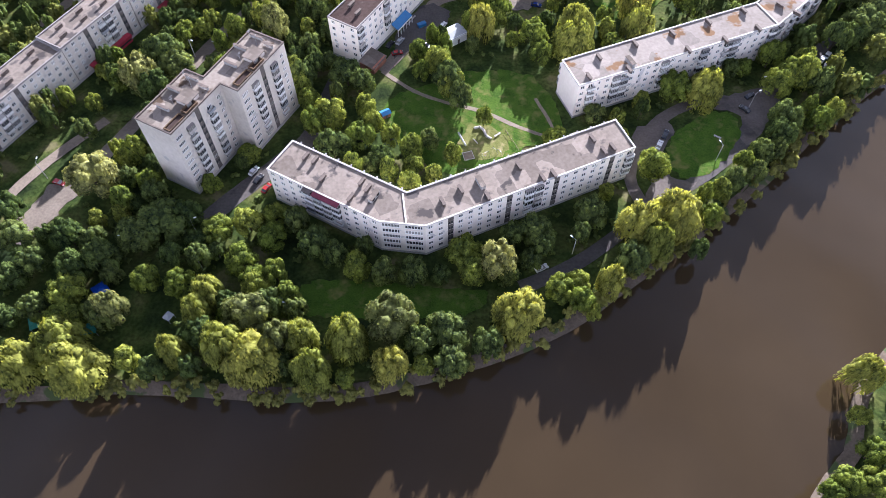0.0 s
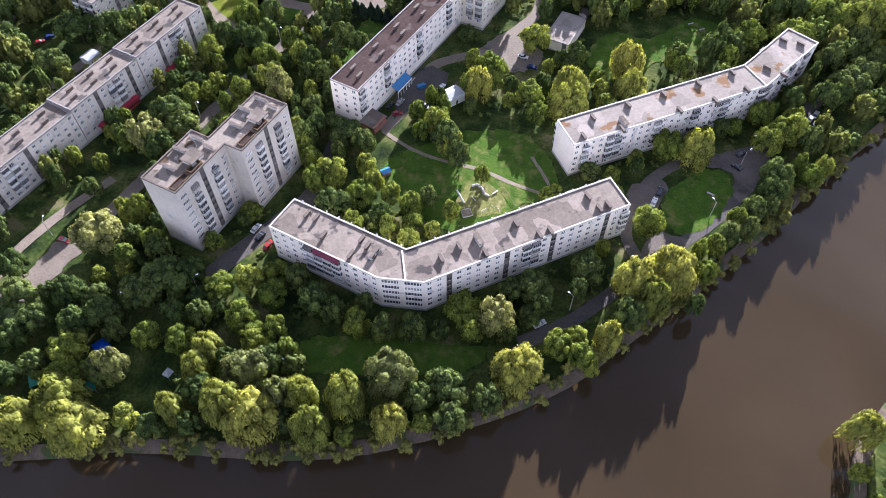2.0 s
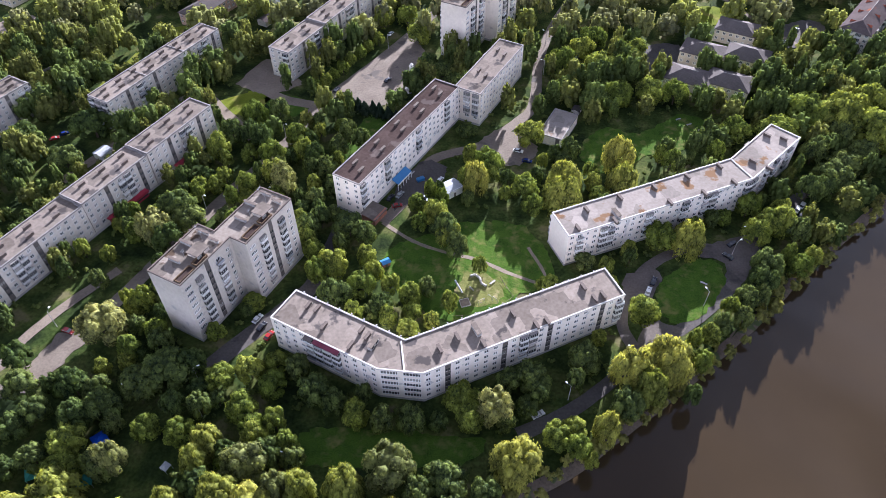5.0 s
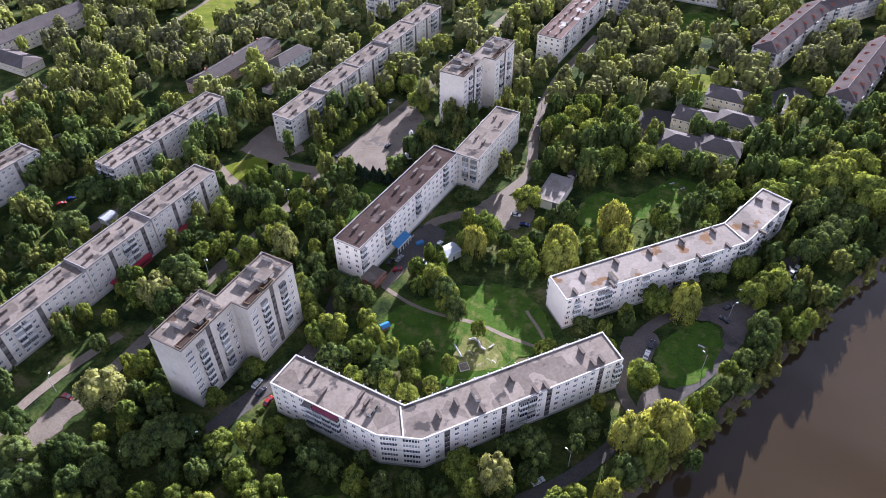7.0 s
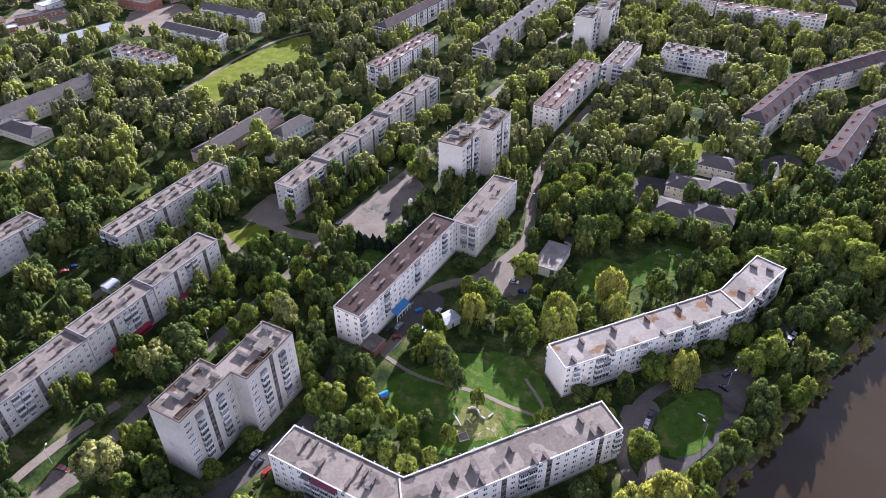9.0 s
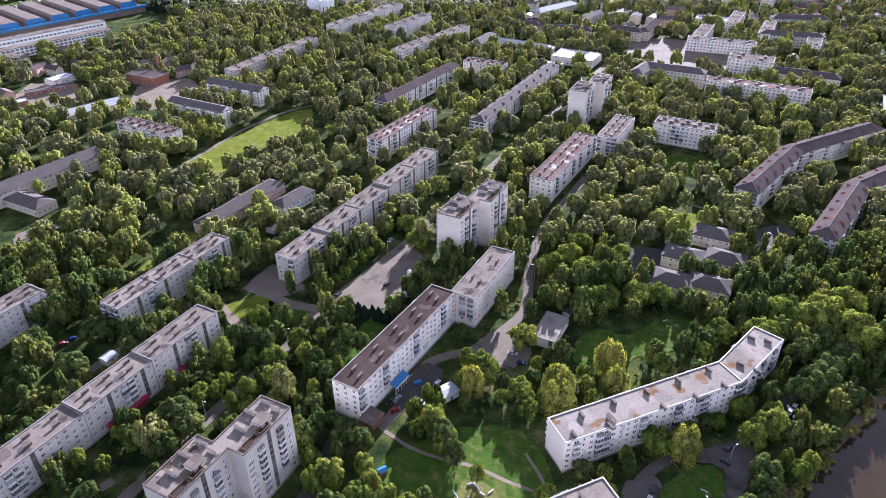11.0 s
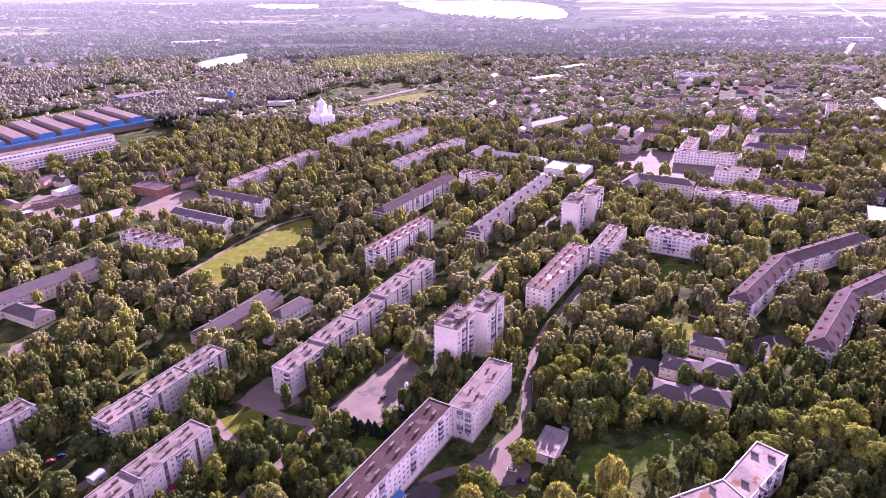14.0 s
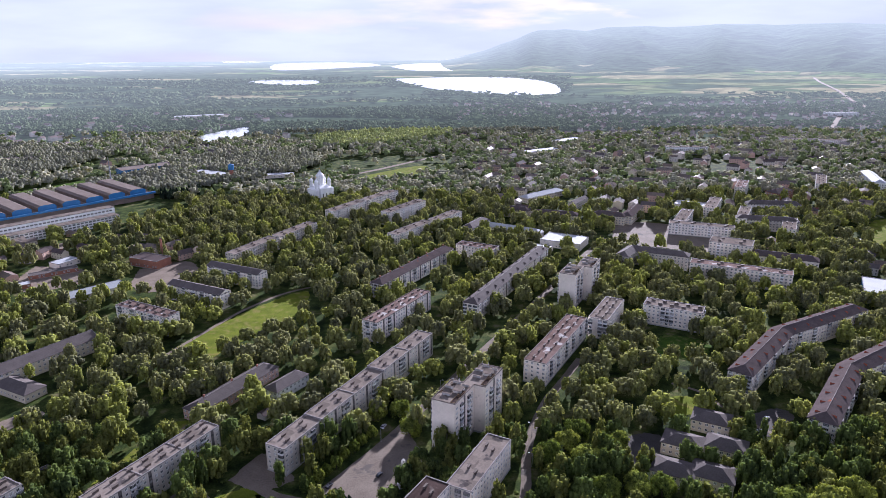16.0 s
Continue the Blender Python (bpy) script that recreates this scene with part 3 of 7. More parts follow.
def far_material(name="distance", plain=None):
    """The hazy distance: fields and woods with haze added as glow towards the horizon, a wooded hill on one side."""
    m, n, l, b = nodes_of(name)

    def math_node(op, *inputs):
        k = n.new("ShaderNodeMath")
        k.operation = op
        for i, v in enumerate(inputs):
            if isinstance(v, (int, float)):
                k.inputs[i].default_value = v
            else:
                l.new(v, k.inputs[i])
        return k.outputs[0]

    def span(v, a, b, c=0.0, d=1.0):
        k = n.new("ShaderNodeMapRange")
        k.interpolation_type = "SMOOTHSTEP"
        for s, x in zip(("From Min", "From Max", "To Min", "To Max"), (a, b, c, d)):
            k.inputs[s].default_value = x
        l.new(v, k.inputs["Value"])
        return k.outputs["Result"]

    tc, v, no, fine = n.new("ShaderNodeTexCoord"), n.new("ShaderNodeTexVoronoi"), n.new("ShaderNodeTexNoise"), n.new("ShaderNodeTexNoise")
    mp = n.new("ShaderNodeMapping")
    mp.inputs["Scale"].default_value = (0.5, 1.0, 0.3)
    mp.inputs["Rotation"].default_value = (0, 0, 0.3)
    l.new(tc.outputs["Object"], mp.inputs["Vector"])
    v.distance = "MANHATTAN"
    v.inputs["Scale"].default_value = 0.006
    no.inputs["Scale"].default_value, no.inputs["Detail"].default_value = 0.0045, 9
    fine.inputs["Scale"].default_value, fine.inputs["Detail"].default_value = 0.03, 6
    for t in (v, no, fine):
        l.new(mp.outputs["Vector"], t.inputs["Vector"])
    sep = n.new("ShaderNodeSeparateXYZ")
    l.new(tc.outputs["Object"], sep.inputs["Vector"])
    x, y, z = sep.outputs["X"], sep.outputs["Y"], sep.outputs["Z"]
    reach = math_node("SQRT", math_node("ADD", math_node("MULTIPLY", x, x), math_node("MULTIPLY", y, y)))
    bearing = math_node("DIVIDE", x, y)
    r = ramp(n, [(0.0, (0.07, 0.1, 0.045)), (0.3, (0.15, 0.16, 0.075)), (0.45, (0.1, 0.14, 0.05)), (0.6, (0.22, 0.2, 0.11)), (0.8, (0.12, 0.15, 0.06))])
    r.color_ramp.interpolation = "CONSTANT"
    l.new(v.outputs["Color"], r.inputs["Fac"])
    # woods: patches, more of them on the hill, few on the farmed slope
    hill = math_node("MULTIPLY", span(bearing, 0.02, 0.2), span(z, 14, 60))
    farm = math_node("MULTIPLY", span(bearing, 0.2, 0.34), math_node("MULTIPLY", span(reach, 2300, 2700), span(reach, 3500, 3900, 1.0, 0.0)))
    wood = math_node("ADD", no.outputs["Fac"], math_node("MULTIPLY", hill, 0.3))
    wood = math_node("ADD", wood, span(reach, 1700, 2500, 0.12, 0.0))
    wood = math_node("SUBTRACT", wood, math_node("MULTIPLY", farm, 0.12))
    w = span(wood, 0.4, 0.45)
    mx = n.new("ShaderNodeMixRGB")
    mx.inputs["Color2"].default_value = (0.05, 0.07, 0.04, 1)
    if plain:
        mx.inputs["Fac"].default_value = 1.0
        mx.inputs["Color2"].default_value = (*plain, 1)
    else:
        l.new(w, mx.inputs["Fac"])
    l.new(r.outputs["Color"], mx.inputs["Color1"])
    mf = n.new("ShaderNodeMixRGB")
    mf.blend_type, mf.inputs["Fac"].default_value = "MULTIPLY", 1.0
    fr = ramp(n, [(0.35, (0.55, 0.55, 0.55)), (0.65, (1.35, 1.35, 1.35))])
    l.new(fine.outputs["Fac"], fr.inputs["Fac"])
    l.new(mx.outputs["Color"], mf.inputs["Color1"])
    l.new(fr.outputs["Color"], mf.inputs["Color2"])
    l.new(mf.outputs["Color"], b.inputs["Base Color"])
    b.inputs["Roughness"].default_value = 1.0
    b.inputs["Specular IOR Level"].default_value = 0.0
    # haze put in as emission: thin at the edge of town, thick at the horizon
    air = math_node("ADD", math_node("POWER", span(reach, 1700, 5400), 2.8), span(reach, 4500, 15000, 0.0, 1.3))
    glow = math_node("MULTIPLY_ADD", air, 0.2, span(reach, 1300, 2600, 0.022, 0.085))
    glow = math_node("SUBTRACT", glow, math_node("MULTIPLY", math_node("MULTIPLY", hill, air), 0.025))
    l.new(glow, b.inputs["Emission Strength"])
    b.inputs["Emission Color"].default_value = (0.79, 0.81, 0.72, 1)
    return m


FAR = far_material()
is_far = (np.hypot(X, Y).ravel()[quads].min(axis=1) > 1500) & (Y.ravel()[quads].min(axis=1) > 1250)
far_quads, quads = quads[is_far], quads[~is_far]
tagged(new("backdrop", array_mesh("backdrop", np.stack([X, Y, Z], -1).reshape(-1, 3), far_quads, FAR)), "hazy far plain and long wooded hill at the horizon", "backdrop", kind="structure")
ground = tagged(new("ground", array_mesh("ground", np.stack([X, Y, Z], -1).reshape(-1, 3), quads, ground_material())),
                "grassy town ground sloping into the river and rising far off", "ground", kind="structure")


def water_material(name, base, rough, gloss=0.42):
    m, n, l, b = nodes_of(name)
    tc, no, n2 = n.new("ShaderNodeTexCoord"), n.new("ShaderNodeTexNoise"), n.new("ShaderNodeTexNoise")
    no.inputs["Scale"].default_value, no.inputs["Detail"].default_value = 0.7, 4
    n2.inputs["Scale"].default_value, n2.inputs["Detail"].default_value = 0.02, 4
    l.new(tc.outputs["Object"], no.inputs["Vector"])
    l.new(tc.outputs["Object"], n2.inputs["Vector"])
    r = ramp(n, [(0.3, tuple(c * 0.85 for c in base)), (0.7, tuple(c * 1.15 for c in base))])
    l.new(n2.outputs["Fac"], r.inputs["Fac"])
    l.new(r.outputs["Color"], b.inputs["Base Color"])
    b.inputs["Roughness"].default_value, b.inputs["IOR"].default_value = rough, 1.33
    b.inputs["Specular IOR Level"].default_value = gloss
    bp = n.new("ShaderNodeBump")
    bp.inputs["Strength"].default_value, bp.inputs["Distance"].default_value = 0.06, 0.1
    l.new(no.outputs["Fac"], bp.inputs["Height"])
    l.new(bp.outputs["Normal"], b.inputs["Normal"])
    return m


mb = MB()
mb.face([(-950, -140, -2), (1250, -140, -2), (1250, 400, -2), (-950, 400, -2)])
tagged(part("water", mb, [water_material("river_water", (0.033, 0.0225, 0.0115), 0.04, 0.6)]), "still brown murky river water", "river", kind="structure")


def strip(line, a, za, b, zb, wob=0.0):
    """A band along a line, from a metres to its right (z za) to b metres (z zb)."""
    g, rnd = MB(), random.Random(len(line))
    L = [Vector(p) for p in line]
    prev = None
    for i, p in enumerate(L):
        d = (L[min(i + 1, len(L) - 1)] - L[max(i - 1, 0)]).normalized()
        nrm = Vector((d.y, -d.x))
        q = (p + nrm * (a + rnd.uniform(-wob, wob)), p + nrm * (b + rnd.uniform(-wob, wob)))
        if prev:
            g.face([(*prev[0], za), (*prev[1], zb), (*q[1], zb), (*q[0], za)][::-1 if b < a else 1])
        prev = q
    return g


for nm, ln in (("bank", SHORE), ("bank", FAR_SHORE)):
    tagged(part(nm, strip(ln, -2.6, 0.05, 2.2, -2.7, 0.35), "bank"), "stony earth river bank with patchy grass", "river bank", kind="structure")


def road(name, pts, width, mat, label, z=0.05, wob=0.15):
    ln = smooth_line(pts)
    ROADS.append((ln, width / 2))
    return tagged(part(name, strip(ln, -width / 2, z, width / 2, z, wob), mat), label, name, kind="structure")


def patch(name, poly, mat, label, z=0.03, keep_open=True):
    ln = smooth_line(poly + [poly[0]], 2.0)[:-1]
    rnd = random.Random(len(ln))
    g = MB()
    g.face([(x + rnd.uniform(-0.8, 0.8), y + rnd.uniform(-0.8, 0.8), z) for x, y in ln])
    if keep_open:
        OPEN.append(ln)
    return tagged(part(name, g, mat), label, name, kind="structure")


road("road", [(-190, 86), (-160, 105), (-142, 120), (-123, 145), (-104, 182), (-88, 214), (-76, 235), (-66, 255), (-59, 275), (-48, 291), (-30, 318), (-12, 348), (10, 388), (40, 442), (90, 530), (140, 622), (185, 700)], 5.5, "asphalt_pale", "worn pale asphalt town street")
road("road", [(-120, 172), (-131, 159), (-137, 150.5), (-143, 140), (-146, 130), (-160, 112)], 4.0, "dirt", "dusty side lane", 0.06)
patch("yard", [(-131, 144), (-121.5, 141), (-125, 133), (-128.5, 125.5), (-135, 119), (-141, 119.5), (-142, 124), (-137.5, 130)], "asphalt_pale", "worn pale concrete apron before the shop row", 0.075)
road("road", [(-78, 128), (-68, 140), (-57, 152), (-48, 163), (-44, 178), (-40, 192)], 6.5, "asphalt", "dark asphalt yard lane beside the tall block", 0.05)
road("road", [(22, 104), (30, 107.5), (42, 114), (55, 124), (64, 133), (72, 138), (83, 144.5), (98, 156.5), (110, 171), (124, 189), (150, 214), (175, 232), (230, 268)], 4.6, "asphalt", "dark asphalt riverside lane", 0.05)
road("road", [(64, 133), (61, 146), (66, 160), (76, 172), (90, 180), (103, 181), (112, 174)], 4.2, "asphalt_worn", "patched asphalt loop in front of the flats", 0.06)
road("road", [(-24, 196), (-17, 207), (-10, 222), (-5, 234), (4, 239), (15, 243), (24, 251), (33, 260), (41, 270), (45, 285), (48, 306), (55, 333), (68, 365), (80, 385), (100, 420)], 5.0, "asphalt_pale", "patched yard road between the blocks", 0.05)
road("path", [(-24, 196), (-12, 186), (0, 180), (12, 176), (25, 168.5), (38, 163), (48, 165)], 1.6, "dirt", "trodden earth footpath over the lawn", 0.07)
road("path", [(38, 163), (36, 172), (32, 182)], 1.2, "dirt", "trodden earth footpath", 0.075)
road("path", [(-170, 285), (-160, 300), (-148, 322), (-138, 345)], 2.0, "dirt", "trodden earth footpath", 0.06)
road("path", [(-185, 428), (-168, 470), (-148, 515), (-120, 552), (-80, 575)], 3.0, "dirt", "dirt track beside the meadow", 0.06)
road("road", [(-85, 250), (-100, 268), (-118, 285), (-135, 262), (-160, 222)], 5.0, "dirt", "dirt service lane behind the grey blocks", 0.05)
road("road", [(-59, 275), (-75, 280), (-88, 290), (-96, 300)], 6.0, "dirt", "bare earth yard lane", 0.055)
patch("parking", [(-50, 290), (-19, 334), (-7, 316), (-8, 302), (-26, 276), (-40, 276)], "asphalt_pale", "pale asphalt car park before the monument", 0.07)
patch("yard", [(14, 236), (30, 230), (42, 240), (34, 252), (22, 254)], "asphalt_pale", "patched asphalt yard with parked cars", 0.065)
patch("yard", [(-20, 203), (-6, 214), (2, 228), (-8, 234), (-18, 218)], "asphalt", "asphalt yard before the shop entrance", 0.06)
patch("yard", [(67.2, 168.5), (78.7, 170.2), (78.3, 164.1), (74.4, 157.3), (74.3, 145.9), (82.6, 143.5), (78, 138.8), (72, 132.8), (64.9, 134.3), (67.7, 143.5), (66.7, 153.2), (64.1, 161.5)], "asphalt_worn", "patched worn asphalt apron beside the lawn", 0.085)
patch("yard", [(94.4, 177), (99.5, 181), (108.8, 185.5), (118.8, 186.7), (115.9, 175.5), (105.5, 161.4), (101.6, 161.4), (103.8, 173.7)], "asphalt_worn", "patched worn asphalt turning place", 0.09)
patch("yard", [(97, 318), (114, 329), (127, 322), (117, 308), (102, 296), (93, 301)], "asphalt", "dark gravel kindergarten yard", 0.06)
patch("yard", [(-101, 293), (-90, 316), (-79, 305), (-69, 294), (-80, 286), (-92, 287)], "dirt", "bare trodden earth at the end of the grey row", 0.062)
patch("meadow", [(-107, 278), (-93, 287), (-82, 284), (-88, 268), (-101, 270)], "meadow", "sunny grass beside the yard lane", 0.045)
patch("lawn", [(-86, 282), (-70, 282), (-64, 271), (-76, 264)], "lawn", "grass plot inside the road bend", 0.045)
patch("meadow", [(133, 366), (153, 368), (163, 358), (146, 346), (130, 352)], "meadow", "sunny kindergarten lawn", 0.05)
road("path", [(150, 384), (164, 372), (171, 353), (180, 335), (187, 325)], 2.4, "dirt", "earth footpath past the kindergarten", 0.07)
patch("yard", [(174, 341), (199, 352), (206, 342), (181, 323)], "asphalt", "shaded asphalt yard with parked cars", 0.06)
patch("yard", [(-247, 351), (-235, 364), (-226, 358), (-241, 340)], "dirt", "earth yard of the school", 0.06)
patch("square", [(190, 690), (225, 762), (320, 715), (285, 650), (225, 668)], "asphalt_pale", "wide paved town square", 0.08)
patch("lawn", [(74.8, 151.5), (78.2, 146), (84.2, 146), (95.5, 155), (102, 165), (102.4, 173), (97, 175.4), (88.4, 172), (79.6, 165), (76, 159.8)], "lawn", "mown green lawn inside the road loop", 0.11)
patch("lawn", [(-26, 171), (-14, 160), (-2, 148), (19, 150), (29, 160), (40, 163), (39, 180), (30, 194), (10, 196), (-4, 190), (-18, 184)], "lawn", "courtyard lawn with worn patches", 0.04)
patch("lawn", [(-44, 95), (-42, 106), (-20, 106), (-2, 104), (12, 103), (6, 95), (-20, 94)], "lawn", "shaded grass below the bent block", 0.04)
OPEN.append([(-94, 80), (-90, 98), (-80, 98), (-80, 82)])  # a grass clearing by the river
patch("dry_grass", [(3, 157), (12, 153), (21, 158), (19, 166), (8, 169)], "dry_grass", "worn dry grass of the playground", 0.055)
patch("lawn", [(62, 226), (76, 224), (88, 236), (104, 240), (124, 254), (112, 266), (103, 262), (88, 252), (72, 256), (60, 240)], "lawn", "overgrown grass field", 0.04)
patch("lawn", [(-48, 238), (-38, 233), (-22, 262), (-32, 270)], "lawn", "grass behind the brown-roofed block", 0.04)
patch("meadow", [(-181, 436), (-158, 490), (-121, 544), (-103, 550), (-105, 500), (-134, 458), (-157, 422)], "meadow", "sunlit mown meadow", 0.05)
patch("meadow", [(-168, 292), (-157, 304), (-149, 312), (-137, 341), (-145, 349), (-161, 316)], "meadow", "sunny grass strip", 0.05)
road("road", [(-190, 985), (-150, 1025), (-95, 1075), (-20, 1165), (60, 1260)], 9, "dirt", "pale dirt road by the church", 0.12)
patch("meadow", [(-125, 985), (-95, 1045), (-15, 1120), (-5, 1080), (-55, 1010)], "meadow", "rough meadow by the church", 0.1)
patch("yard", [(-272, 618), (-232, 638), (-206, 580), (-238, 556), (-262, 575)], "dirt", "dusty works yard with parked vehicles", 0.06)
patch("yard", [(-375, 630), (-325, 618), (-303, 590), (-318, 572), (-347, 560), (-370, 590)], "dirt", "bare earth garage yard", 0.06)
patch("yard", [(-412, 682), (-380, 708), (-368, 694), (-404, 668)], "dirt", "bare earth lot before the works", 0.06)
patch("meadow", [(-600, 925), (-470, 1080), (-450, 1050), (-560, 905)], "lawn", "grass strip behind the works", 0.1)
patch("meadow", [(440, 640), (520, 760), (640, 700), (560, 610)], "meadow", "green playing field", 0.1)
patch("meadow", [(150, 430), (170, 455), (195, 440), (178, 415)], "lawn", "shaded lawn before the white block", 0.05)
for poly in ([(-273, 2673), (-34, 2599), (-41, 2373), (-219, 2347)], [(1318, 3950), (1700, 4350), (1830, 4150), (1548, 3631), (1150, 3560)],
             [(1900, 3500), (2350, 3600), (1996, 3056), (1729, 3013)], [(1714, 2945), (1953, 2988), (1605, 2444), (1413, 2349)], [(300, 2150), (480, 2280), (620, 2150), (420, 2020)]):
    ob = patch("field", poly, [FAR], "pale stubble field on the plain", 0.8)
    for v in ob.data.vertices:
        v.co.z += float(ridge(np.array(v.co.x), np.array(v.co.y)))
road("road", [(880, 1500), (1050, 1750), (1209, 1919), (1268, 2073), (1438, 2460), (1595, 2859), (1837, 3403)], 11, "asphalt_pale", "distant pale main road out of town", 1.6)
# pale half-metal base puts the sky's shine into the lake colour
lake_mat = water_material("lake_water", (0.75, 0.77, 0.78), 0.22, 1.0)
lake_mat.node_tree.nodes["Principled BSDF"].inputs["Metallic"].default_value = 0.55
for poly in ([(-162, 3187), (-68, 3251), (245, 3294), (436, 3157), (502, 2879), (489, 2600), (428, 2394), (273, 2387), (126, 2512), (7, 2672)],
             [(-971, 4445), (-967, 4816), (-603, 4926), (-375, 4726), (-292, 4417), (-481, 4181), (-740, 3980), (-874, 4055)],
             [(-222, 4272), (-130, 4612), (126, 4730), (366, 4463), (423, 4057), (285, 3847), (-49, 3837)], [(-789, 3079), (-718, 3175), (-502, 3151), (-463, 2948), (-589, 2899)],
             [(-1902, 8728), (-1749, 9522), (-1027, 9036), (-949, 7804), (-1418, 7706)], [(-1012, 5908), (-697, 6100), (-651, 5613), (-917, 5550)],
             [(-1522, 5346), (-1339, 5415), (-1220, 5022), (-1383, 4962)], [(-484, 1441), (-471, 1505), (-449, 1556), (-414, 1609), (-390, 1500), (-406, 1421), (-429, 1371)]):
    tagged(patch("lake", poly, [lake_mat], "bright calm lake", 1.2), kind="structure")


# ---- buildings ----
def window_mesh(w, h, mullions, name, frame_mat="frame_white"):
    """A window: a frame with its mullions and recessed panes; outside is -y."""
    g, t = MB(), 0.17
    xs = [-w / 2, -w / 2 + t]
    for m in mullions:
        xs += [m, m + t]
    xs += [w / 2 - t, w / 2]
    zs = [-h / 2, -h / 2 + t, h / 2 - t, h / 2]
    for i in range(len(xs) - 1):
        for j in range(3):
            x0, x1, z0, z1 = xs[i], xs[i + 1], zs[j], zs[j + 1]
            if j == 1 and i % 2 == 1:
                a, b = -0.03, 0.04
                g.face([(x0, b, z0), (x1, b, z0), (x1, b, z1), (x0, b, z1)], 1)
                g.face([(x0, a, z0), (x1, a, z0), (x1, b, z0), (x0, b, z0)])
                g.face([(x0, b, z1), (x1, b, z1), (x1, a, z1), (x0, a, z1)])
                g.face([(x0, a, z1), (x0, a, z0), (x0, b, z0), (x0, b, z1)])
                g.face([(x1, a, z0), (x1, a, z1), (x1, b, z1), (x1, b, z0)])
            else:
                g.face([(x0, -0.03, z0), (x1, -0.03, z0), (x1, -0.03, z1), (x0, -0.03, z1)])
    return g.weld().mesh(name, mats_of([frame_mat, "pane"]))


def balcony_mesh(w, glazed, kind):
    g, d = MB(), 1.05
    g.box(-w / 2, w / 2, -d, 0, -0.15, 0, 1)
    g.box(-w / 2, w / 2, -d, -d + 0.07, 0, 1.0)
    g.box(-w / 2, -w / 2 + 0.07, -d + 0.07, 0, 0, 1.0)
    g.box(w / 2 - 0.07, w / 2, -d + 0.07, 0, 0, 1.0)
    if glazed:
        g.box(-w / 2, w / 2, -d, 0, 2.45, 2.52, 3)
        n = 4 if kind else 3
        for k in range(n + 1):
            x = -w / 2 + (w - 0.09) * k / n
            g.box(x, x + 0.09, -d, -d + 0.09, 1.0, 2.45)
        g.face([(-w / 2 + 0.09, -d + 0.05, 1.0), (w / 2 - 0.09, -d + 0.05, 1.0), (w / 2 - 0.09, -d + 0.05, 2.45), (-w / 2 + 0.09, -d + 0.05, 2.45)], 2)
        for s in (-1, 1):
            x = s * (w / 2 - 0.03)
            g.face([(x, -d + 0.09, 1.0), (x, 0, 1.0), (x, 0, 2.45), (x, -d + 0.09, 2.45)], 2)
    else:
        g.box(-w / 2, w / 2, -d - 0.02, -d + 0.08, 1.0, 1.06)
    return g.mesh("balcony", mats_of(["balcony_paint", "concrete", "pane", "cap_grey"]))


HOLE = {"w": (1.6, 1.55), "d": (2.9, 1.5), "n": (0.95, 1.5), "s": (1.4, 1.5), "b": (2.1, 1.9), "k": (1.9, 1.5), "l": (5.4, 1.75)}
WINDOW = {"w": window_mesh(1.6, 1.55, (-0.02,), "window"), "d": window_mesh(2.9, 1.5, (-0.75, -0.05, 0.65), "window"), "n": window_mesh(0.95, 1.5, (), "window"),
          "s": window_mesh(1.4, 1.5, (-0.04,), "window"), "b": window_mesh(2.1, 1.9, (-0.2, 0.45), "window"), "k": window_mesh(1.9, 1.5, (-0.07,), "window", "infill"), "l": window_mesh(5.4, 1.75, (-1.85, -0.85, 0.05, 0.95, 1.85), "window")}
BALCONY = [balcony_mesh(2.9, True, 0), balcony_mesh(2.9, True, 1), balcony_mesh(2.9, True, 1), balcony_mesh(2.9, False, 0)]
g = MB()
g.box(-1.5, 1.5, -0.36, 0.36, 0, 0.85)
for a in (-1.5, -0.55, 0.4, 1.35):
    g.box(a, a + 0.15, -0.36, 0.36, 0.85, 1.15)
g.box(-1.35, 1.35, -0.2, 0.2, 0.85, 1.1, 1)
g.box(-1.68, 1.68, -0.52, 0.52, 1.15, 1.27, 2)
VENT = g.mesh("vent", mats_of(["cap_dark", "dark_hole", "cap_dark"]))
g = MB()
g.box(-2.2, 2.2, -0.7, 0.7, 0, 1.5)
g.box(-2.35, 2.35, -0.85, 0.85, 1.5, 1.65, 1)
g.box(-1.9, -0.5, -0.72, -0.70, 0.3, 1.3, 2)
g.box(0.4, 1.8, -0.72, -0.70, 0.3, 1.3, 2)
HATCH = g.mesh("roof_hatch", mats_of(["concrete", "roof_grey", "dark_hole"]))
RND = random.Random(7)


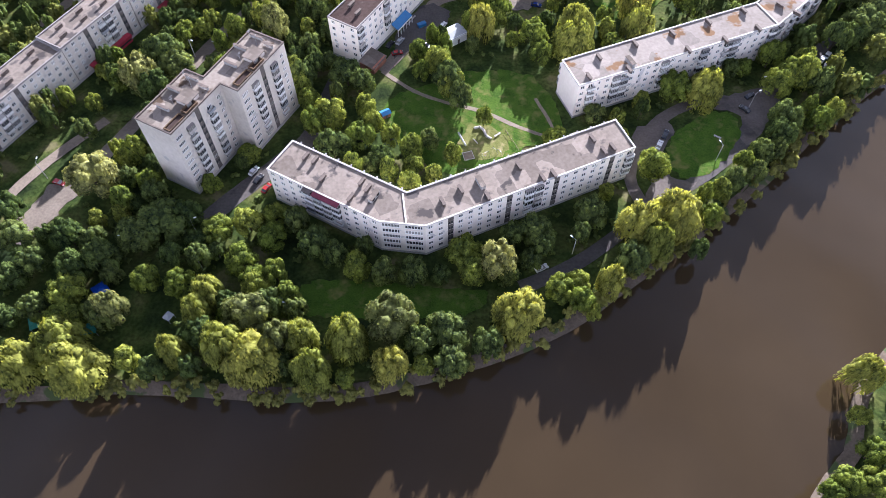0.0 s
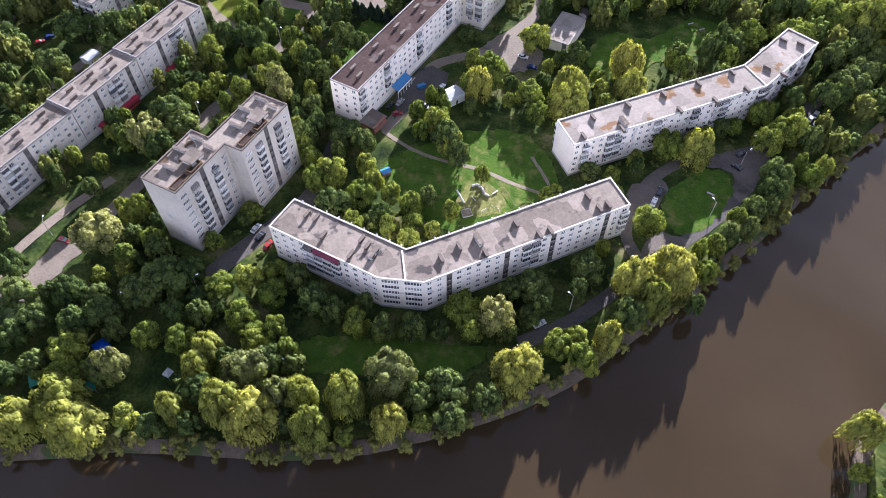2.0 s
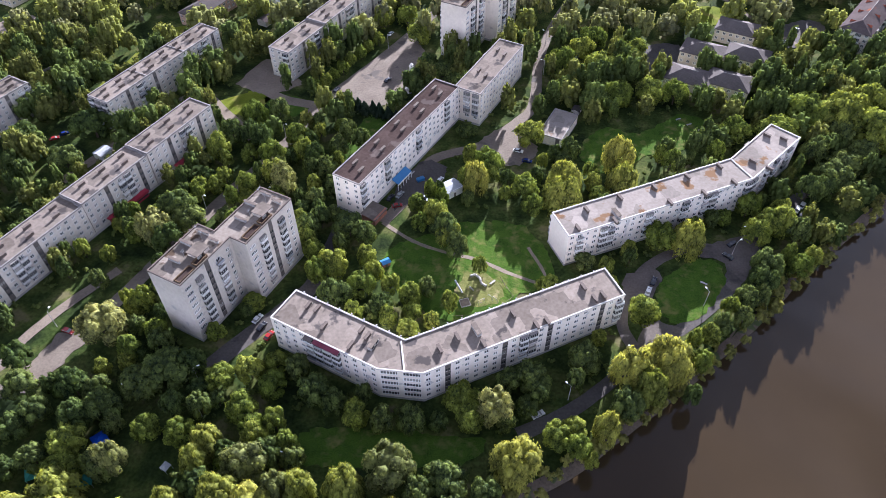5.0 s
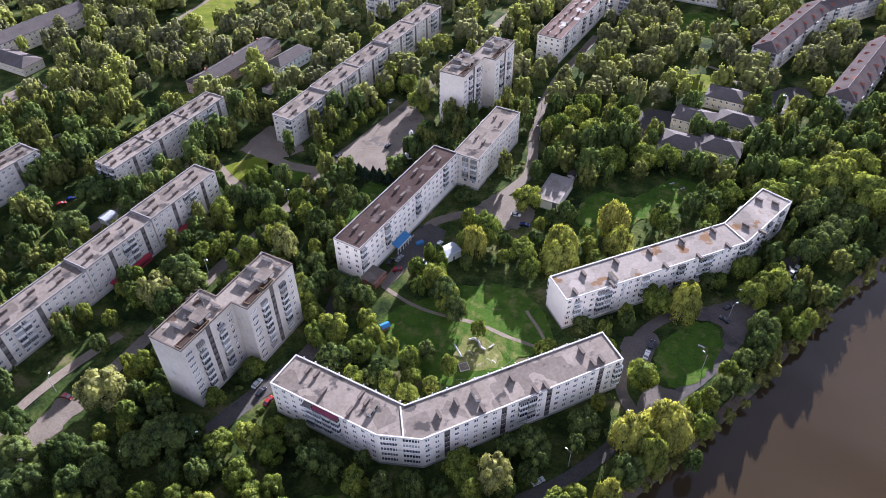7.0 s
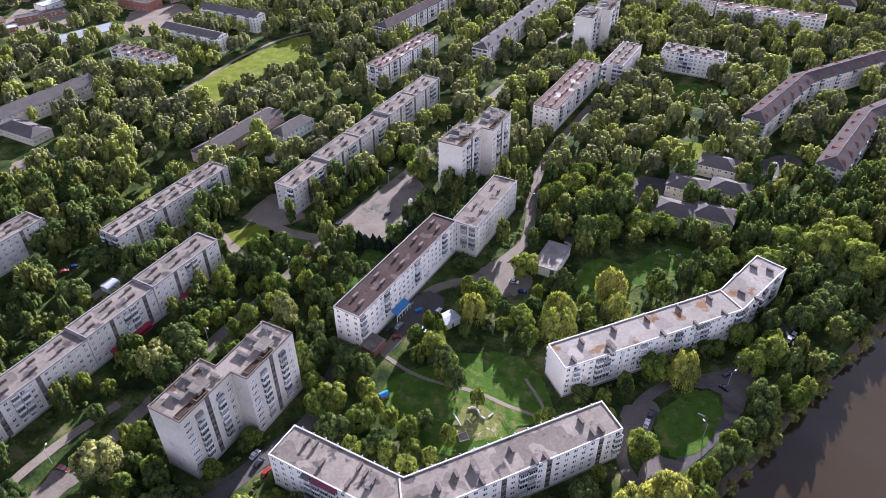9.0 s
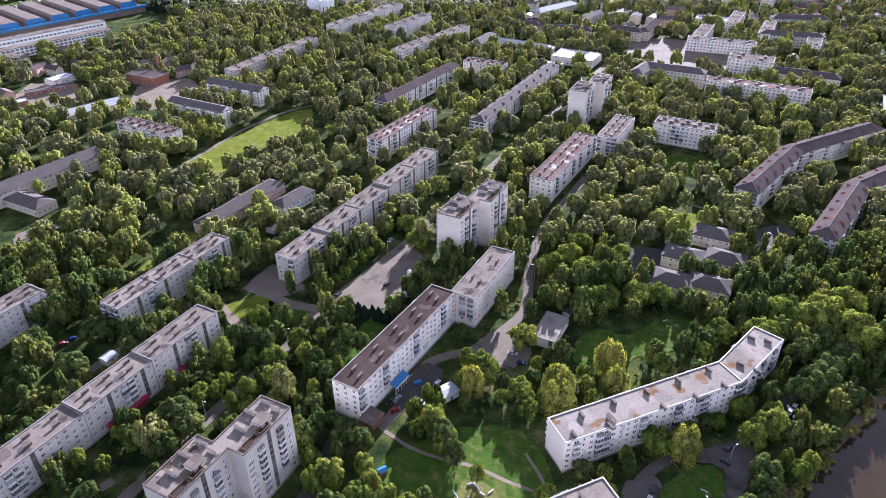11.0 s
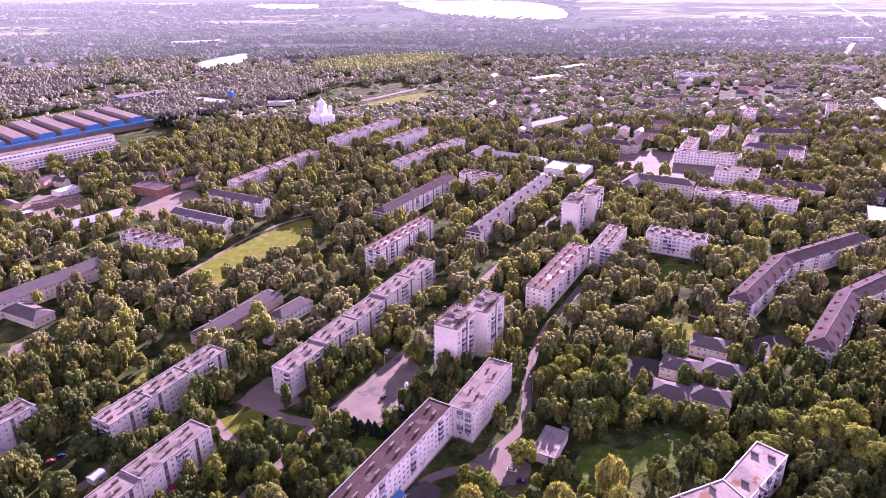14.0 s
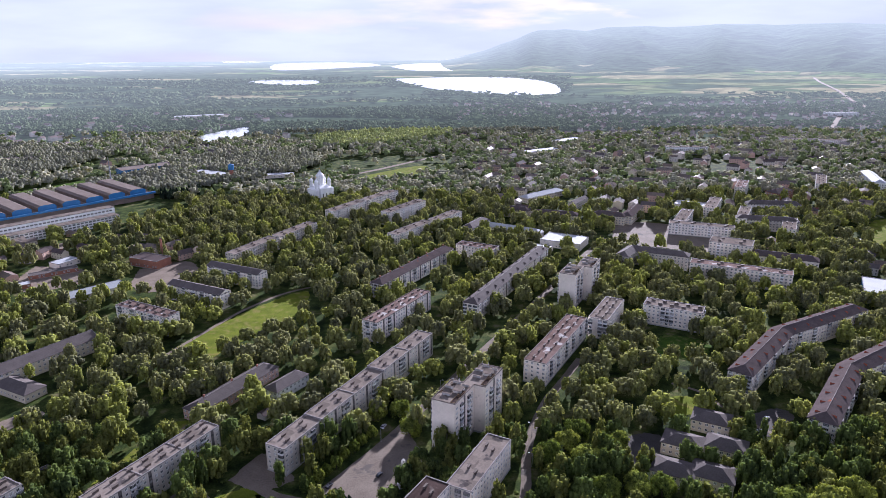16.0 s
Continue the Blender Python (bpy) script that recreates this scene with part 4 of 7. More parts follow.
def facade(wall, far, p0, p1, z0, n, h, pattern, bay, parent, top, base=-0.4):
    """One outside wall from p0 to p1 with its openings; windows and balconies are hung in when parent is given, else joined in far."""
    p0, p1 = Vector(p0), Vector(p1)
    pattern = pattern.lstrip("!")
    E = (p1 - p0).length
    u = (p1 - p0) / E
    nv = Vector((u.y, -u.x))
    k = max(1, int(E / bay)) if pattern else 0
    if pattern.startswith("="):  # the bays as they are written
        pattern = pattern[1:]
        k = len(pattern)

    def P(x, z, inn=0.0):
        q = p0 + u * x - nv * inn
        return (q.x, q.y, z)

    def quad(xa, xb, za, zb, m=0, inn=0.0):
        if xb - xa > 1e-4 and zb - za > 1e-4:
            wall.face([P(xa, za, inn), P(xb, za, inn), P(xb, zb, inn), P(xa, zb, inn)], m)

    if not k:
        quad(0, E, base, top)
        return
    step = E / k
    turn = Matrix(((u.x, -nv.x, 0, 0), (u.y, -nv.y, 0, 0), (0, 0, 1, 0), (0, 0, 0, 1)))
    for i in range(k):
        c = pattern[i % len(pattern)]
        xa, xb = i * step, (i + 1) * step
        if c == ".":
            quad(xa, xb, base, top)
            continue
        w, hh = HOLE[c]
        xc = (xa + xb) / 2
        ha, hb = xc - w / 2, xc + w / 2
        if c in "sk":
            zs = [z0 + (j + 0.5) * h + 0.7 for j in range(n - 1)]
        else:
            zs = [z0 + j * h + (0.85 if c != "b" else 0.4) for j in range(n)]
        if parent is None:
            quad(xa, xb, base, top, 0)
            for z in zs:
                far.face([P(ha, z, -0.05), P(hb, z, -0.05), P(hb, z + hh, -0.05), P(ha, z + hh, -0.05)], 0)
                xs = [ha + 0.1, xc - 0.05, xc + 0.05, hb - 0.1] if w > 1 else [ha + 0.1, hb - 0.1]
                for q in range(0, len(xs), 2):
                    far.face([P(xs[q], z + 0.1, -0.08), P(xs[q + 1], z + 0.1, -0.08), P(xs[q + 1], z + hh - 0.1, -0.08), P(xs[q], z + hh - 0.1, -0.08)], 1)
                if c == "b" and z > z0 + h:
                    for q in ((P(xc - 1.4, z - 0.4, -1.0), P(xc + 1.4, z - 0.4, -1.0), P(xc + 1.4, z + 0.6, -1.0), P(xc - 1.4, z + 0.6, -1.0)),
                              (P(xc - 1.4, z - 0.4, 0), P(xc - 1.4, z - 0.4, -1.0), P(xc - 1.4, z + 0.6, -1.0), P(xc - 1.4, z + 0.6, 0)),
                              (P(xc + 1.4, z - 0.4, -1.0), P(xc + 1.4, z - 0.4, 0), P(xc + 1.4, z + 0.6, 0), P(xc + 1.4, z + 0.6, -1.0)),
                              (P(xc - 1.4, z - 0.4, 0), P(xc + 1.4, z - 0.4, 0), P(xc + 1.4, z - 0.4, -1.0), P(xc - 1.4, z - 0.4, -1.0))):
                        far.face(q, 0)
            continue
        m = 1 if c == "k" else 0
        inn = 0.0
        quad(xa, ha, base, top)
        quad(hb, xb, base, top)
        zp = base
        for z in zs:
            quad(ha, hb, zp, z, m, inn)
            zp = z + hh
            dd = 0.2
            wall.face([P(ha, z), P(hb, z), P(hb, z, dd), P(ha, z, dd)], 0)
            wall.face([P(ha, z + hh, dd), P(hb, z + hh, dd), P(hb, z + hh), P(ha, z + hh)], 0)
            wall.face([P(ha, z, dd), P(ha, z + hh, dd), P(ha, z + hh), P(ha, z)], 0)
            wall.face([P(hb, z), P(hb, z + hh), P(hb, z + hh, dd), P(hb, z, dd)], 0)
            part("window", WINDOW[c], None, parent, m=Matrix.Translation(P(xc, z + hh / 2, 0.09)) @ turn)
            if c == "b" and z > z0 + h * 0.9:
                part("balcony", RND.choice(BALCONY), None, parent, m=Matrix.Translation(P(xc, z - 0.4)) @ turn)
        quad(ha, hb, zp, top, m, inn)


def local(poly, x, y, turn):
    c, s = math.cos(radians(turn)), math.sin(radians(turn))
    return [((px - x) * c + (py - y) * s, -(px - x) * s + (py - y) * c) for px, py in poly]


def rect(x, y, turn, L, W):
    c, s = math.cos(radians(turn)), math.sin(radians(turn))
    return [(x + a * c - b * s, y + a * s + b * c) for a, b in ((-L / 2, -W / 2), (L / 2, -W / 2), (L / 2, W / 2), (-L / 2, W / 2))]


def block(label, poly, turn, edges, storeys, wall_mat="panel_white", roof_mat="roof_grey", h=2.8, base=1.0, top_extra=0.25, near=True, bay=3.2, cap="cap_grey",
          vents=(), hatches=(), name="apartment_block", category="apartment block", group="apartment blocks", divide=()):
    """A flat-roofed block of flats over the outline poly (world, counter-clockwise); edges: the bays of each side."""
    FOOT.append(poly)
    cx, cy = sum(p[0] for p in poly) / len(poly), sum(p[1] for p in poly) / len(poly)
    b = thing(name, cx, cy, 0, turn, label, category, group)
    lp = local(poly, cx, cy, turn)
    H = base + storeys * h + top_extra
    wall, far = MB(), MB()
    for i, pat in enumerate(edges):
        facade(wall, far, lp[i], lp[(i + 1) % len(lp)], base, storeys, h, pat, bay, b if near and pat and pat[0] != "!" else None, H)
    part("wall", wall, [wall_mat, "infill"], b)
    if far.f:
        tagged(part("windows", far, ["frame_white", "pane_far"], b, "rows of small white-framed windows"), kind="stuff")
    roof = MB()
    roof.face([(*p, H) for p in offset(lp, -0.2)])
    part("roof", roof, roof_mat, b)
    par = MB()
    par.ring(offset(lp, 0.1), offset(lp, -0.35), H - 0.12, H + 0.4)
    part("parapet", par, cap, b, "pale metal-capped parapet")
    plinth = MB()
    plinth.ring(offset(lp, 0.12), offset(lp, -0.05), -0.4, min(base - 0.25, 0.95))
    part("plinth", plinth, "concrete", b)
    for (x, y, a) in vents:
        part("vent", VENT, None, b, m=pose(*local([(x, y)], cx, cy, turn)[0], H, 0, 0, a - turn))
    for (x, y, a) in hatches:
        part("roof_hatch", HATCH, None, b, m=pose(*local([(x, y)], cx, cy, turn)[0], H, 0, 0, a - turn))
    for (x, y, a, L) in divide:
        dv = MB()
        dv.box(-L / 2, L / 2, -0.25, 0.25, H + 0.0, H + 0.32)
        part("roof_divider", dv, cap, b, m=pose(*local([(x, y)], cx, cy, turn)[0], 0, 0, 0, a - turn))
    return b


def along(x, y, turn, us, vs):
    c, s = math.cos(radians(turn)), math.sin(radians(turn))
    return [(x + a * c - v * s, y + a * s + v * c) for a, v in zip(us, vs)]


def vents_for(x, y, turn, L, W, gap=9.0, across=True):
    n = max(2, round(L / gap))
    out = []
    for k in range(n):
        a = -L / 2 + L * (k + 0.5) / n
        for v in (-W * 0.18, W * 0.2):
            (px, py), = along(x, y, turn, [a + (1.2 if v > 0 else -1.2)], [v])
            out.append((px, py, turn + 90 if not across else turn))
    return out


def slab(label, x, y, turn, L, W, storeys, front, back, ends="", far_end="", near=True, **kw):
    poly = rect(x, y, turn, L, W)
    kw.setdefault("vents", vents_for(x, y, turn, L, W))
    return block(label, poly, turn, [front, far_end, back, ends], storeys, near=near, **kw)


def pitched(label, line, W, eave, storeys, front, back, end0="", end1="", wall_mat="panel_white", roof_mat="slate", rise=3.2, hip=True, near=True, h=2.8, base=0.9, bay=3.2,
            name="apartment_block", category="apartment block", group="apartment blocks", dormers=0, ridge_cap=True, chimneys=0, dormer_mat=None):
    """A house or block along a line of points with a pitched roof, hipped or gabled at its ends."""
    L = [Vector(p) for p in line]
    cx, cy = sum(p.x for p in L) / len(L), sum(p.y for p in L) / len(L)
    d = (L[-1] - L[0]).normalized()
    turn = math.degrees(math.atan2(d.y, d.x))
    b = thing(name, cx, cy, 0, turn, label, category, group)
    C = [Vector(p) for p in local(line, cx, cy, turn)]

    def side(s, o):
        out = []
        for i, p in enumerate(C):
            u = (p - C[i - 1]).normalized() if i else (C[1] - p).normalized()
            w = (C[i + 1] - p).normalized() if i < len(C) - 1 else u
            n1, n2 = Vector((u.y, -u.x)), Vector((w.y, -w.x))
            out.append(p + (n1 + n2) / (1 + n1.dot(n2)) * s * (W / 2 + o))
        return out

    R, Lf = side(1, 0), side(-1, 0)
    poly = [tuple(p) for p in R] + [tuple(p) for p in Lf[::-1]]
    c, s = math.cos(radians(turn)), math.sin(radians(turn))
    FOOT.append([(cx + px * c - py * s, cy + px * s + py * c) for px, py in poly])
    wall, far = MB(), MB()
    k = len(C)
    pats = [front] * (k - 1) + [end1] + [back] * (k - 1) + [end0]
    for i, pat in enumerate(pats):
        facade(wall, far, poly[i], poly[(i + 1) % len(poly)], base, storeys, h, pat, bay, b if near and pat and not pat.startswith("!") else None, eave)
    o = 0.5
    Ro, Lo = side(1, o), side(-1, o)
    ridge_pts = [Vector(p) for p in C]
    cut = W / 2 * 0.9 if hip else -o
    ridge_pts[0] = C[0] + (C[1] - C[0]).normalized() * cut
    ridge_pts[-1] = C[-1] - (C[-1] - C[-2]).normalized() * cut
    if hip:
        for S in (Ro, Lo):
            S[0] = S[0] - (C[1] - C[0]).normalized() * o
            S[-1] = S[-1] + (C[-1] - C[-2]).normalized() * o
    else:
        for S in (Ro, Lo):
            S[0] = S[0] - (C[1] - C[0]).normalized() * o
            S[-1] = S[-1] + (C[-1] - C[-2]).normalized() * o
        for q in ((0, Lf[0], R[0]), (-1, R[-1], Lf[-1])):
            wall.face([(*q[1], eave), (*q[2], eave), (*C[q[0]], eave + rise * 0.97)])
    part("wall", wall, [wall_mat, "infill"], b)
    if far.f:
        tagged(part("windows", far, ["frame_white", "pane_far"], b, "rows of small white-framed windows"), kind="stuff")
    roof = MB()
    ze, zr = eave - 0.12, eave + rise
    for i in range(k - 1):
        roof.face([(*Ro[i], ze), (*Ro[i + 1], ze), (*ridge_pts[i + 1], zr), (*ridge_pts[i], zr)])
        roof.face([(*Lo[i + 1], ze), (*Lo[i], ze), (*ridge_pts[i], zr), (*ridge_pts[i + 1], zr)])
        roof.face([(*Ro[i + 1], ze - 0.2), (*Ro[i], ze - 0.2), (*Lo[i], ze - 0.2), (*Lo[i + 1], ze - 0.2)])
        roof.face([(*Ro[i], ze - 0.2), (*Ro[i + 1], ze - 0.2), (*Ro[i + 1], ze), (*Ro[i], ze)])
        roof.face([(*Lo[i + 1], ze - 0.2), (*Lo[i], ze - 0.2), (*Lo[i], ze), (*Lo[i + 1], ze)])
    if hip:
        roof.face([(*Lo[0], ze), (*Ro[0], ze), (*ridge_pts[0], zr)])
        roof.face([(*Ro[-1], ze), (*Lo[-1], ze), (*ridge_pts[-1], zr)])
    part("roof", roof, roof_mat, b)
    if ridge_cap:
        rc = MB()
        for i in range(k - 1):
            rc.limb((*ridge_pts[i], zr + 0.02), (*ridge_pts[i + 1], zr + 0.02), 0.14, 0.14)
        if not hip:
            rc.limb((*ridge_pts[-1], zr + 0.03), (*Ro[-1], ze + 0.03), 0.16, 0.16)
            rc.limb((*ridge_pts[0], zr + 0.03), (*Ro[0], ze + 0.03), 0.16, 0.16)
        part("ridge_cap", rc, "cap_grey", b)
    for q in range(dormers):
        f = (q + 0.5) / dormers * (k - 1)
        i = min(k - 2, int(f))
        p, w = C[i].lerp(C[i + 1], f - i), (C[i + 1] - C[i]).normalized()
        nv = Vector((w.y, -w.x))
        for sgn in (1, -1):
            e = p + nv * sgn * W * 0.3
            dm, a = MB(), 0.9
            zb = eave + rise * 0.36
            f0, f1, tip = e + nv * sgn * 0.9 - w * a, e + nv * sgn * 0.9 + w * a, e + nv * sgn * 0.9
            dm.face([(*f0, zb - 0.5), (*f1, zb - 0.5), (*tip, zb + 1.0)], 1)
            bk = p + nv * sgn * W * 0.09
            zk = zb + 1.0
            dm.face([(*f0, zb - 0.5), (*tip, zb + 1.0), (*bk, zk)])
            dm.face([(*tip, zb + 1.0), (*f1, zb - 0.5), (*bk, zk)])
            part("dormer", dm, [dormer_mat or roof_mat, "infill"], b)
    for q in range(chimneys):
        f = (q + 0.5) / chimneys * (k - 1)
        i = min(k - 2, int(f))
        p = C[i].lerp(C[i + 1], f - i)
        ch = MB()
        ch.box(-0.5, 0.5, -0.35, 0.35, -0.5, 1.3)
        ch.box(-0.6, 0.6, -0.45, 0.45, 1.3, 1.45)
        part("chimney", ch, "brick", b, m=pose(p.x + 0.1, p.y + 1.0, zr - 0.4))
    return b


GRID = 61.0  # the direction of the town's streets

# the bent five-storey block by the river
v_turn = 24.4
v_vents = [(-44, 142, 61), (-38, 133.5, 61), (-41, 140.5, 61), (-24, 129.5, 61), (-29, 126, 61), (-26, 132, 61), (4, 129, 114), (-1.5, 124.5, 114), (12, 126.5, 114), (22, 138, 114), (29, 133.5, 114),
           (32.5, 135, 114), (46, 149, 114), (49, 144, 114), (52, 145.5, 114)]
block("bent five-storey grey concrete-panel block with flat bitumen roof", [(-55.6, 137.4), (-20.3, 117.7), (-6.5, 116.0), (59.3, 145.8), (54.6, 157.6), (-12.2, 128.4), (-49.0, 148.9)], v_turn,
      ["=wwwwbbbbwwww", "=ll", "=wwkwwwwwkwbbwkwwwwwkwb", "", "wswwbwwsww", "wswwbwwsww", "ww.."], 5, cap="cap", vents=v_vents, hatches=[(-22, 126.5, 61), (10, 131.5, 114)],
      divide=[(-12.8, 122.4, 97, 11.0)])
def balcony_roofs():
    """Tin roofs over the top balconies of the bent block."""
    u, nv = Vector((0.873, -0.487)), Vector((-0.487, -0.873))
    for a, w, mat, lab in ((13.6, 3.2, "slate", "dark tin roof over a top balcony"), (17.2, 9.6, "wine", "wine-red tin roof over top balconies")):
        p = Vector((-55.6, 137.4)) + u * (a + w / 2) + nv * 0.08
        g = MB()
        for zs in (0.0, -0.1):
            q = [(-w / 2, 0, 0.5 + zs), (-w / 2, -1.5, zs), (w / 2, -1.5, zs), (w / 2, 0, 0.5 + zs)]
            g.face(q if zs == 0 else q[::-1])
        g.face([(-w / 2, -1.5, -0.1), (w / 2, -1.5, -0.1), (w / 2, -1.5, 0), (-w / 2, -1.5, 0)])
        tagged(part("balcony_roof", g, mat, m=pose(p.x, p.y, 14.85, 0, 0, math.degrees(math.atan2(u.y, u.x)))), lab + " on the bent block", "balcony roof")


balcony_roofs()
# the second riverside block
b_vents = [(48, 176.5, 112), (52.5, 186, 112), (66, 192.5, 112), (62, 180, 112), (80, 198, 112), (84, 189.5, 112), (94, 204, 112), (98, 194.5, 112), (108, 210, 112), (111, 200.5, 112), (122, 213, 133), (127, 208.5, 133), (133, 229.5, 133), (139, 227, 133)]
block("five-storey pale panel block with patched rusty flat roof", [(44.4, 172.7), (119.2, 203.0), (146.4, 228.2), (137.4, 237.6), (114.0, 215.1), (39.8, 185.0)], 22.0,
      ["wbnwbbwnwwbwsw", "bwwbsbww", "", "wwswwbww", "wswwbwwsww", ""], 5, roof_mat="roof_patchy", vents=b_vents, hatches=[(63, 183.5, 112)], divide=[(116.6, 209, 113, 12.5)], cap="cap")
# brown-roofed block and its pale continuation
slab("long five-storey white block with brown flat roof and dark parapet", -17.6, 234.4, GRID - 2.2, 75.8, 12.6, 5, "bswwwbwwswwwbwwwsww", "wswwbwwswwbwws", "ww", "", roof_mat="roof_brown", cap="cap_grey", wall_mat="panel_white",
     vents=vents_for(-17.6, 234.4, GRID - 2.2, 74, 12, 15), base=3.0)
slab("five-storey white block with pale flat roof and glazed balconies", 22.1, 281.6, GRID, 46.1, 12.8, 5, "wwswwwwsww", "wswwbwwsww", "=wbb", "", wall_mat="panel_cream", vents=vents_for(23.0, 283.2, GRID, 40, 12, 16), base=2.6)


def tower(label, x, y, turn, wall_mat="panel_grey"):
    """A nine-storey block of two staggered parts, near corner at x, y."""
    shape = [(0, 0), (23.5, 0), (23.5, -6.7), (48, -6.7), (48, 6.4), (23.5, 6.4), (23.5, 13.5), (0, 13.5)]
    us, vs = zip(*shape)
    poly = along(x, y, turn, us, vs)
    b = block(label, poly, turn, ["=dbkbw", "", "=dbkbw", "", "", "", "=bwkwb", ""], 9, wall_mat=wall_mat, roof_mat="roof_tower", base=1.2, top_extra=2.4, cap="cap_dark", bay=3.35,
              name="tower_block", category="tower block", group="tower blocks")
    cx, cy = sum(p[0] for p in poly) / 8, sum(p[1] for p in poly) / 8
    H = 1.2 + 9 * 2.8 + 2.4
    for u0, v0 in ((0.0, 0.0), (24.5, -6.7)):
        tower_roof(b, [local([p], cx, cy, turn)[0] for p in along(x, y, turn, [u0], [v0])][0], H)
    return b


def tower_roof(b, at, H):
    """What stands on one half of a tower's roof: stair house, cross walls, sunken loggia roof with a rusty rim, aerials."""
    x, y = at

    def put(name, g, mats, u, v, label=""):
        part(name, g, mats, b, label, m=pose(x + u, y + v, H))

    g = MB()
    g.box(-2.6, 2.6, -2.2, 2.2, 0, 1.5)
    g.box(-2.9, 2.9, -2.5, 2.5, 1.5, 1.72, 1)
    g.box(-0.9, 0.1, -2.24, -2.2, 0.15, 1.35, 2)
    put("stair_house", g, ["panel_grey", "roof_grey", "dark_hole"], 13.6, 4.4, "low stair house with pale felt roof")
    for u, v, L in ((7.0, 8.6, 4.6), (14.5, 10.4, 4.8), (21.0, 8.8, 4.4), (19.6, 3.2, 3.6)):
        g = MB()
        g.box(-0.3, 0.3, -L / 2, L / 2, 0, 1.25)
        g.box(-0.45, 0.45, -L / 2 - 0.15, L / 2 + 0.15, 1.25, 1.37, 1)
        put("vent_wall", g, ["concrete", "cap_dark"], u, v)
    for u, v, L, W in ((4.2, 1.9, 7.0, 2.6), (11.0, 1.75, 5.2, 2.4)):
        g = MB()
        o = [(-L / 2, -W / 2), (L / 2, -W / 2), (L / 2, W / 2), (-L / 2, W / 2)]
        g.ring(o, offset(o, -0.3), 0, 0.55 if u < 8 else 1.0)
        g.face([(*p, 0.06) for p in offset(o, -0.3)], 1)
        put("roof_well", g, ["rust", "roof_brown"], u, v, "sunken well with rusty rim and mossy dark felt")
    for u, v, h in ((9.5, 6.4, 4.2), (17.8, 6.2, 5.0), (20.4, 11.0, 3.4)):
        g = MB()
        g.tube(0, 0, 0, h, 0.06, 0.04, 6)
        for k in range(3):
            g.box(-0.9 + 0.2 * k, 0.9 - 0.2 * k, -0.03, 0.03, h - 0.3 - 0.45 * k, h - 0.24 - 0.45 * k)
        put("aerial", g, "steel", u, v)


tower("nine-storey beige concrete tower block with weathered flat roof", -81.3, 139.5, 62)
tower("nine-storey pale concrete tower block above the car park", 11.5, 313.0, 62, "panel_cream")
tower("nine-storey beige concrete tower block near the square", 113.3, 505.0, 62, "panel_cream")

# grey panel blocks along the street
for lab, x, y, L in (("five-storey grey panel block with roof vents", -134.6, 290.5, 71.9),):
    slab(lab, x, y, GRID, L, 12.2, 5, "wwwkwbbwkwww", "!wwswwbww", "bb", "", wall_mat="panel_grey", roof_mat="roof_grey", cap="cap_grey",
         divide=[(*p, GRID + 90, 11.4) for p in along(x, y, GRID, [-L / 2 + L * k / max(2, round(L / 27)) for k in range(1, max(2, round(L / 27)))], [0] * 9)])
ROW = [(*along(-41.6, 365.5, GRID, [-76.3 + 30.52 * (k + 0.5)], [0.0])[0], 30.5, up) for k, up in enumerate((0.0, 0.5, 0.15, 0.95, 0.55))]
for x, y, L, up in [(-114.6, 238.6, 37.4, 1.1), (-131.8, 207.6, 32.6, 0.6), (-151.5, 171.8, 48.6, 0.0)] + ROW:
    slab("five-storey grey panel section of a stepped row", x, y, GRID, L, 12.0, 5, "wwwkwbbwkwww", "!wwswwbww", "=wwb", "", wall_mat="panel_grey", roof_mat="roof_grey", vents=vents_for(x, y, GRID, L - 3, 12, 11), base=1.0 + up, cap="cap_grey")
slab("five-storey grey panel block with roof vents", -208.5, 248.0, GRID, 62.0, 12.2, 5, "wwwkwbbwkwww", "!wwswwbww", "ww", "b.b", wall_mat="panel_grey", cap="cap_grey")

# beyond the car park
slab("five-storey cream block with rusty patched flat roof", 84.4, 421.5, GRID - 1, 81.3, 15.0, 5, "wwbswwbww", "!wwswwbww", "ww", "", wall_mat="panel_cream", roof_mat="roof_rust", cap="cap_dark")
slab("five-storey cream block with pale flat roof", 129.9, 470.8, GRID - 1, 44.9, 14.0, 5, "wwswwwwsww", "!wwswwbww", "b.b", "", wall_mat="panel_cream")
slab("five-storey white block with glazed balconies on its front", 181.0, 474.0, GRID - 90, 42.0, 15.0, 5, "wwwwbbbwwwww", "!wwswwbww", "", "bw", wall_mat="panel_cream", roof_mat="roof_grey")
slab("five-storey white block with reddish flat roof", -24.7, 482.8, GRID - 3, 71.7, 13.0, 5, "wwkwbwkww", "!wwswwbww", "wb", "", roof_mat="roof_rust", cap="cap_dark")
pitched("long four-storey white block with dark hipped roof", [(30, 489), (107, 628)], 12.5, 13.2, 4, "wwkww", "!wwswwbww", "bb", "", wall_mat="panel_white", dormers=10, h=2.9)
pitched("long four-storey white block with brown hipped roof", [(-45, 536), (17, 633)], 12.4, 13.0, 4, "wwkwb", "!wwswwbww", "bb", "", roof_mat="slate_brown", chimneys=8, h=2.9)
slab("four-storey cream block with flat roof", 46, 640, -29, 40, 14, 4, "wwkwww", "!wwww", "", "ww", wall_mat="panel_cream", roof_mat="roof_rust", base=0.9)
pitched("five-storey bent cream block with dark slate roof and brick-red patches", [(185.5, 370), (240, 429), (318, 470)], 14.5, 14.0, 5, "wwbww", "!wwswwbww", "bwb", "", wall_mat="panel_cream", roof_mat="slate_brown", dormers=12, dormer_mat="tile_red", h=2.6)
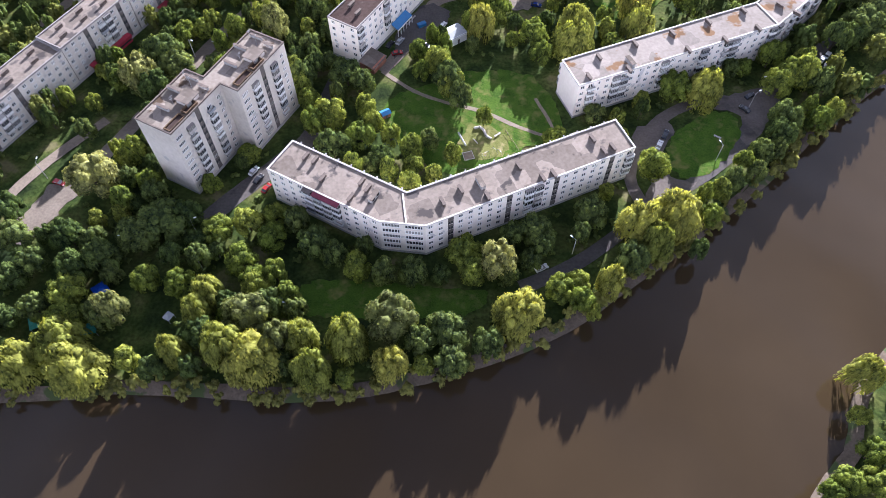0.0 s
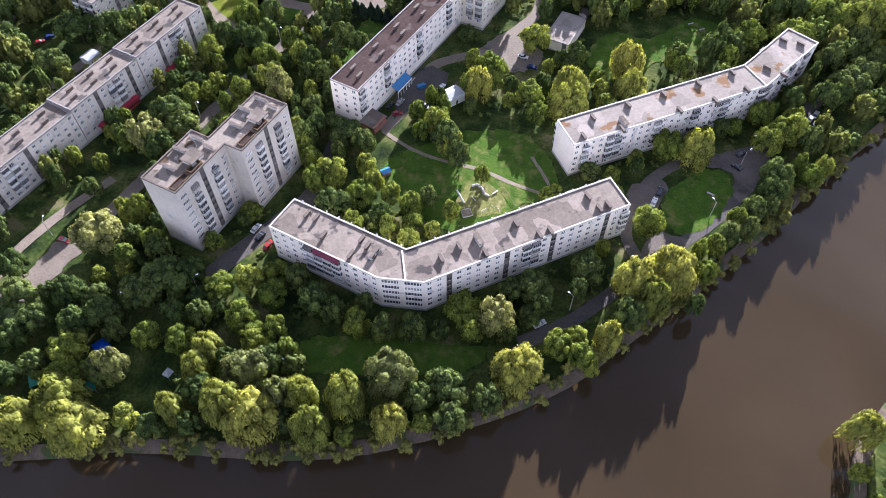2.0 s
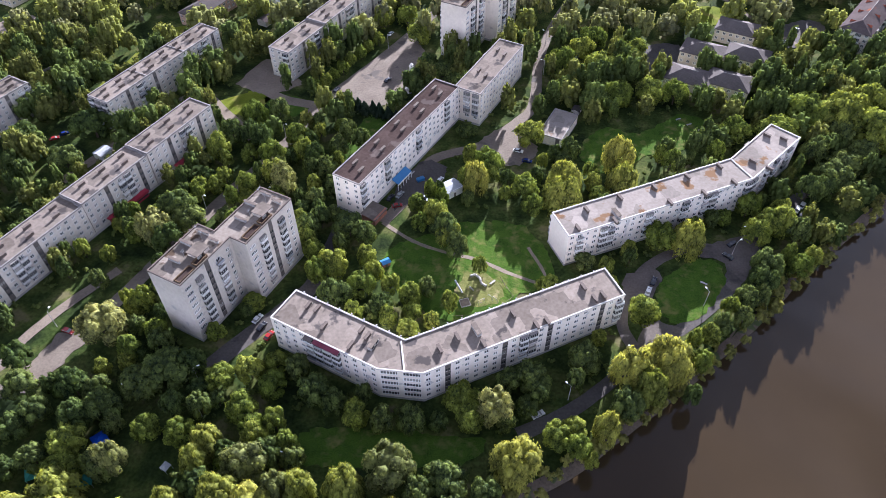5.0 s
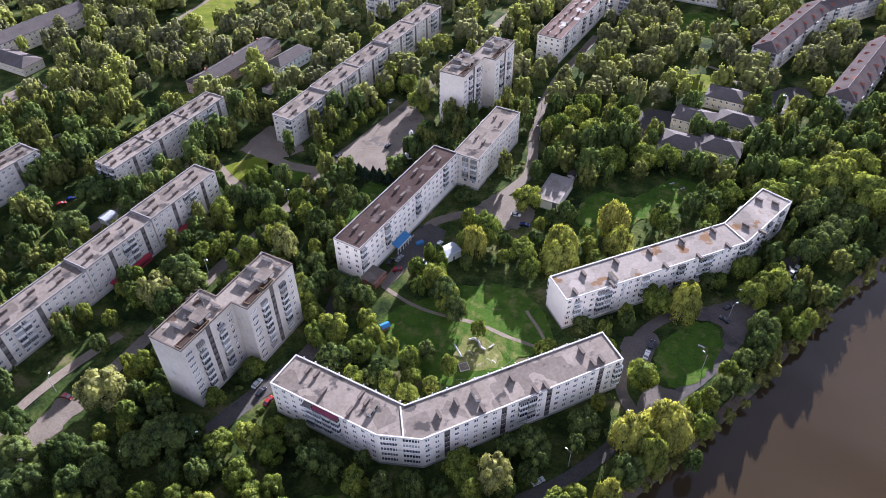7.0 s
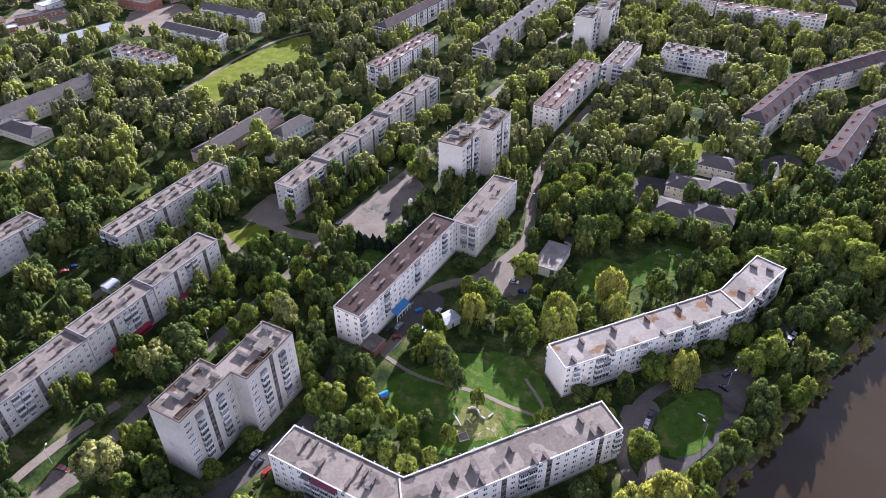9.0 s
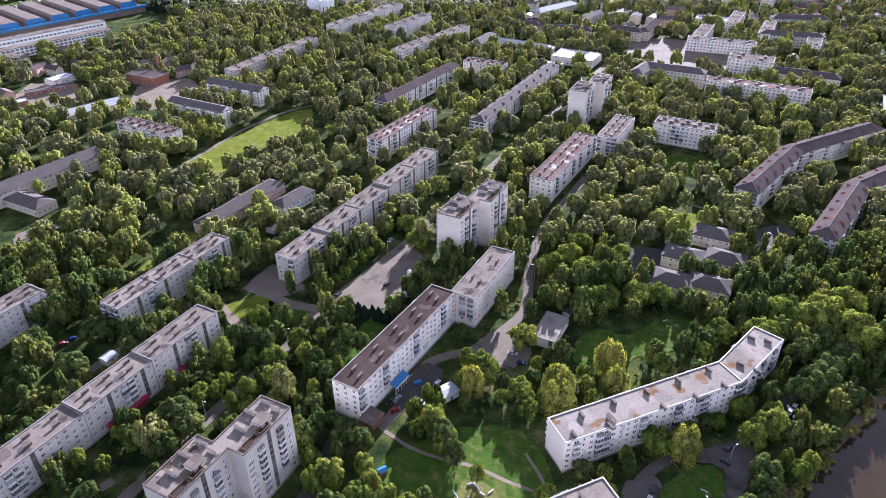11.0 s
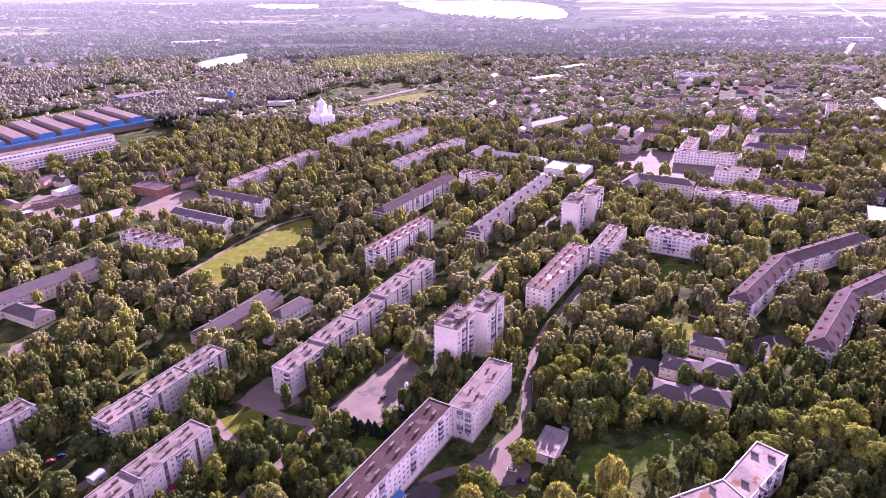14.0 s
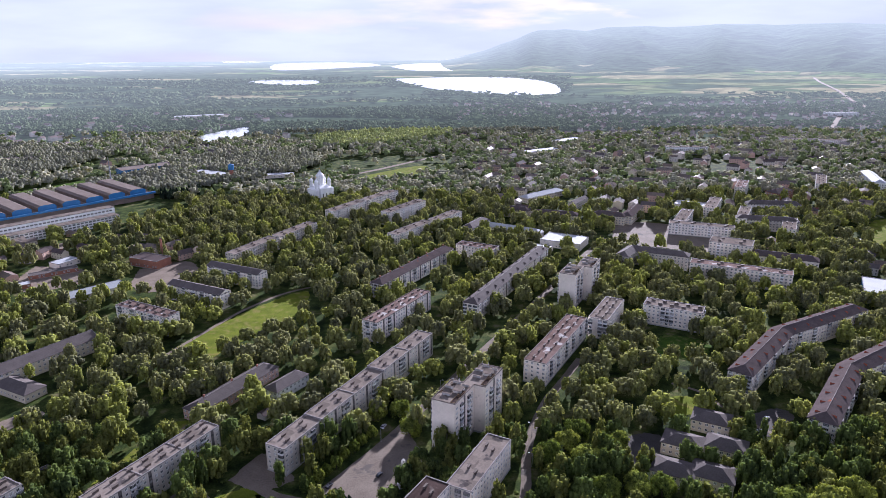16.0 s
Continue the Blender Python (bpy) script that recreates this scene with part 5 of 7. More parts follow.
pitched("five-storey bent cream block with slate roof and red dormers", [(205.5, 315), (255, 374), (345, 430)], 14.5, 14.0, 5, "wwbww", "!wwswwbww", "bw", "", wall_mat="panel_cream", roof_mat="slate_brown", dormers=12, dormer_mat="tile_red", h=2.6)
slab("five-storey white panel block seen end-on by the meadow", -212.5, 484.5, GRID - 90, 54.0, 12.5, 5, "wbwwwbwwbw", "!wwswwbww", "", "www", wall_mat="panel_white", roof_mat="roof_rust", h=2.6)
pitched("five-storey white panel block with dark gabled roof", [(-214, 546), (-164, 519)], 12.5, 13.0, 5, "wbwwwbwwbw", "!wwswwbww", "", "www", roof_mat="slate", hip=False, h=2.45, rise=2.6)
pitched("five-storey white panel block with dark gabled roof", [(-196, 593), (-145, 566)], 12.5, 13.0, 5, "wbwwwbwwbw", "!wwswwbww", "", "www", roof_mat="slate", hip=False, h=2.45, rise=2.6)

# low houses between
pitched("two-storey pink plaster house with grey hipped roof", [(-137, 349), (-104, 405)], 13.0, 7.0, 2, "wwwww", "wwww", "ww", "", wall_mat="plaster_pink", roof_mat="slate", h=3.0, base=0.6, name="house", category="house", group="houses", chimneys=3)
pitched("two-storey white house with slate roof", [(-97, 371), (-82, 394)], 11.0, 7.0, 2, "wwww", "www", "ww", "", wall_mat="plaster_white", roof_mat="slate", h=3.0, base=0.6, name="house", category="house", group="houses")
for x, y in ((131, 311.5), (152, 307), (118, 288), (136, 284), (154.5, 333)):
    u = Vector((math.cos(radians(-29)), math.sin(radians(-29))))
    pitched("two-storey yellow kindergarten pavilion with hipped slate roof", [tuple(Vector((x, y)) - u * 10), tuple(Vector((x, y)) + u * 10)], 14.5, 7.0, 2, "wwwwww", "wwww", "www", "www",
            wall_mat="plaster_yellow", roof_mat="slate", h=3.1, base=0.5, rise=2.8, name="kindergarten", category="kindergarten", group="kindergarten pavilions")
pitched("three-storey brown brick school with long pitched roof", [(-300, 356), (-238, 449)], 15, 9.5, 3, "wwwww", "!wwww", "ww", "ww", wall_mat="plaster_yellow", roof_mat="slate", h=3.0, base=0.5, rise=4, hip=False, name="school", category="school", group="schools")
pitched("low school wing with grey roof", [(-268, 393), (-240, 378)], 14, 5.5, 1, "wwww", "ww", "", "ww", wall_mat="plaster_yellow", roof_mat="slate", h=3.4, base=0.6, rise=3, name="school_wing", category="school", group="schools")
slab("single-storey flat-roofed utility building", 51.5, 253.3, 62, 20.5, 11.0, 1, "w.w.w", "w.w", "k.", "", wall_mat="panel_cream", roof_mat="roof_patchy", h=3.6, base=0.6, vents=(), name="utility_building", category="utility building", group="low buildings", hatches=())

# the far town, windows joined
far_kw = dict(near=False)
for lab, x, y, t, L, W, n, wm, rm in (
        ("five-storey long hospital block with weathered flat roof", 268, 559, -27, 82, 13, 5, "panel_cream", "roof_rust"),
        ("stair tower block behind the hospital among town trees", 288, 625, -29, 38, 22, 6, "panel_cream", "roof_grey"), ("four-storey pale block on the square", 290, 705, -22, 66, 13, 4, "panel_white", "roof_grey"),
        ("four-storey pale block among town trees", 285, 745, 61, 55, 13, 4, "panel_white", "roof_grey"), ("four-storey pale block among town trees", 340, 800, 61, 60, 13, 4, "panel_white", "roof_grey"),
        ("four-storey pale block among town trees", 414, 890, 61, 50, 13, 5, "panel_cream", "roof_rust"), ("four-storey pale block among town trees", 356, 752, 61, 60, 12, 4, "panel_white", "roof_grey"),
        ("four-storey pale block among town trees", 385, 705, 61, 52, 14, 4, "panel_white", "roof_grey"), ("five-storey pale block among town trees", 540, 925, 61, 70, 13, 4, "panel_white", "roof_grey"),
        ("four-storey panel block of a row", -173, 650, 62, 62, 13, 4, "panel_cream", "roof_grey"), ("four-storey panel block of a row", -142, 706, 62, 58, 13, 4, "panel_cream", "roof_grey"),
        ("five-storey pale panel block of a row", -98, 795, 57, 60, 13, 5, "panel_white", "roof_grey"), ("five-storey pale panel block of a row", -62, 848, 57, 62, 13, 5, "panel_white", "roof_grey"),
        ("five-storey pale panel block among town trees", -30, 790, 55, 70, 13, 5, "panel_white", "roof_grey"), ("four-storey pale panel block among town trees", -20, 707, 55, 64, 13, 4, "panel_white", "roof_grey"), ("four-storey pale panel block among town trees", 18, 755, 55, 50, 13, 4, "panel_white", "roof_grey"),
        ("white four-storey block among town trees", 455, 1210, -10, 70, 14, 4, "plaster_white", "roof_grey"), ("white four-storey block among town trees", 730, 1300, -20, 120, 14, 3, "panel_white", "roof_grey"), ("white block on the plain among town trees", 1030, 1725, -5, 80, 16, 3, "plaster_white", "metal_white")):
    slab(lab, x, y, t, L, W, n, "wwbww", "wwww", "ww", "ww", wall_mat=wm, roof_mat=rm, vents=vents_for(x, y, t, L, W, 18) if n > 3 else (), **far_kw)
for lab, line, W, e, n, wm, rm in (
        ("four-storey corner block with slate roof", [(176, 600), (192, 622), (238, 598)], 13, 13, 4, "panel_grey", "slate"),
        ("school with white gabled wing among town trees", [(40, 715), (62, 752)], 14, 9, 3, "plaster_white", "slate"), ("low white school wing among town trees", [(62, 735), (118, 700)], 13, 7, 2, "panel_white", "metal_white"),
        ("three-storey yellow house among town trees", [(190, 770), (222, 752)], 13, 10, 3, "plaster_yellow", "slate_brown"), ("three-storey yellow house among town trees", [(222, 752), (250, 800)], 13, 10, 3, "plaster_yellow", "slate_brown"),
        ("three-storey tan house among town trees", [(120, 780), (170, 765)], 13, 9, 3, "plaster_yellow", "slate_brown"), ("three-storey tan house among town trees", [(90, 800), (118, 788)], 13, 9, 3, "plaster_yellow", "slate_brown"),
        ("hall with white metal roof among town trees", [(120, 860), (175, 905)], 16, 7, 2, "plaster_yellow", "metal_white"),
        ("long slate-roofed block among town trees", [(340, 735), (400, 715)], 13, 12, 4, "panel_grey", "slate"), ("long slate-roofed block among town trees", [(380, 800), (440, 790)], 13, 12, 4, "panel_grey", "slate"),
        ("long hospital wing with tiled roof", [(300, 612), (352, 586)], 14, 11, 3, "panel_cream", "slate_brown"), ("gabled hall among town trees", [(440, 860), (470, 880)], 18, 10, 3, "brick", "slate_brown"),
        ("white gabled building among town trees", [(610, 905), (640, 985)], 16, 11, 3, "plaster_white", "metal_white"), ("long dark-roofed hall among town trees", [(470, 640), (580, 600)], 18, 8, 2, "panel_cream", "slate")):
    pitched(lab, line, W, e, n, "www", "www", "ww", "ww", wall_mat=wm, roof_mat=rm, near=False, h=2.9, base=0.6, rise=3.4)
for x, y, t, L, W, H, wm, rm, lab in ((138, 677, -29, 42, 30, 7.5, "panel_white", "metal_white", "low hall with bright white flat roof"), (110, 655, -29, 20, 18, 5, "panel_white", "metal_white", "low annex with white roof among town trees"),
                                      (320, 820, -29, 34, 22, 7, "panel_white", "metal_white", "hall with white roof among town trees"), (372, 527, 61, 40, 26, 8, "metal_blue", "metal_white", "blue sports hall with white roof"),
                                      (-345, 605, 35, 40, 9, 4, "brick", "slate", "row of brick garages among town trees"), (-362, 566, 35, 30, 10, 4, "brick", "metal_white", "low shed with pale roof among town trees"),
                                      (-348, 632, 60, 22, 14, 5, "panel_white", "metal_white", "workshop with pale roof among town trees"), (-266, 630, -25, 34, 18, 8, "brick", "slate_brown", "red brick boiler house among town trees"),
                                      (-330, 1042, -30, 62, 22, 8, "panel_white", "metal_white", "white depot among town trees"), (-230, 1040, 10, 50, 16, 5, "panel_cream", "metal_white", "low depot with pale roof"),
                                      (200, 1225, 30, 70, 20, 7, "panel_white", "metal_white", "market halls with white roofs"), (265, 1340, 35, 80, 22, 7, "panel_white", "metal_white", "market halls with white roofs"),
                                      (-580, 1790, 20, 120, 30, 8, "panel_white", "metal_white", "distant works among town trees"), (-700, 1180, 10, 60, 24, 8, "panel_white", "roof_grey", "distant pale works among town trees"), (-620, 1240, 15, 80, 20, 8, "panel_white", "roof_grey", "distant pale works among town trees"),):
    slab(lab, x, y, t, L, W, 1, "w.w", "w.", ".", ".", near=False, wall_mat=wm, roof_mat=rm, h=H - 1, base=0.6, vents=(), name="hall", category="hall", group="halls")
pitched("pale metal-roofed workshop with blue end", [(-300, 535), (-268, 566)], 17, 5.5, 1, "w.w.", "w.", "", "", wall_mat="panel_white", roof_mat="metal_white", hip=False, rise=3, near=False, name="workshop", category="workshop", group="halls")


# ---- works with blue sheds ----
def works():
    base = thing("factory", -477, 796, 0, 47.6, "long factory with white front wings and ribbed sheds ending in blue", "factory")
    w = MB()
    w.box(-72, 158, -5, 100, 0, 8)
    part("hall", w, ["metal_rib"], base)
    w = MB()
    w.box(-74, 160, -7, -5.1, 6.8, 9.2)
    part("blue_band", w, ["metal_blue"], base)
    for nm, x0, x1, y0, y1, H in (("front_wing", -95, 84, -53, -40, 9.5), ("office_wing", -115, 70, -96, -83, 10)):
        f = MB()
        f.box(x0, x1, y0, y1, 0, H)
        f.box(x0 - 0.3, x1 + 0.3, y0 - 0.3, y1 + 0.3, H, H + 0.4, 1)
        wing = part(nm, f, ["plaster_white", "roof_grey"], base)
        ws = MB()
        for r in range(2 if nm == "front_wing" else 3):
            for k in range(int((x1 - x0) / 4.4)):
                x, z = x0 + 1 + k * 4.4, 1.6 + r * (3.8 if nm == "front_wing" else 3.0)
                ws.face([(x, y0 - 0.08, z), (x + 3.2, y0 - 0.08, z), (x + 3.2, y0 - 0.08, z + 1.7), (x, y0 - 0.08, z + 1.7)])
        tagged(part("windows", ws, "pane_far", base), kind="stuff")
    for k in range(-2, 6):
        x = k * 27.9
        s = MB()
        pr = [(-10.5, 8.05), (-10.5, 12.5), (-7, 14.5), (7, 14.5), (10.5, 12.5), (10.5, 8.05)]
        for (a, za), (c, zc) in zip(pr, pr[1:]):
            s.face([(x + a, 0, za), (x + a, 97, za), (x + c, 97, zc), (x + c, 0, zc)][::-1], 0)
        s.face([(x + a, 0, z) for a, z in pr], 1)
        s.face([(x + a, 97, z) for a, z in pr][::-1], 1)
        part("shed_roof", s, ["metal_rib", "metal_blue"], base)
    FOOT.append(along(-477, 796, 47.6, [-116, 160, 160, -116], [-97, -97, 101, 101]))
    slab("blue works hall among town trees", -447, 1090, 40, 80, 30, 2, "ww", "ww", "w", "w", near=False, wall_mat="metal_blue", roof_mat="metal_rib", vents=(), name="hall", category="hall", group="halls", h=4)


works()


def church(x, y, turn):
    c = thing("church", x, y, 0, turn, "white church with five silver domes and gilded crosses", "church")
    w = MB()
    w.box(-14, 14, -9, 9, 0, 17)
    w.box(-8, 8, -14, 14, 0, 19)
    part("wall", w, "plaster_white", c)
    rf = MB()
    for a, b2, z0, z1 in ((14.4, 9.4, 17.01, 20.5), (8.4, 14.4, 19.01, 22.5)):
        rf.face([(-a, -b2, z0), (a, -b2, z0), (a * 0.6, 0, z1), (-a * 0.6, 0, z1)])
        rf.face([(a, b2, z0), (-a, b2, z0), (-a * 0.6, 0, z1), (a * 0.6, 0, z1)])
        rf.face([(a, -b2, z0), (a, b2, z0), (a * 0.6, 0, z1)])
        rf.face([(-a, b2, z0), (-a, -b2, z0), (-a * 0.6, 0, z1)])
    part("roof", rf, "frame_white", c)
    for px, py, r, z in ((0, 0, 4.6, 30), (-9.5, -6, 2.3, 26), (9.5, -6, 2.3, 26), (-9.5, 6, 2.3, 26), (9.5, 6, 2.3, 26)):
        d = MB()
        d.tube(px, py, 17, z, r, r, 12)
        part("drum", d, "plaster_white", c)
        d = MB()
        prof = [(0, 1.0), (0.25, 1.18), (0.55, 1.12), (0.9, 0.7), (1.2, 0.25), (1.6, 0.08)]
        for (h0, k0), (h1, k1) in zip(prof, prof[1:]):
            d.tube(px, py, z + h0 * r * 1.5, z + h1 * r * 1.5, k0 * r, k1 * r, 12)
        part("dome", d, "frame_white", c)
        x2 = MB()
        zt = z + 2.4 * r
        x2.box(px - 0.12, px + 0.12, py - 0.12, py + 0.12, zt - 0.5, zt + 2.6)
        x2.box(px - 0.8, px + 0.8, py - 0.1, py + 0.1, zt + 1.3, zt + 1.6)
        part("cross", x2, "gold", c)
    for k in (-1, 0, 1):
        for s in (-1, 1):
            g2 = MB()
            g2.box(k * 5 - 0.7, k * 5 + 0.7, s * 14.06 - 0.03, s * 14.06 + 0.03, 4, 12)
            part("window", g2, "pane", c)
            g2 = MB()
            g2.box(s * 14.06 - 0.03, s * 14.06 + 0.03, k * 5 - 0.7, k * 5 + 0.7, 4, 11)
            part("window", g2, "pane", c)
    FOOT.append(rect(x, y, turn, 32, 32))


church(-141, 884, 40)
wt = thing("water_tower", -290, 1010, 0, 0, "brick water tower with blue tank", "water tower")
g = MB()
g.tube(0, 0, 0, 18, 3, 2.6, 12)
part("shaft", g, "brick", wt)
g = MB()
g.tube(0, 0, 18, 25, 4.4, 4.4, 12)
g.tube(0, 0, 25, 27, 4.4, 0.6, 12)
part("tank", g, "metal_blue", wt)


ch = thing("chimney_stack", -262, 650, 0, 0, "round red brick chimney of the boiler house", "chimney")
g = MB()
g.tube(0, 0, 0, 20, 1.5, 0.95, 12)
part("shaft", g, "brick", ch)
g = MB()
g.tube(0, 0, 20, 20.6, 1.15, 1.15, 12)
part("rim", g, "cap_dark", ch)
ms = thing("mast", -455, 985, 0, 0, "tall slim steel mast behind the works", "mast")
g = MB()
g.tube(0, 0, 0, 42, 1.3, 0.5, 8)
part("pole", g, "steel", ms)
g = MB()
g.tube(0, 0, 0, 1.0, 2.0, 2.0, 8)
part("base", g, "concrete", ms)


# ---- trees ----
def ball_quads(fine):
    """Corners and faces of a unit ball of squares."""
    n = 2 if fine else 1
    v, q, seen = [], [], {}
    for ax in range(3):
        for sg in (-1, 1):
            for i in range(n):
                for j in range(n):
                    f = []
                    for a, b in ((i, j), (i + 1, j), (i + 1, j + 1), (i, j + 1)):
                        p = [0, 0, 0]
                        p[ax], p[(ax + 1) % 3], p[(ax + 2) % 3] = sg, sg * (2 * a / n - 1), 2 * b / n - 1
                        p = np.array(p, float)
                        p /= np.linalg.norm(p)
                        k = tuple(np.round(p, 5))
                        if k not in seen:
                            seen[k] = len(v)
                            v.append(p)
                        f.append(seen[k])
                    q.append(f)
    return np.array(v), np.array(q)


BALL = {True: ball_quads(True), False: ball_quads(True), "coarse": ball_quads(False)}
bv, bq = BALL["coarse"]
BALL["coarse"] = (bv, bq[bv[bq].mean(axis=1)[:, 2] > -0.2])
bv, bq = BALL[False]
BALL[False] = (bv, bq[bv[bq].mean(axis=1)[:, 2] > -0.2])


def crown_arrays(rng, shape, n, leaf, droop=0.0, lobes=14, fine=True):
    """Corners and faces of leaf clumps round the lobes of a crown one unit wide and high; shape: round, tall, weeping or cone."""
    i = np.arange(lobes)
    zz = (i + 0.5) / lobes
    th = i * 2.399 + rng.uniform(-0.5, 0.5, lobes)
    if shape == "cone":
        rad, cz, lr = 0.5 * (1 - zz) * rng.uniform(0.5, 1, lobes), 0.1 + 0.85 * zz, 0.1 + 0.3 * (1 - zz)
    else:
        w, size = {"round": (0.64, 0.37), "tall": (0.36, 0.26), "weeping": (0.6, 0.38)}[shape]
        prof = np.sqrt(np.clip(1 - ((zz - 0.36) / 0.66) ** 2, 0.02, 1))
        rad, cz = w * prof * rng.uniform(0.75, 1.05, lobes), 0.2 + 0.66 * zz
        lr = size * (13 / max(lobes, 9)) ** 0.4 * rng.uniform(0.65, 1.15, lobes) * (0.75 + 0.25 * prof)
    c = np.stack([rad * np.cos(th), rad * np.sin(th), cz], -1)
    k = rng.choice(lobes, n, p=lr ** 2 / (lr ** 2).sum())
    d = rng.normal(size=(n, 3))
    d /= np.linalg.norm(d, axis=1)[:, None]
    out = c[k] * np.array([1, 1, 0.6]) - np.array([0, 0, 0.2])
    flip = (d * out).sum(1) < -0.1
    d[flip] *= -1
    sq = np.array([1, 1, 0.82])
    p = c[k] + d * sq * (lr[k] * rng.uniform(0.86, 1.1, n))[:, None]
    if droop:
        r = np.hypot(p[:, 0], p[:, 1])
        p[:, 2] -= droop * rng.uniform(0, 1, n) ** 1.3 * np.clip(r - 0.2, 0, 1)
    nrm = d + rng.normal(scale=0.28, size=(n, 3)) + np.array([0, 0, 0.15])
    nrm /= np.linalg.norm(nrm, axis=1)[:, None]
    a = np.cross(nrm, rng.normal(size=(n, 3)))
    a /= np.linalg.norm(a, axis=1)[:, None]
    b = np.cross(nrm, a)
    s1, s2 = leaf * rng.uniform(0.6, 1.3, n), leaf * rng.uniform(0.6, 1.3, n)
    if droop:
        a = np.stack([d[:, 0] * 0.45, d[:, 1] * 0.45, -np.ones(n)], -1) + rng.normal(scale=0.18, size=(n, 3))
        a /= np.linalg.norm(a, axis=1)[:, None]
        b = np.cross(a, d)
        b /= np.linalg.norm(b, axis=1)[:, None] + 1e-6
        s1, s2 = s1 * 1.9, s2 * 0.75
    A, B = a * s1[:, None], b * s2[:, None]
    bend = nrm * (leaf * 0.25)
    v = np.stack([p - A * 0.5 - B * 0.35, p - A * 0.15 + B * 0.5 - bend, p + A * 0.5 + B * 0.3, p + A * 0.1 - B * 0.5 - bend], 1).reshape(-1, 3)
    q = np.arange(4 * n).reshape(n, 4)
    bv, bq = BALL[fine]
    if shape != "cone":  # an inner mass fills the crown
        c = np.concatenate([c, [[0, 0, 0.5]]])
        lr = np.append(lr, 0.6 if shape != "tall" else 0.36)
        lobes += 1
    core = (c[:, None, :] + bv[None] * (lr * 0.84)[:, None, None] * sq * rng.uniform(0.85, 1.1, (lobes, len(bv), 1))).reshape(-1, 3)
    cq = (bq[None] + (np.arange(lobes) * len(bv))[:, None, None]).reshape(-1, 4) + len(v)
    return np.concatenate([v, core]), np.concatenate([q, cq])


def make_tree(name, label, shape, mat, rng, leaf, n, droop=0.0, trunk=0.3):
    """A tree one metre in radius and height at the origin: trunk with limbs, crown."""
    t = thing(name, 0, 0, -500, 0, label, "tree", "trees")
    g = MB()
    pts = [(0, 0, -0.02), (0.02, 0.01, trunk), (-0.01, 0.02, 0.55), (0, 0, 0.8)]
    rr = [0.055, 0.045, 0.03, 0.012]
    for i in range(3):
        g.limb(pts[i], pts[i + 1], rr[i], rr[i + 1], 7)
    for k in range(5):
        a = k * 2.4
        g.limb((0, 0, trunk + 0.05 * k), (0.45 * math.cos(a), 0.45 * math.sin(a), trunk + 0.22 + 0.07 * k), 0.022, 0.006, 5)
    part("trunk", g, "bark", t)
    v, q = crown_arrays(rng, shape, n, leaf, droop, 26, False)
    v[:, 2] = trunk * 0.55 + v[:, 2] * (1 - trunk * 0.55)
    part("crown", array_mesh("crown", v, q, mat, True), None, t)
    return t


rng = np.random.default_rng(5)
KINDS = {
    "willow": [make_tree("willow", "weeping willow with yellow-green drooping crown", "weeping", CLOSE["willow"], rng, 0.062, 2600, 0.75, 0.2) for _ in range(3)],
    "pale": [make_tree("broadleaf_tree", "broad tree with pale silvery crown", "round", CLOSE["pale"], rng, 0.075, 1700, 0.0, 0.22) for _ in range(2)],
    "green": [make_tree("broadleaf_tree", "leafy tree with bright green crown", "round", CLOSE["green"], rng, 0.085, 1050, 0.0, 0.24) for _ in range(4)],
    "dark": [make_tree("broadleaf_tree", "leafy tree with dark green crown", "round", CLOSE["dark"], rng, 0.085, 1050, 0.0, 0.22) for _ in range(4)],
    "tall": [make_tree("poplar", "tall narrow leafy tree", "tall", CLOSE["green"], rng, 0.13, 900, 0.0, 0.15) for _ in range(2)],
    "conifer": [make_tree("conifer", "dark green conical conifer tree", "cone", CLOSE["conifer"], rng, 0.12, 700, 0.0, 0.1) for _ in range(2)],
}
PLANTED = []


def plant(kind, x, y, r, h):
    if any(inside(offset(p, 1.6), x, y) for p in FOOT) or any(math.hypot(x - a, y - b) < 2.6 for a, b, _ in PLANTED):
        return
    src = KINDS[kind][RND.randrange(len(KINDS[kind]))]
    k = {"tall": 0.6, "conifer": 0.6}.get(kind, 0.9)
    copy_thing(src, pose(x, y, -0.1, 0, 0, RND.uniform(0, 360)) @ Matrix.Diagonal((r / k, r / k * RND.uniform(0.9, 1.1), h, 1)))
    PLANTED.append((x, y, r))


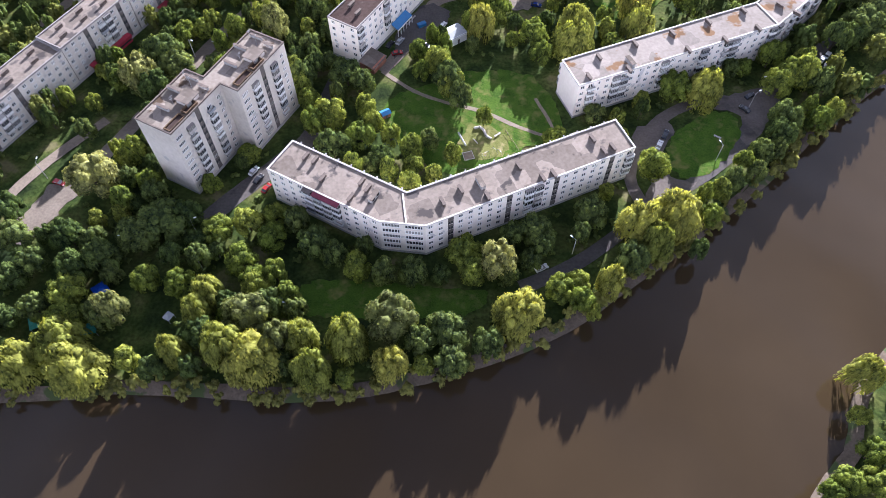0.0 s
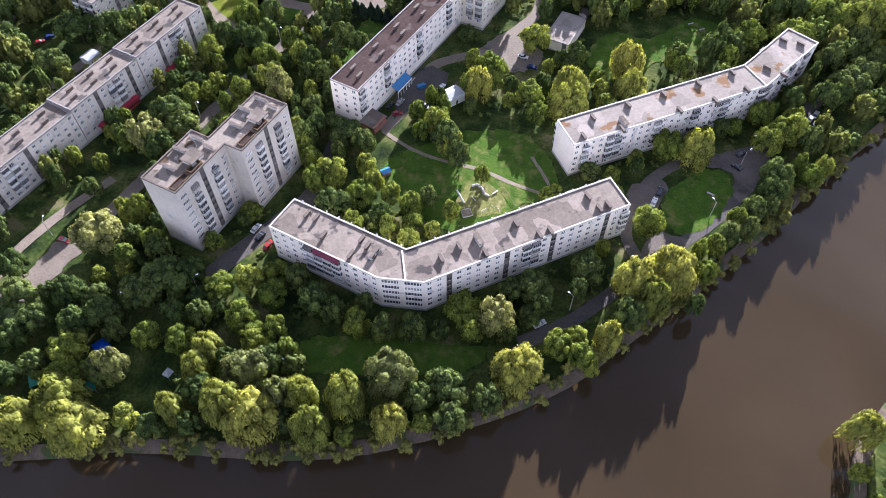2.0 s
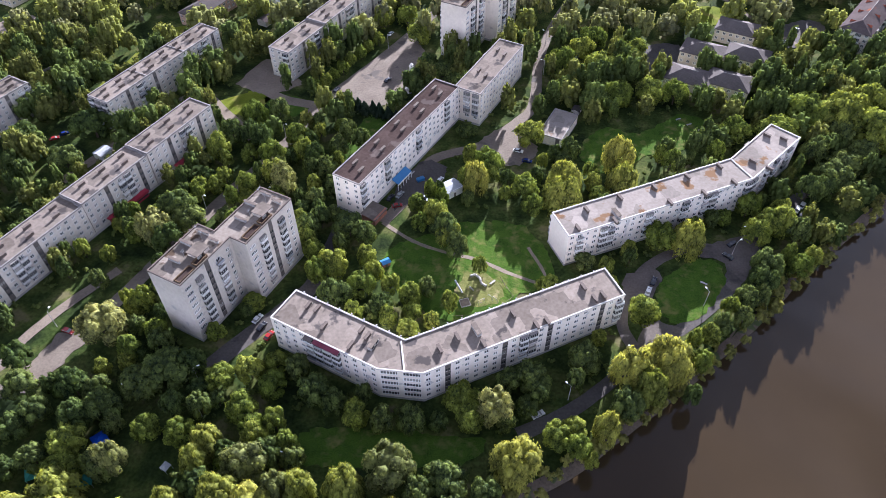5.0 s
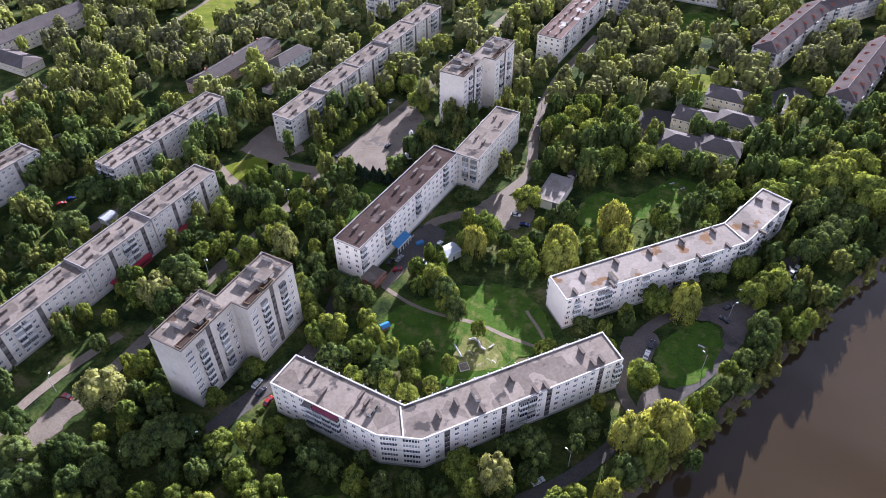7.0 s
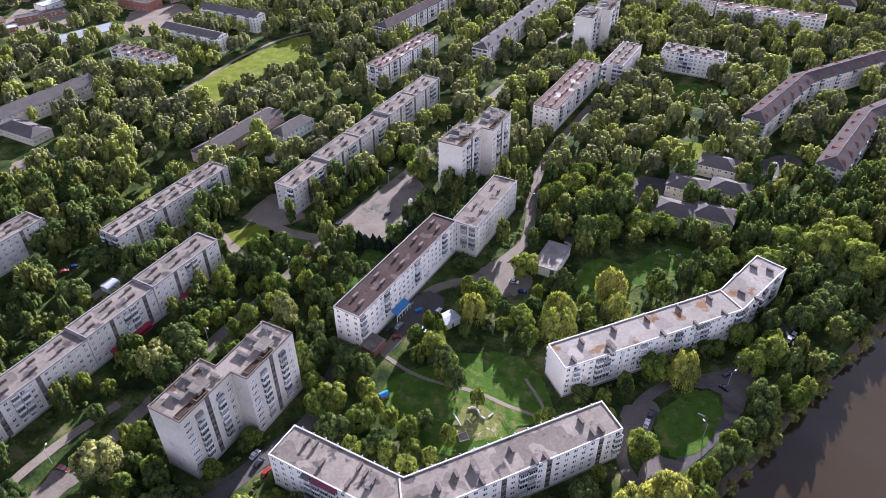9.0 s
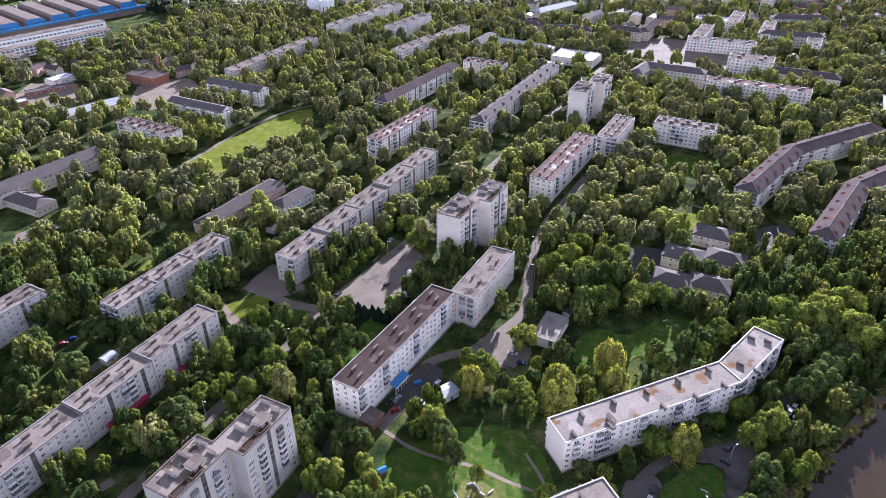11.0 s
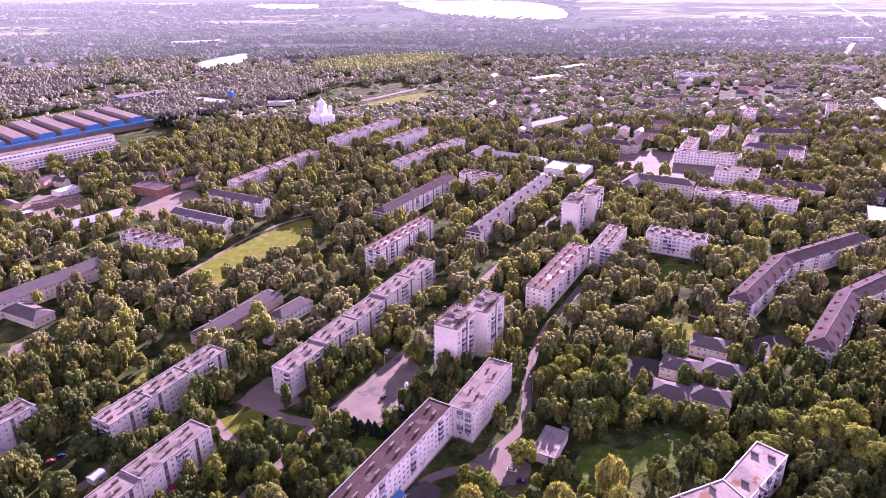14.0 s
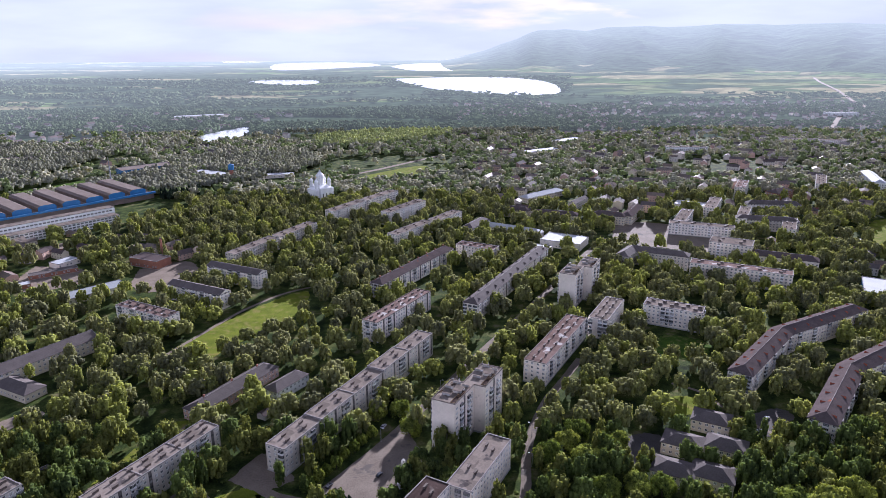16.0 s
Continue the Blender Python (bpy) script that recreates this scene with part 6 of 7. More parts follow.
TREES = [  # kind, height, places with crown radius
    ("willow", 14, [(-118, 77, 7.7), (-108, 84, 7.8), (-102, 76, 8.8), (-76, 81, 4.7), (-54, 79, 8.9), (-62, 82, 7.0), (-41, 84, 6.2), (-37, 75, 6.1), (-28, 84, 6.6), (-16, 77, 5.7), (20, 92, 8.8), (-70, 99, 5.3), (-72, 93, 4.8), (71, 126, 9.6), (60, 122, 8.2), (63, 116, 6.4), (91, 180, 7.0), (47, 204, 8.9), (72, 212, 6.9), (113, 74, 5.3), (48, 103, 4.5)]),
    ("pale", 14, [(-16, 90, 8.3), (-56, 92, 7.6), (-47, 84, 4.7), (-95, 93, 4.8), (-114, 141, 8.6), (-64, 212, 6.4), (15, 109, 6.3), (-109, 187, 8.0)]),
    ("green", 10, [(-89, 79, 3.7), (-89, 104, 5.0), (-79, 103, 5.0), (-111, 100, 6.6), (-62, 125, 5.3), (-71, 122, 5.2), (-54, 119, 5.2), (-51, 106, 4.2), (-62, 111, 5.5), (-27, 108, 5.0), (5, 114, 6.0), (8, 107, 5.9), (68, 147, 6.5), (82, 135, 3.3), (82, 127, 4.0), (97.5, 148.5, 3.4), (-29, 160, 5.7), (-40, 169, 6.3), (-45, 166, 5.3), (-19, 160, 3.8), (-12, 155, 4.7), (-12, 140, 4.6), (-19, 145, 3.7), (13, 169, 3.4), (-9, 191, 3.6), (10, 218, 5.4), (18, 219, 6.0), (33, 210, 6.4), (35, 200, 4.7), (-79, 213, 5.4), (-52, 184, 5.0), (80.5, 181.5, 6.8)]),
    ("green", 10, [(119, 198, 5.7), (124, 188, 6.1), (131, 195, 5.7), (128, 167, 4.8), (134, 171, 3.9), (33, 101, 5.0), (39, 97, 4.1), (42, 93, 2.3), (2, 152, 3.7), (-2, 199, 4.2), (-48, 177, 4.5), (-28, 173, 3.9), (-25, 166, 3.9), (-67, 206, 4.2), (109, 53, 4.3), (100, 46, 3.9), (107, 45, 4.9), (95, 43, 3.5), (109, 63, 3.0)]),
    ("dark", 11, [(-69, 86, 5.5), (-8, 84, 4.7), (0, 87, 6.4), (1, 78, 5.4), (11, 83, 4.7), (-81, 76, 4.2), (-119, 95, 4.9), (-88, 125, 9.2), (-132, 119, 6.0), (-116, 119, 6.0), (-104, 112, 5.9), (-96, 120, 6.9), (-75, 112, 4.2), (-40, 116, 6.0), (-34, 112, 4.2), (-10, 106, 5.0), (20, 120, 4.3), (27, 121, 6.1), (45, 128, 6.2), (41, 120, 3.6), (55, 110, 5.9), (93, 141.5, 3.9), (104, 152, 4.8), (113, 160, 5.2), (1, 186, 6.0), (5, 177, 4.9), (-6, 159, 3.8), (-38, 155, 5.6), (-36, 189, 7.1), (-30, 185, 5.0), (-51, 187, 5.1)]),
    ("dark", 11, [(-104, 199, 8.3), (159, 215, 8.6), (145, 206, 6.3), (-137, 129, 5.3), (-124, 110, 5.1), (-129, 105, 5.0), (-99, 92, 4.8), (-111, 108, 5.0), (-81, 127, 5.3), (-51, 95, 4.9), (-44, 94, 4.0), (-19, 106, 4.2), (-2, 106, 3.3), (101, 144, 3.6), (76, 114, 3.4), (18, 106, 3.8), (29, 116, 4.3)]),
    ("willow", 14, [(49, 214, 9.3), (73, 228, 6.7), (13, 214, 5.8)]),
    ("green", 15, [(176, 252, 11.7), (163, 257, 11.8), (186, 240, 11.3), (143, 240, 10.0), (191, 261, 10.6)]),
    ("green", 11, [(118, 184, 6.5), (128, 188, 6.0), (120, 209, 5.8), (97, 276, 8.3), (108, 274, 6.8), (127, 245, 7.6), (115, 231, 4.9), (58, 261, 8.0), (77, 297, 8.7), (81, 274, 8.2), (58, 300, 8.7), (69, 311, 8.2), (77, 322, 7.6), (96, 310, 7.4), (38, 244, 7.0), (19, 225, 7.3), (-3, 195, 5.6), (2, 183, 5.4), (-31, 213, 4.7), (-79, 211, 5.8), (-64, 246, 5.7), (-72, 232, 6.2), (-59, 234, 4.9), (-69, 219, 5.9), (-96, 237, 5.6), (-84, 259, 6.6), (-19, 349, 6.4), (-12, 330, 7.0), (-31, 346, 6.4)]),
    ("dark", 11, [(156, 230, 6.1), (166, 223, 8.4), (177, 230, 7.4), (172, 242, 7.6), (-155, 252, 9.1), (-158, 228, 7.3), (-183, 244, 8.9), (-54, 230, 4.9), (-48, 223, 4.8), (-45, 238, 5.0), (-41, 246, 5.1), (-35, 241, 5.0), (-98, 193, 7.7), (-103, 182, 6.4), (-92, 247, 5.7), (-78, 242, 5.7), (-74, 263, 5.3), (-84, 246, 5.7), (153, 209, 5.8), (133, 184, 5.4), (116, 167, 6.1)]),
    ("green", 8, [(-60, 285, 3.3), (-56, 290, 3.4), (-53, 296, 3.4), (-49, 301, 3.4), (-46, 309, 3.5), (-41, 315, 3.5), (-38, 322, 3.6), (-33, 328, 3.3)]),
    ("conifer", 9, [(-43, 274, 2.4), (-39, 270, 2.4), (-36, 268, 2.4), (-32, 267, 2.4), (-29, 266, 2.4), (-25, 264, 2.4), (-21, 261, 2.6)]),
    ("dark", 9, [(-7, 302, 5.7), (-0, 293, 5.6), (5, 286, 5.0)]),
]
for kind, height, spots in TREES:
    for x, y, r in spots:
        plant(kind, x, y, r, height * RND.uniform(0.85, 1.12) * min(1.15, 0.7 + r / 14))

for k in range(46):
    t = k / 45
    plant("conifer", -425 + 118 * t + RND.uniform(-3, 3), 868 + 62 * t + RND.uniform(-5, 5) - (k % 2) * 7, RND.uniform(2.6, 3.6), RND.uniform(12, 17))

# the rest of the trees of the town, the plain and the hill: counted by nobody
CLEAR = [  # yards and open courts
    [(-156, 108), (-150, 140), (-140, 158), (-126, 166), (-117, 150), (-117, 130), (-128, 117), (-144, 108)],
    [(-30, 174), (-24, 196), (-12, 200), (4, 206), (14, 200), (30, 204), (42, 192), (42, 162), (20, 150), (0, 147), (-8, 152), (-16, 160), (-24, 166)],
    [(-32, 196), (-20, 194), (4, 236), (24, 232), (44, 238), (46, 262), (30, 262), (14, 250), (-4, 246)], [(-62, 130), (-46, 140), (-44, 178), (-54, 172)],
    [(60, 128), (80, 140), (112, 165), (116, 182), (96, 184), (62, 166)], [(-48, 272), (-62, 296), (-22, 345), (-2, 318)],
    [(-186, 255), (-154, 251), (-141, 240), (-145, 227), (-164, 220), (-172, 236)]]


def free(X, Y, margin, near=True):
    ok = ~inside_many(WATER, X, Y)
    ok &= np.minimum(distance_many(SHORE, X, Y), distance_many(FAR_SHORE, X, Y)) > 2.5
    for p in FOOT:
        q = offset(p, margin)
        ok &= ~inside_many(q, X, Y)
    for ln, hw in ROADS:
        ok &= distance_many(ln, X, Y) > hw + margin * 0.45
    for p in OPEN + CLEAR:
        ok &= ~inside_many(p, X, Y)
    for p in OPEN:  # crowns keep off the edges of open ground
        q = np.array(p)
        i = np.where((X > q[:, 0].min() - 3) & (X < q[:, 0].max() + 3) & (Y > q[:, 1].min() - 3) & (Y < q[:, 1].max() + 3))[0]
        if len(i):
            ok[i] &= distance_many(list(p) + [p[0]], X[i], Y[i]) > 2.2
    return ok


def scatter(x0, x1, y0, y1, gap, rng, keep, floor=0.6):
    nx, ny = int((x1 - x0) / gap), int((y1 - y0) / gap)
    X, Y = np.meshgrid(x0 + gap * (np.arange(nx) + 0.5), y0 + gap * (np.arange(ny) + 0.5))
    X = (X + rng.uniform(-0.45, 0.45, X.shape) * gap).ravel()
    Y = (Y + rng.uniform(-0.45, 0.45, Y.shape) * gap).ravel()
    fan = (Y > -20) & (np.abs(X) < 90 + Y * 0.72)
    patchy = 0.5 + 0.5 * np.sin(X * 0.021 + 2 * np.sin(Y * 0.013)) * np.sin(Y * 0.019 + np.sin(X * 0.017))
    pick = fan & (rng.uniform(0, 1, X.shape) < keep * np.clip(floor + 0.8 * patchy, 0, 1))
    return X[pick], Y[pick]


def grove(name, label, X, Y, R, H, kinds, mat, rng, leaf, n, lobes=8, fine=True):
    """Many trees joined into one mesh."""
    temps = [crown_arrays(rng, s, n, leaf, d, lobes, fine) for s, d in kinds for _ in range(4)]
    vs, qs, base = [], [], 0
    which = rng.integers(0, len(temps), len(X))
    ang = rng.uniform(0, 2 * np.pi, len(X))
    for k, (v, q) in enumerate(temps):
        s = np.where(which == k)[0]
        if not len(s):
            continue
        ca, sa = np.cos(ang[s])[:, None], np.sin(ang[s])[:, None]
        vx = (v[None, :, 0] * ca - v[None, :, 1] * sa) * R[s][:, None] + X[s][:, None]
        vy = (v[None, :, 0] * sa + v[None, :, 1] * ca) * R[s][:, None] + Y[s][:, None]
        vz = (0.1 + 0.9 * v[None, :, 2]) * H[s][:, None] + ridge(X[s], Y[s])[:, None]
        vs.append(np.stack([vx, vy, vz], -1).reshape(-1, 3))
        qs.append((q[None] + (np.arange(len(s)) * len(v))[:, None, None]).reshape(-1, 4) + base)
        base += len(s) * len(v)
    ob = new(name, array_mesh(name, np.concatenate(vs), np.concatenate(qs), mat, True))
    return tagged(ob, label, "trees", kind="stuff")


r2 = np.random.default_rng(11)
# near wood, tree by tree where none is placed yet
PX, PY, PR = (np.array(c) for c in zip(*PLANTED))
Xn, Yn = scatter(-260, 260, 30, 330, 7.2, r2, 0.95)
ok = free(Xn, Yn, 3.0)
dist = np.min(np.hypot(Xn[:, None] - PX[None], Yn[:, None] - PY[None]) - PR[None] * 0.75, axis=1)
ok &= dist > 2.2
Xn, Yn = Xn[ok], Yn[ok]
order = np.argsort(np.hypot(Xn, Yn - 120))
pick = order[:170]
for i in pick:
    kind = RND.choice(["green", "dark", "dark", "green", "dark", "tall"])
    plant(kind, float(Xn[i]), float(Yn[i]), RND.uniform(2.8, 4.8), RND.uniform(6.5, 11.5))
rest = order[170:]
half = r2.uniform(0, 1, len(rest)) < 0.55
for sel, mat, lab in ((rest[half], LEAF["dark"], "dense dark leafy trees between the blocks"), (rest[~half], LEAF["wood"], "dense green leafy trees between the blocks")):
    grove("trees", lab, Xn[sel], Yn[sel], r2.uniform(3.6, 6.2, len(sel)) * np.where(Yn[sel] > 235, 1.2, 1), r2.uniform(8, 14.5, len(sel)) * np.where(Yn[sel] > 235, 1.3, 1), [("round", 0), ("round", 0), ("tall", 0)], mat, r2, 0.115, 150, 16, "coarse")
# bushes under the trees
Xb, Yb = scatter(-200, 200, 60, 300, 5.5, r2, 0.6)
ok = free(Xb, Yb, 1.6)
Xb, Yb = Xb[ok], Yb[ok]
grove("bushes", "low dark shrubs and undergrowth", Xb, Yb, r2.uniform(1.2, 2.4, len(Xb)), r2.uniform(1.2, 3.0, len(Xb)), [("round", 0)], LEAF["dark"], r2, 0.34, 24, 2, "coarse")
line = [(x, y) for x, y in SHORE if -160 < x < 230]
sx, sy = [], []
for (x0, y0), (x1, y1) in zip(line, line[1:]):
    for k in range(3):
        t, side = r2.uniform(0, 1), r2.uniform(-2.2, 3.5)
        L = math.hypot(x1 - x0, y1 - y0)
        sx.append(x0 + (x1 - x0) * t - (y1 - y0) / L * side)
        sy.append(y0 + (y1 - y0) * t + (x1 - x0) / L * side)
sx, sy = np.array(sx), np.array(sy)
pick = r2.uniform(0, 1, len(sx)) < 0.75
sx, sy = sx[pick], sy[pick]
grove("bushes", "riverside shrubs overhanging the bank", sx, sy, r2.uniform(1.3, 3.0, len(sx)), r2.uniform(1.4, 4.0, len(sx)), [("round", 0), ("weeping", 0.4)], LEAF["wood"], r2, 0.26, 90, 5, True)
WOODS = [[(-215, 1300), (-60, 1330), (40, 1420), (60, 1560), (-60, 1560), (-230, 1420)], [(-390, 1500), (-200, 1480), (-20, 1640), (0, 1800), (-250, 1800), (-420, 1640)], [(-420, 900), (-250, 1000), (-170, 1130), (-220, 1250), (-420, 1180), (-500, 1000)],
         [(-900, 1000), (-620, 950), (-560, 1250), (-800, 1350)], [(60, 1450), (330, 1500), (300, 1750), (60, 1700)]]
# small houses of the far quarters, too many and too small to count: where and how big
HOUSES = []
for x0, x1, y0, y1, gap, keep, size in ((60, 620, 780, 1250, 36, 0.65, 1.45), (620, 1200, 830, 1300, 32, 0.7, 1.1), (60, 1300, 1250, 2100, 31, 0.7, 1.0), (-1200, -260, 1120, 1900, 46, 0.45, 1.2),
                                        (300, 700, 560, 830, 34, 0.5, 1.2), (-700, -300, 420, 720, 33, 0.5, 1.1), (-420, -200, 590, 760, 26, 0.5, 1.0)):
    for x, y in zip(*scatter(x0, x1, y0, y1, gap, r2, keep)):
        HOUSES.append((x, y, r2.uniform(8, 17) * size, r2.uniform(7, 10) * min(size, 1.2), r2.uniform(3.4, 6.5) * size, r2.uniform(2, 3.4)))
HOUSES = np.array(HOUSES)
ok = free(HOUSES[:, 0], HOUSES[:, 1], 8)
for p in WOODS:
    ok &= ~inside_many(p, HOUSES[:, 0], HOUSES[:, 1])
HOUSES = HOUSES[ok]


def clear_of_houses(X, Y):
    """No tree in a house, nor close on its camera side, so that the view to it stays open."""
    ok = np.ones(len(X), bool)
    for x, y, L, W, H, up in HOUSES:
        ok &= np.hypot(X - x, (Y - y + 3) * 0.8) > L * 0.5 + 2.5
    return ok


def house_faces(wall, roof, panes, x, y, L, W, H, up, a, wm, rm):
    """Adds one gabled house to the three meshes given."""
    c, s = math.cos(a), math.sin(a)
    q = lambda u, v, z: (x + u * c - v * s, y + u * s + v * c, z)
    L, W = L / 2, W / 2
    corners = [(-L, -W), (L, -W), (L, W), (-L, W)]
    for i in range(4):
        (u0, v0), (u1, v1) = corners[i], corners[(i + 1) % 4]
        wall.face([q(u0, v0, -0.4), q(u1, v1, -0.4), q(u1, v1, H), q(u0, v0, H)], wm)
    wall.face([q(-L, W, H), q(-L, -W, H), q(-L, 0, H + up)], wm)
    wall.face([q(L, -W, H), q(L, W, H), q(L, 0, H + up)], wm)
    e = 0.5
    roof.face([q(-L - e, -W - e, H - 0.3), q(L + e, -W - e, H - 0.3), q(L + e, 0, H + up), q(-L - e, 0, H + up)], rm)
    roof.face([q(L + e, W + e, H - 0.3), q(-L - e, W + e, H - 0.3), q(-L - e, 0, H + up), q(L + e, 0, H + up)], rm)
    k = max(2, int(L / 1.6))
    for z in ([1.2, 4.1, 7.0][:max(1, int(H / 2.9))]):
        for sd in (-1, 1):
            for i in range(k):
                u, v = -L + (i + 0.5) * 2 * L / k, sd * (W + 0.05)
                panes.face([q(u + 0.55 * sd, v, z), q(u + 0.55 * sd, v, z + 1.4), q(u - 0.55 * sd, v, z + 1.4), q(u - 0.55 * sd, v, z)], 7)


def far_houses():
    """The nearest houses one by one, those past them joined, the most distant part of the backdrop."""
    mats = ["plaster_pink", "plaster_yellow", "panel_grey", "slate", "slate_brown", "roof_grey", "metal_rib", "pane_far"]
    words = {0: "pinkish plaster", 1: "yellow plaster", 2: "grey plaster", 3: "grey slate roof", 4: "brown slate roof", 5: "grey felt roof", 6: "ribbed metal roof"}
    # distant walls and roofs carry the same added haze glow
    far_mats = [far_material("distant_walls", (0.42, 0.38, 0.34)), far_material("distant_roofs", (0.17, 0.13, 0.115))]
    g, away = MB(), MB()
    order = sorted(range(len(HOUSES)), key=lambda i: math.hypot(HOUSES[i][0] * 1.3, HOUSES[i][1]))
    for n, i in enumerate(order):
        x, y, L, W, H, up = HOUSES[i]
        a = radians(61 + 90 * r2.integers(0, 2) + r2.normal(0, 8))
        wm, rm = int(r2.integers(0, 3)), 3 + int(r2.integers(0, 4))
        if n < 130:
            one = thing("house", x, y, 0, 0, "small gabled house of %s with %s" % (words[wm], words[rm]), "house", "small houses")
            wall, roof = MB(), MB()
            house_faces(wall, roof, wall, 0, 0, L, W, H, up, a, 0, 0)
            wall.m = [min(k, 1) for k in wall.m]
            part("wall", wall, [mats[wm], "pane_far"], one)
            part("roof", roof, mats[rm], one)
        elif math.hypot(x, y) > 1450 and y > 1250:
            house_faces(away, away, MB(), x, y, L, W, H, up, a, 0, 1)
        else:
            house_faces(g, g, g, x, y, L, W, H, up, a, wm, rm)
    tagged(part("houses", g, mats), "small gabled houses of the far quarters", "houses", kind="stuff")
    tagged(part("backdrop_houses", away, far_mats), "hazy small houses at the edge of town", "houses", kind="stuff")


far_houses()
# middle distance
Xm, Ym = scatter(-760, 760, 330, 900, 12.5, r2, 0.97, 0.5)
ok = free(Xm, Ym, 4.0) & clear_of_houses(Xm, Ym)
Xm, Ym = Xm[ok], Ym[ok]
tone = r2.uniform(0, 1, len(Xm))
for lo, hi, key, lab in ((0, 0.34, "hazy_dark", "dark leafy trees of the town"), (0.34, 0.64, "hazy_mid", "mixed green trees of the town"), (0.64, 0.93, "hazy_green", "bright green trees of the town"), (0.93, 1.01, "pale", "pale silvery trees of the town")):
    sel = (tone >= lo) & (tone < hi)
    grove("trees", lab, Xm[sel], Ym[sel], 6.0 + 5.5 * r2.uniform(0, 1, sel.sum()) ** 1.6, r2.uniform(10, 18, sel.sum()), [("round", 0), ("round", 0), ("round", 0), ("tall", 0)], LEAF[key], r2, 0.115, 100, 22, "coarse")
# farther: woods, gardens and hedges
X1, Y1 = scatter(-1450, 1450, 900, 1500, 13.0, r2, 1.0)
cluster = np.sin(X1 * 0.011 + 1.7 * np.sin(Y1 * 0.009)) + np.sin(Y1 * 0.016 + np.sin(X1 * 0.013))
ok = free(X1, Y1, 3) & (cluster + r2.normal(0, 0.6, len(X1)) > -0.75) & clear_of_houses(X1, Y1)
X1, Y1 = X1[ok], Y1[ok]
bright = r2.uniform(0, 1, len(X1)) < 0.4
for sel, key, lab in ((~bright, "far", "garden trees and hedges of the far town"), (bright, "hazy_light", "light green garden trees of the far town")):
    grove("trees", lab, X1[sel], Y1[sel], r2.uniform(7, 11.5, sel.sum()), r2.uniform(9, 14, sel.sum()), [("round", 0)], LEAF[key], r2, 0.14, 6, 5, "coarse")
X2, Y2 = scatter(-1000, 400, 900, 1500, 9.5, r2, 2.0)
ok = np.zeros(len(X2), bool)
for p in WOODS:
    ok |= inside_many(p, X2, Y2)
ok &= free(X2, Y2, 4)
X2, Y2 = X2[ok], Y2[ok]
lime = inside_many(WOODS[0], X2, Y2)
for sel, key, lab in ((lime, "hazy_light", "dense light green plantation beyond the church"), (~lime, "far", "dense mixed woodland beyond the church")):
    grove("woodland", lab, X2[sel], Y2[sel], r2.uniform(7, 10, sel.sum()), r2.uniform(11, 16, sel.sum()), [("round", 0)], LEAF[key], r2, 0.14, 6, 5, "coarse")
near, away = scatter(-1500, 1500, 1500, 2000, 13, r2, 1.0), scatter(-2300, 2300, 2000, 3300, 27, r2, 1.0)
X3, Y3 = np.concatenate([near[0], away[0]]), np.concatenate([near[1], away[1]])
belt = np.sin(X3 * 0.006 + 1.5 * np.sin(Y3 * 0.011)) + np.sin(Y3 * 0.021 + 0.8 * np.sin(X3 * 0.009))
ok = free(X3, Y3, 5) & (belt + r2.normal(0, 0.3, len(X3)) > np.where(Y3 < 2000, -0.7, -0.25)) & clear_of_houses(X3, Y3) & ((X3 < 0.2 * Y3) | (Y3 < 2350))
X3, Y3 = X3[ok], Y3[ok]
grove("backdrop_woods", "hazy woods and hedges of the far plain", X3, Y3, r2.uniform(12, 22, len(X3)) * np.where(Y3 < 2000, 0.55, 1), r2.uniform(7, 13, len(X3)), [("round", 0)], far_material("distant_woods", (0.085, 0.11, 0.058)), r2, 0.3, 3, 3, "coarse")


for kind in KINDS.values():
    for src in kind:
        for o in (*src.children_recursive, src):
            bpy.data.objects.remove(o)


# ---- small things ----
for nm, c in (("car_white", (0.62, 0.62, 0.62)), ("car_dark", (0.02, 0.022, 0.03)), ("car_red", (0.26, 0.02, 0.02)), ("car_blue", (0.015, 0.03, 0.14)), ("car_grey", (0.28, 0.29, 0.3))):
    MAT[nm] = surface(nm, tuple(k * 0.85 for k in c), c, 0.8, 3.0, rough=0.25, bump=0.0, spec=0.6)
MAT["tarp_green"] = surface("tarp_green", (0.03, 0.13, 0.1), (0.06, 0.22, 0.17), 0.6, 3.0, rough=0.5)
MAT["tarp_blue"] = surface("tarp_blue", (0.015, 0.05, 0.3), (0.03, 0.09, 0.42), 0.6, 3.0, rough=0.5)
MAT["lamp_glass"] = surface("lamp_glass", (0.7, 0.7, 0.68), (0.8, 0.8, 0.78), 1.0, 3.0, rough=0.3)


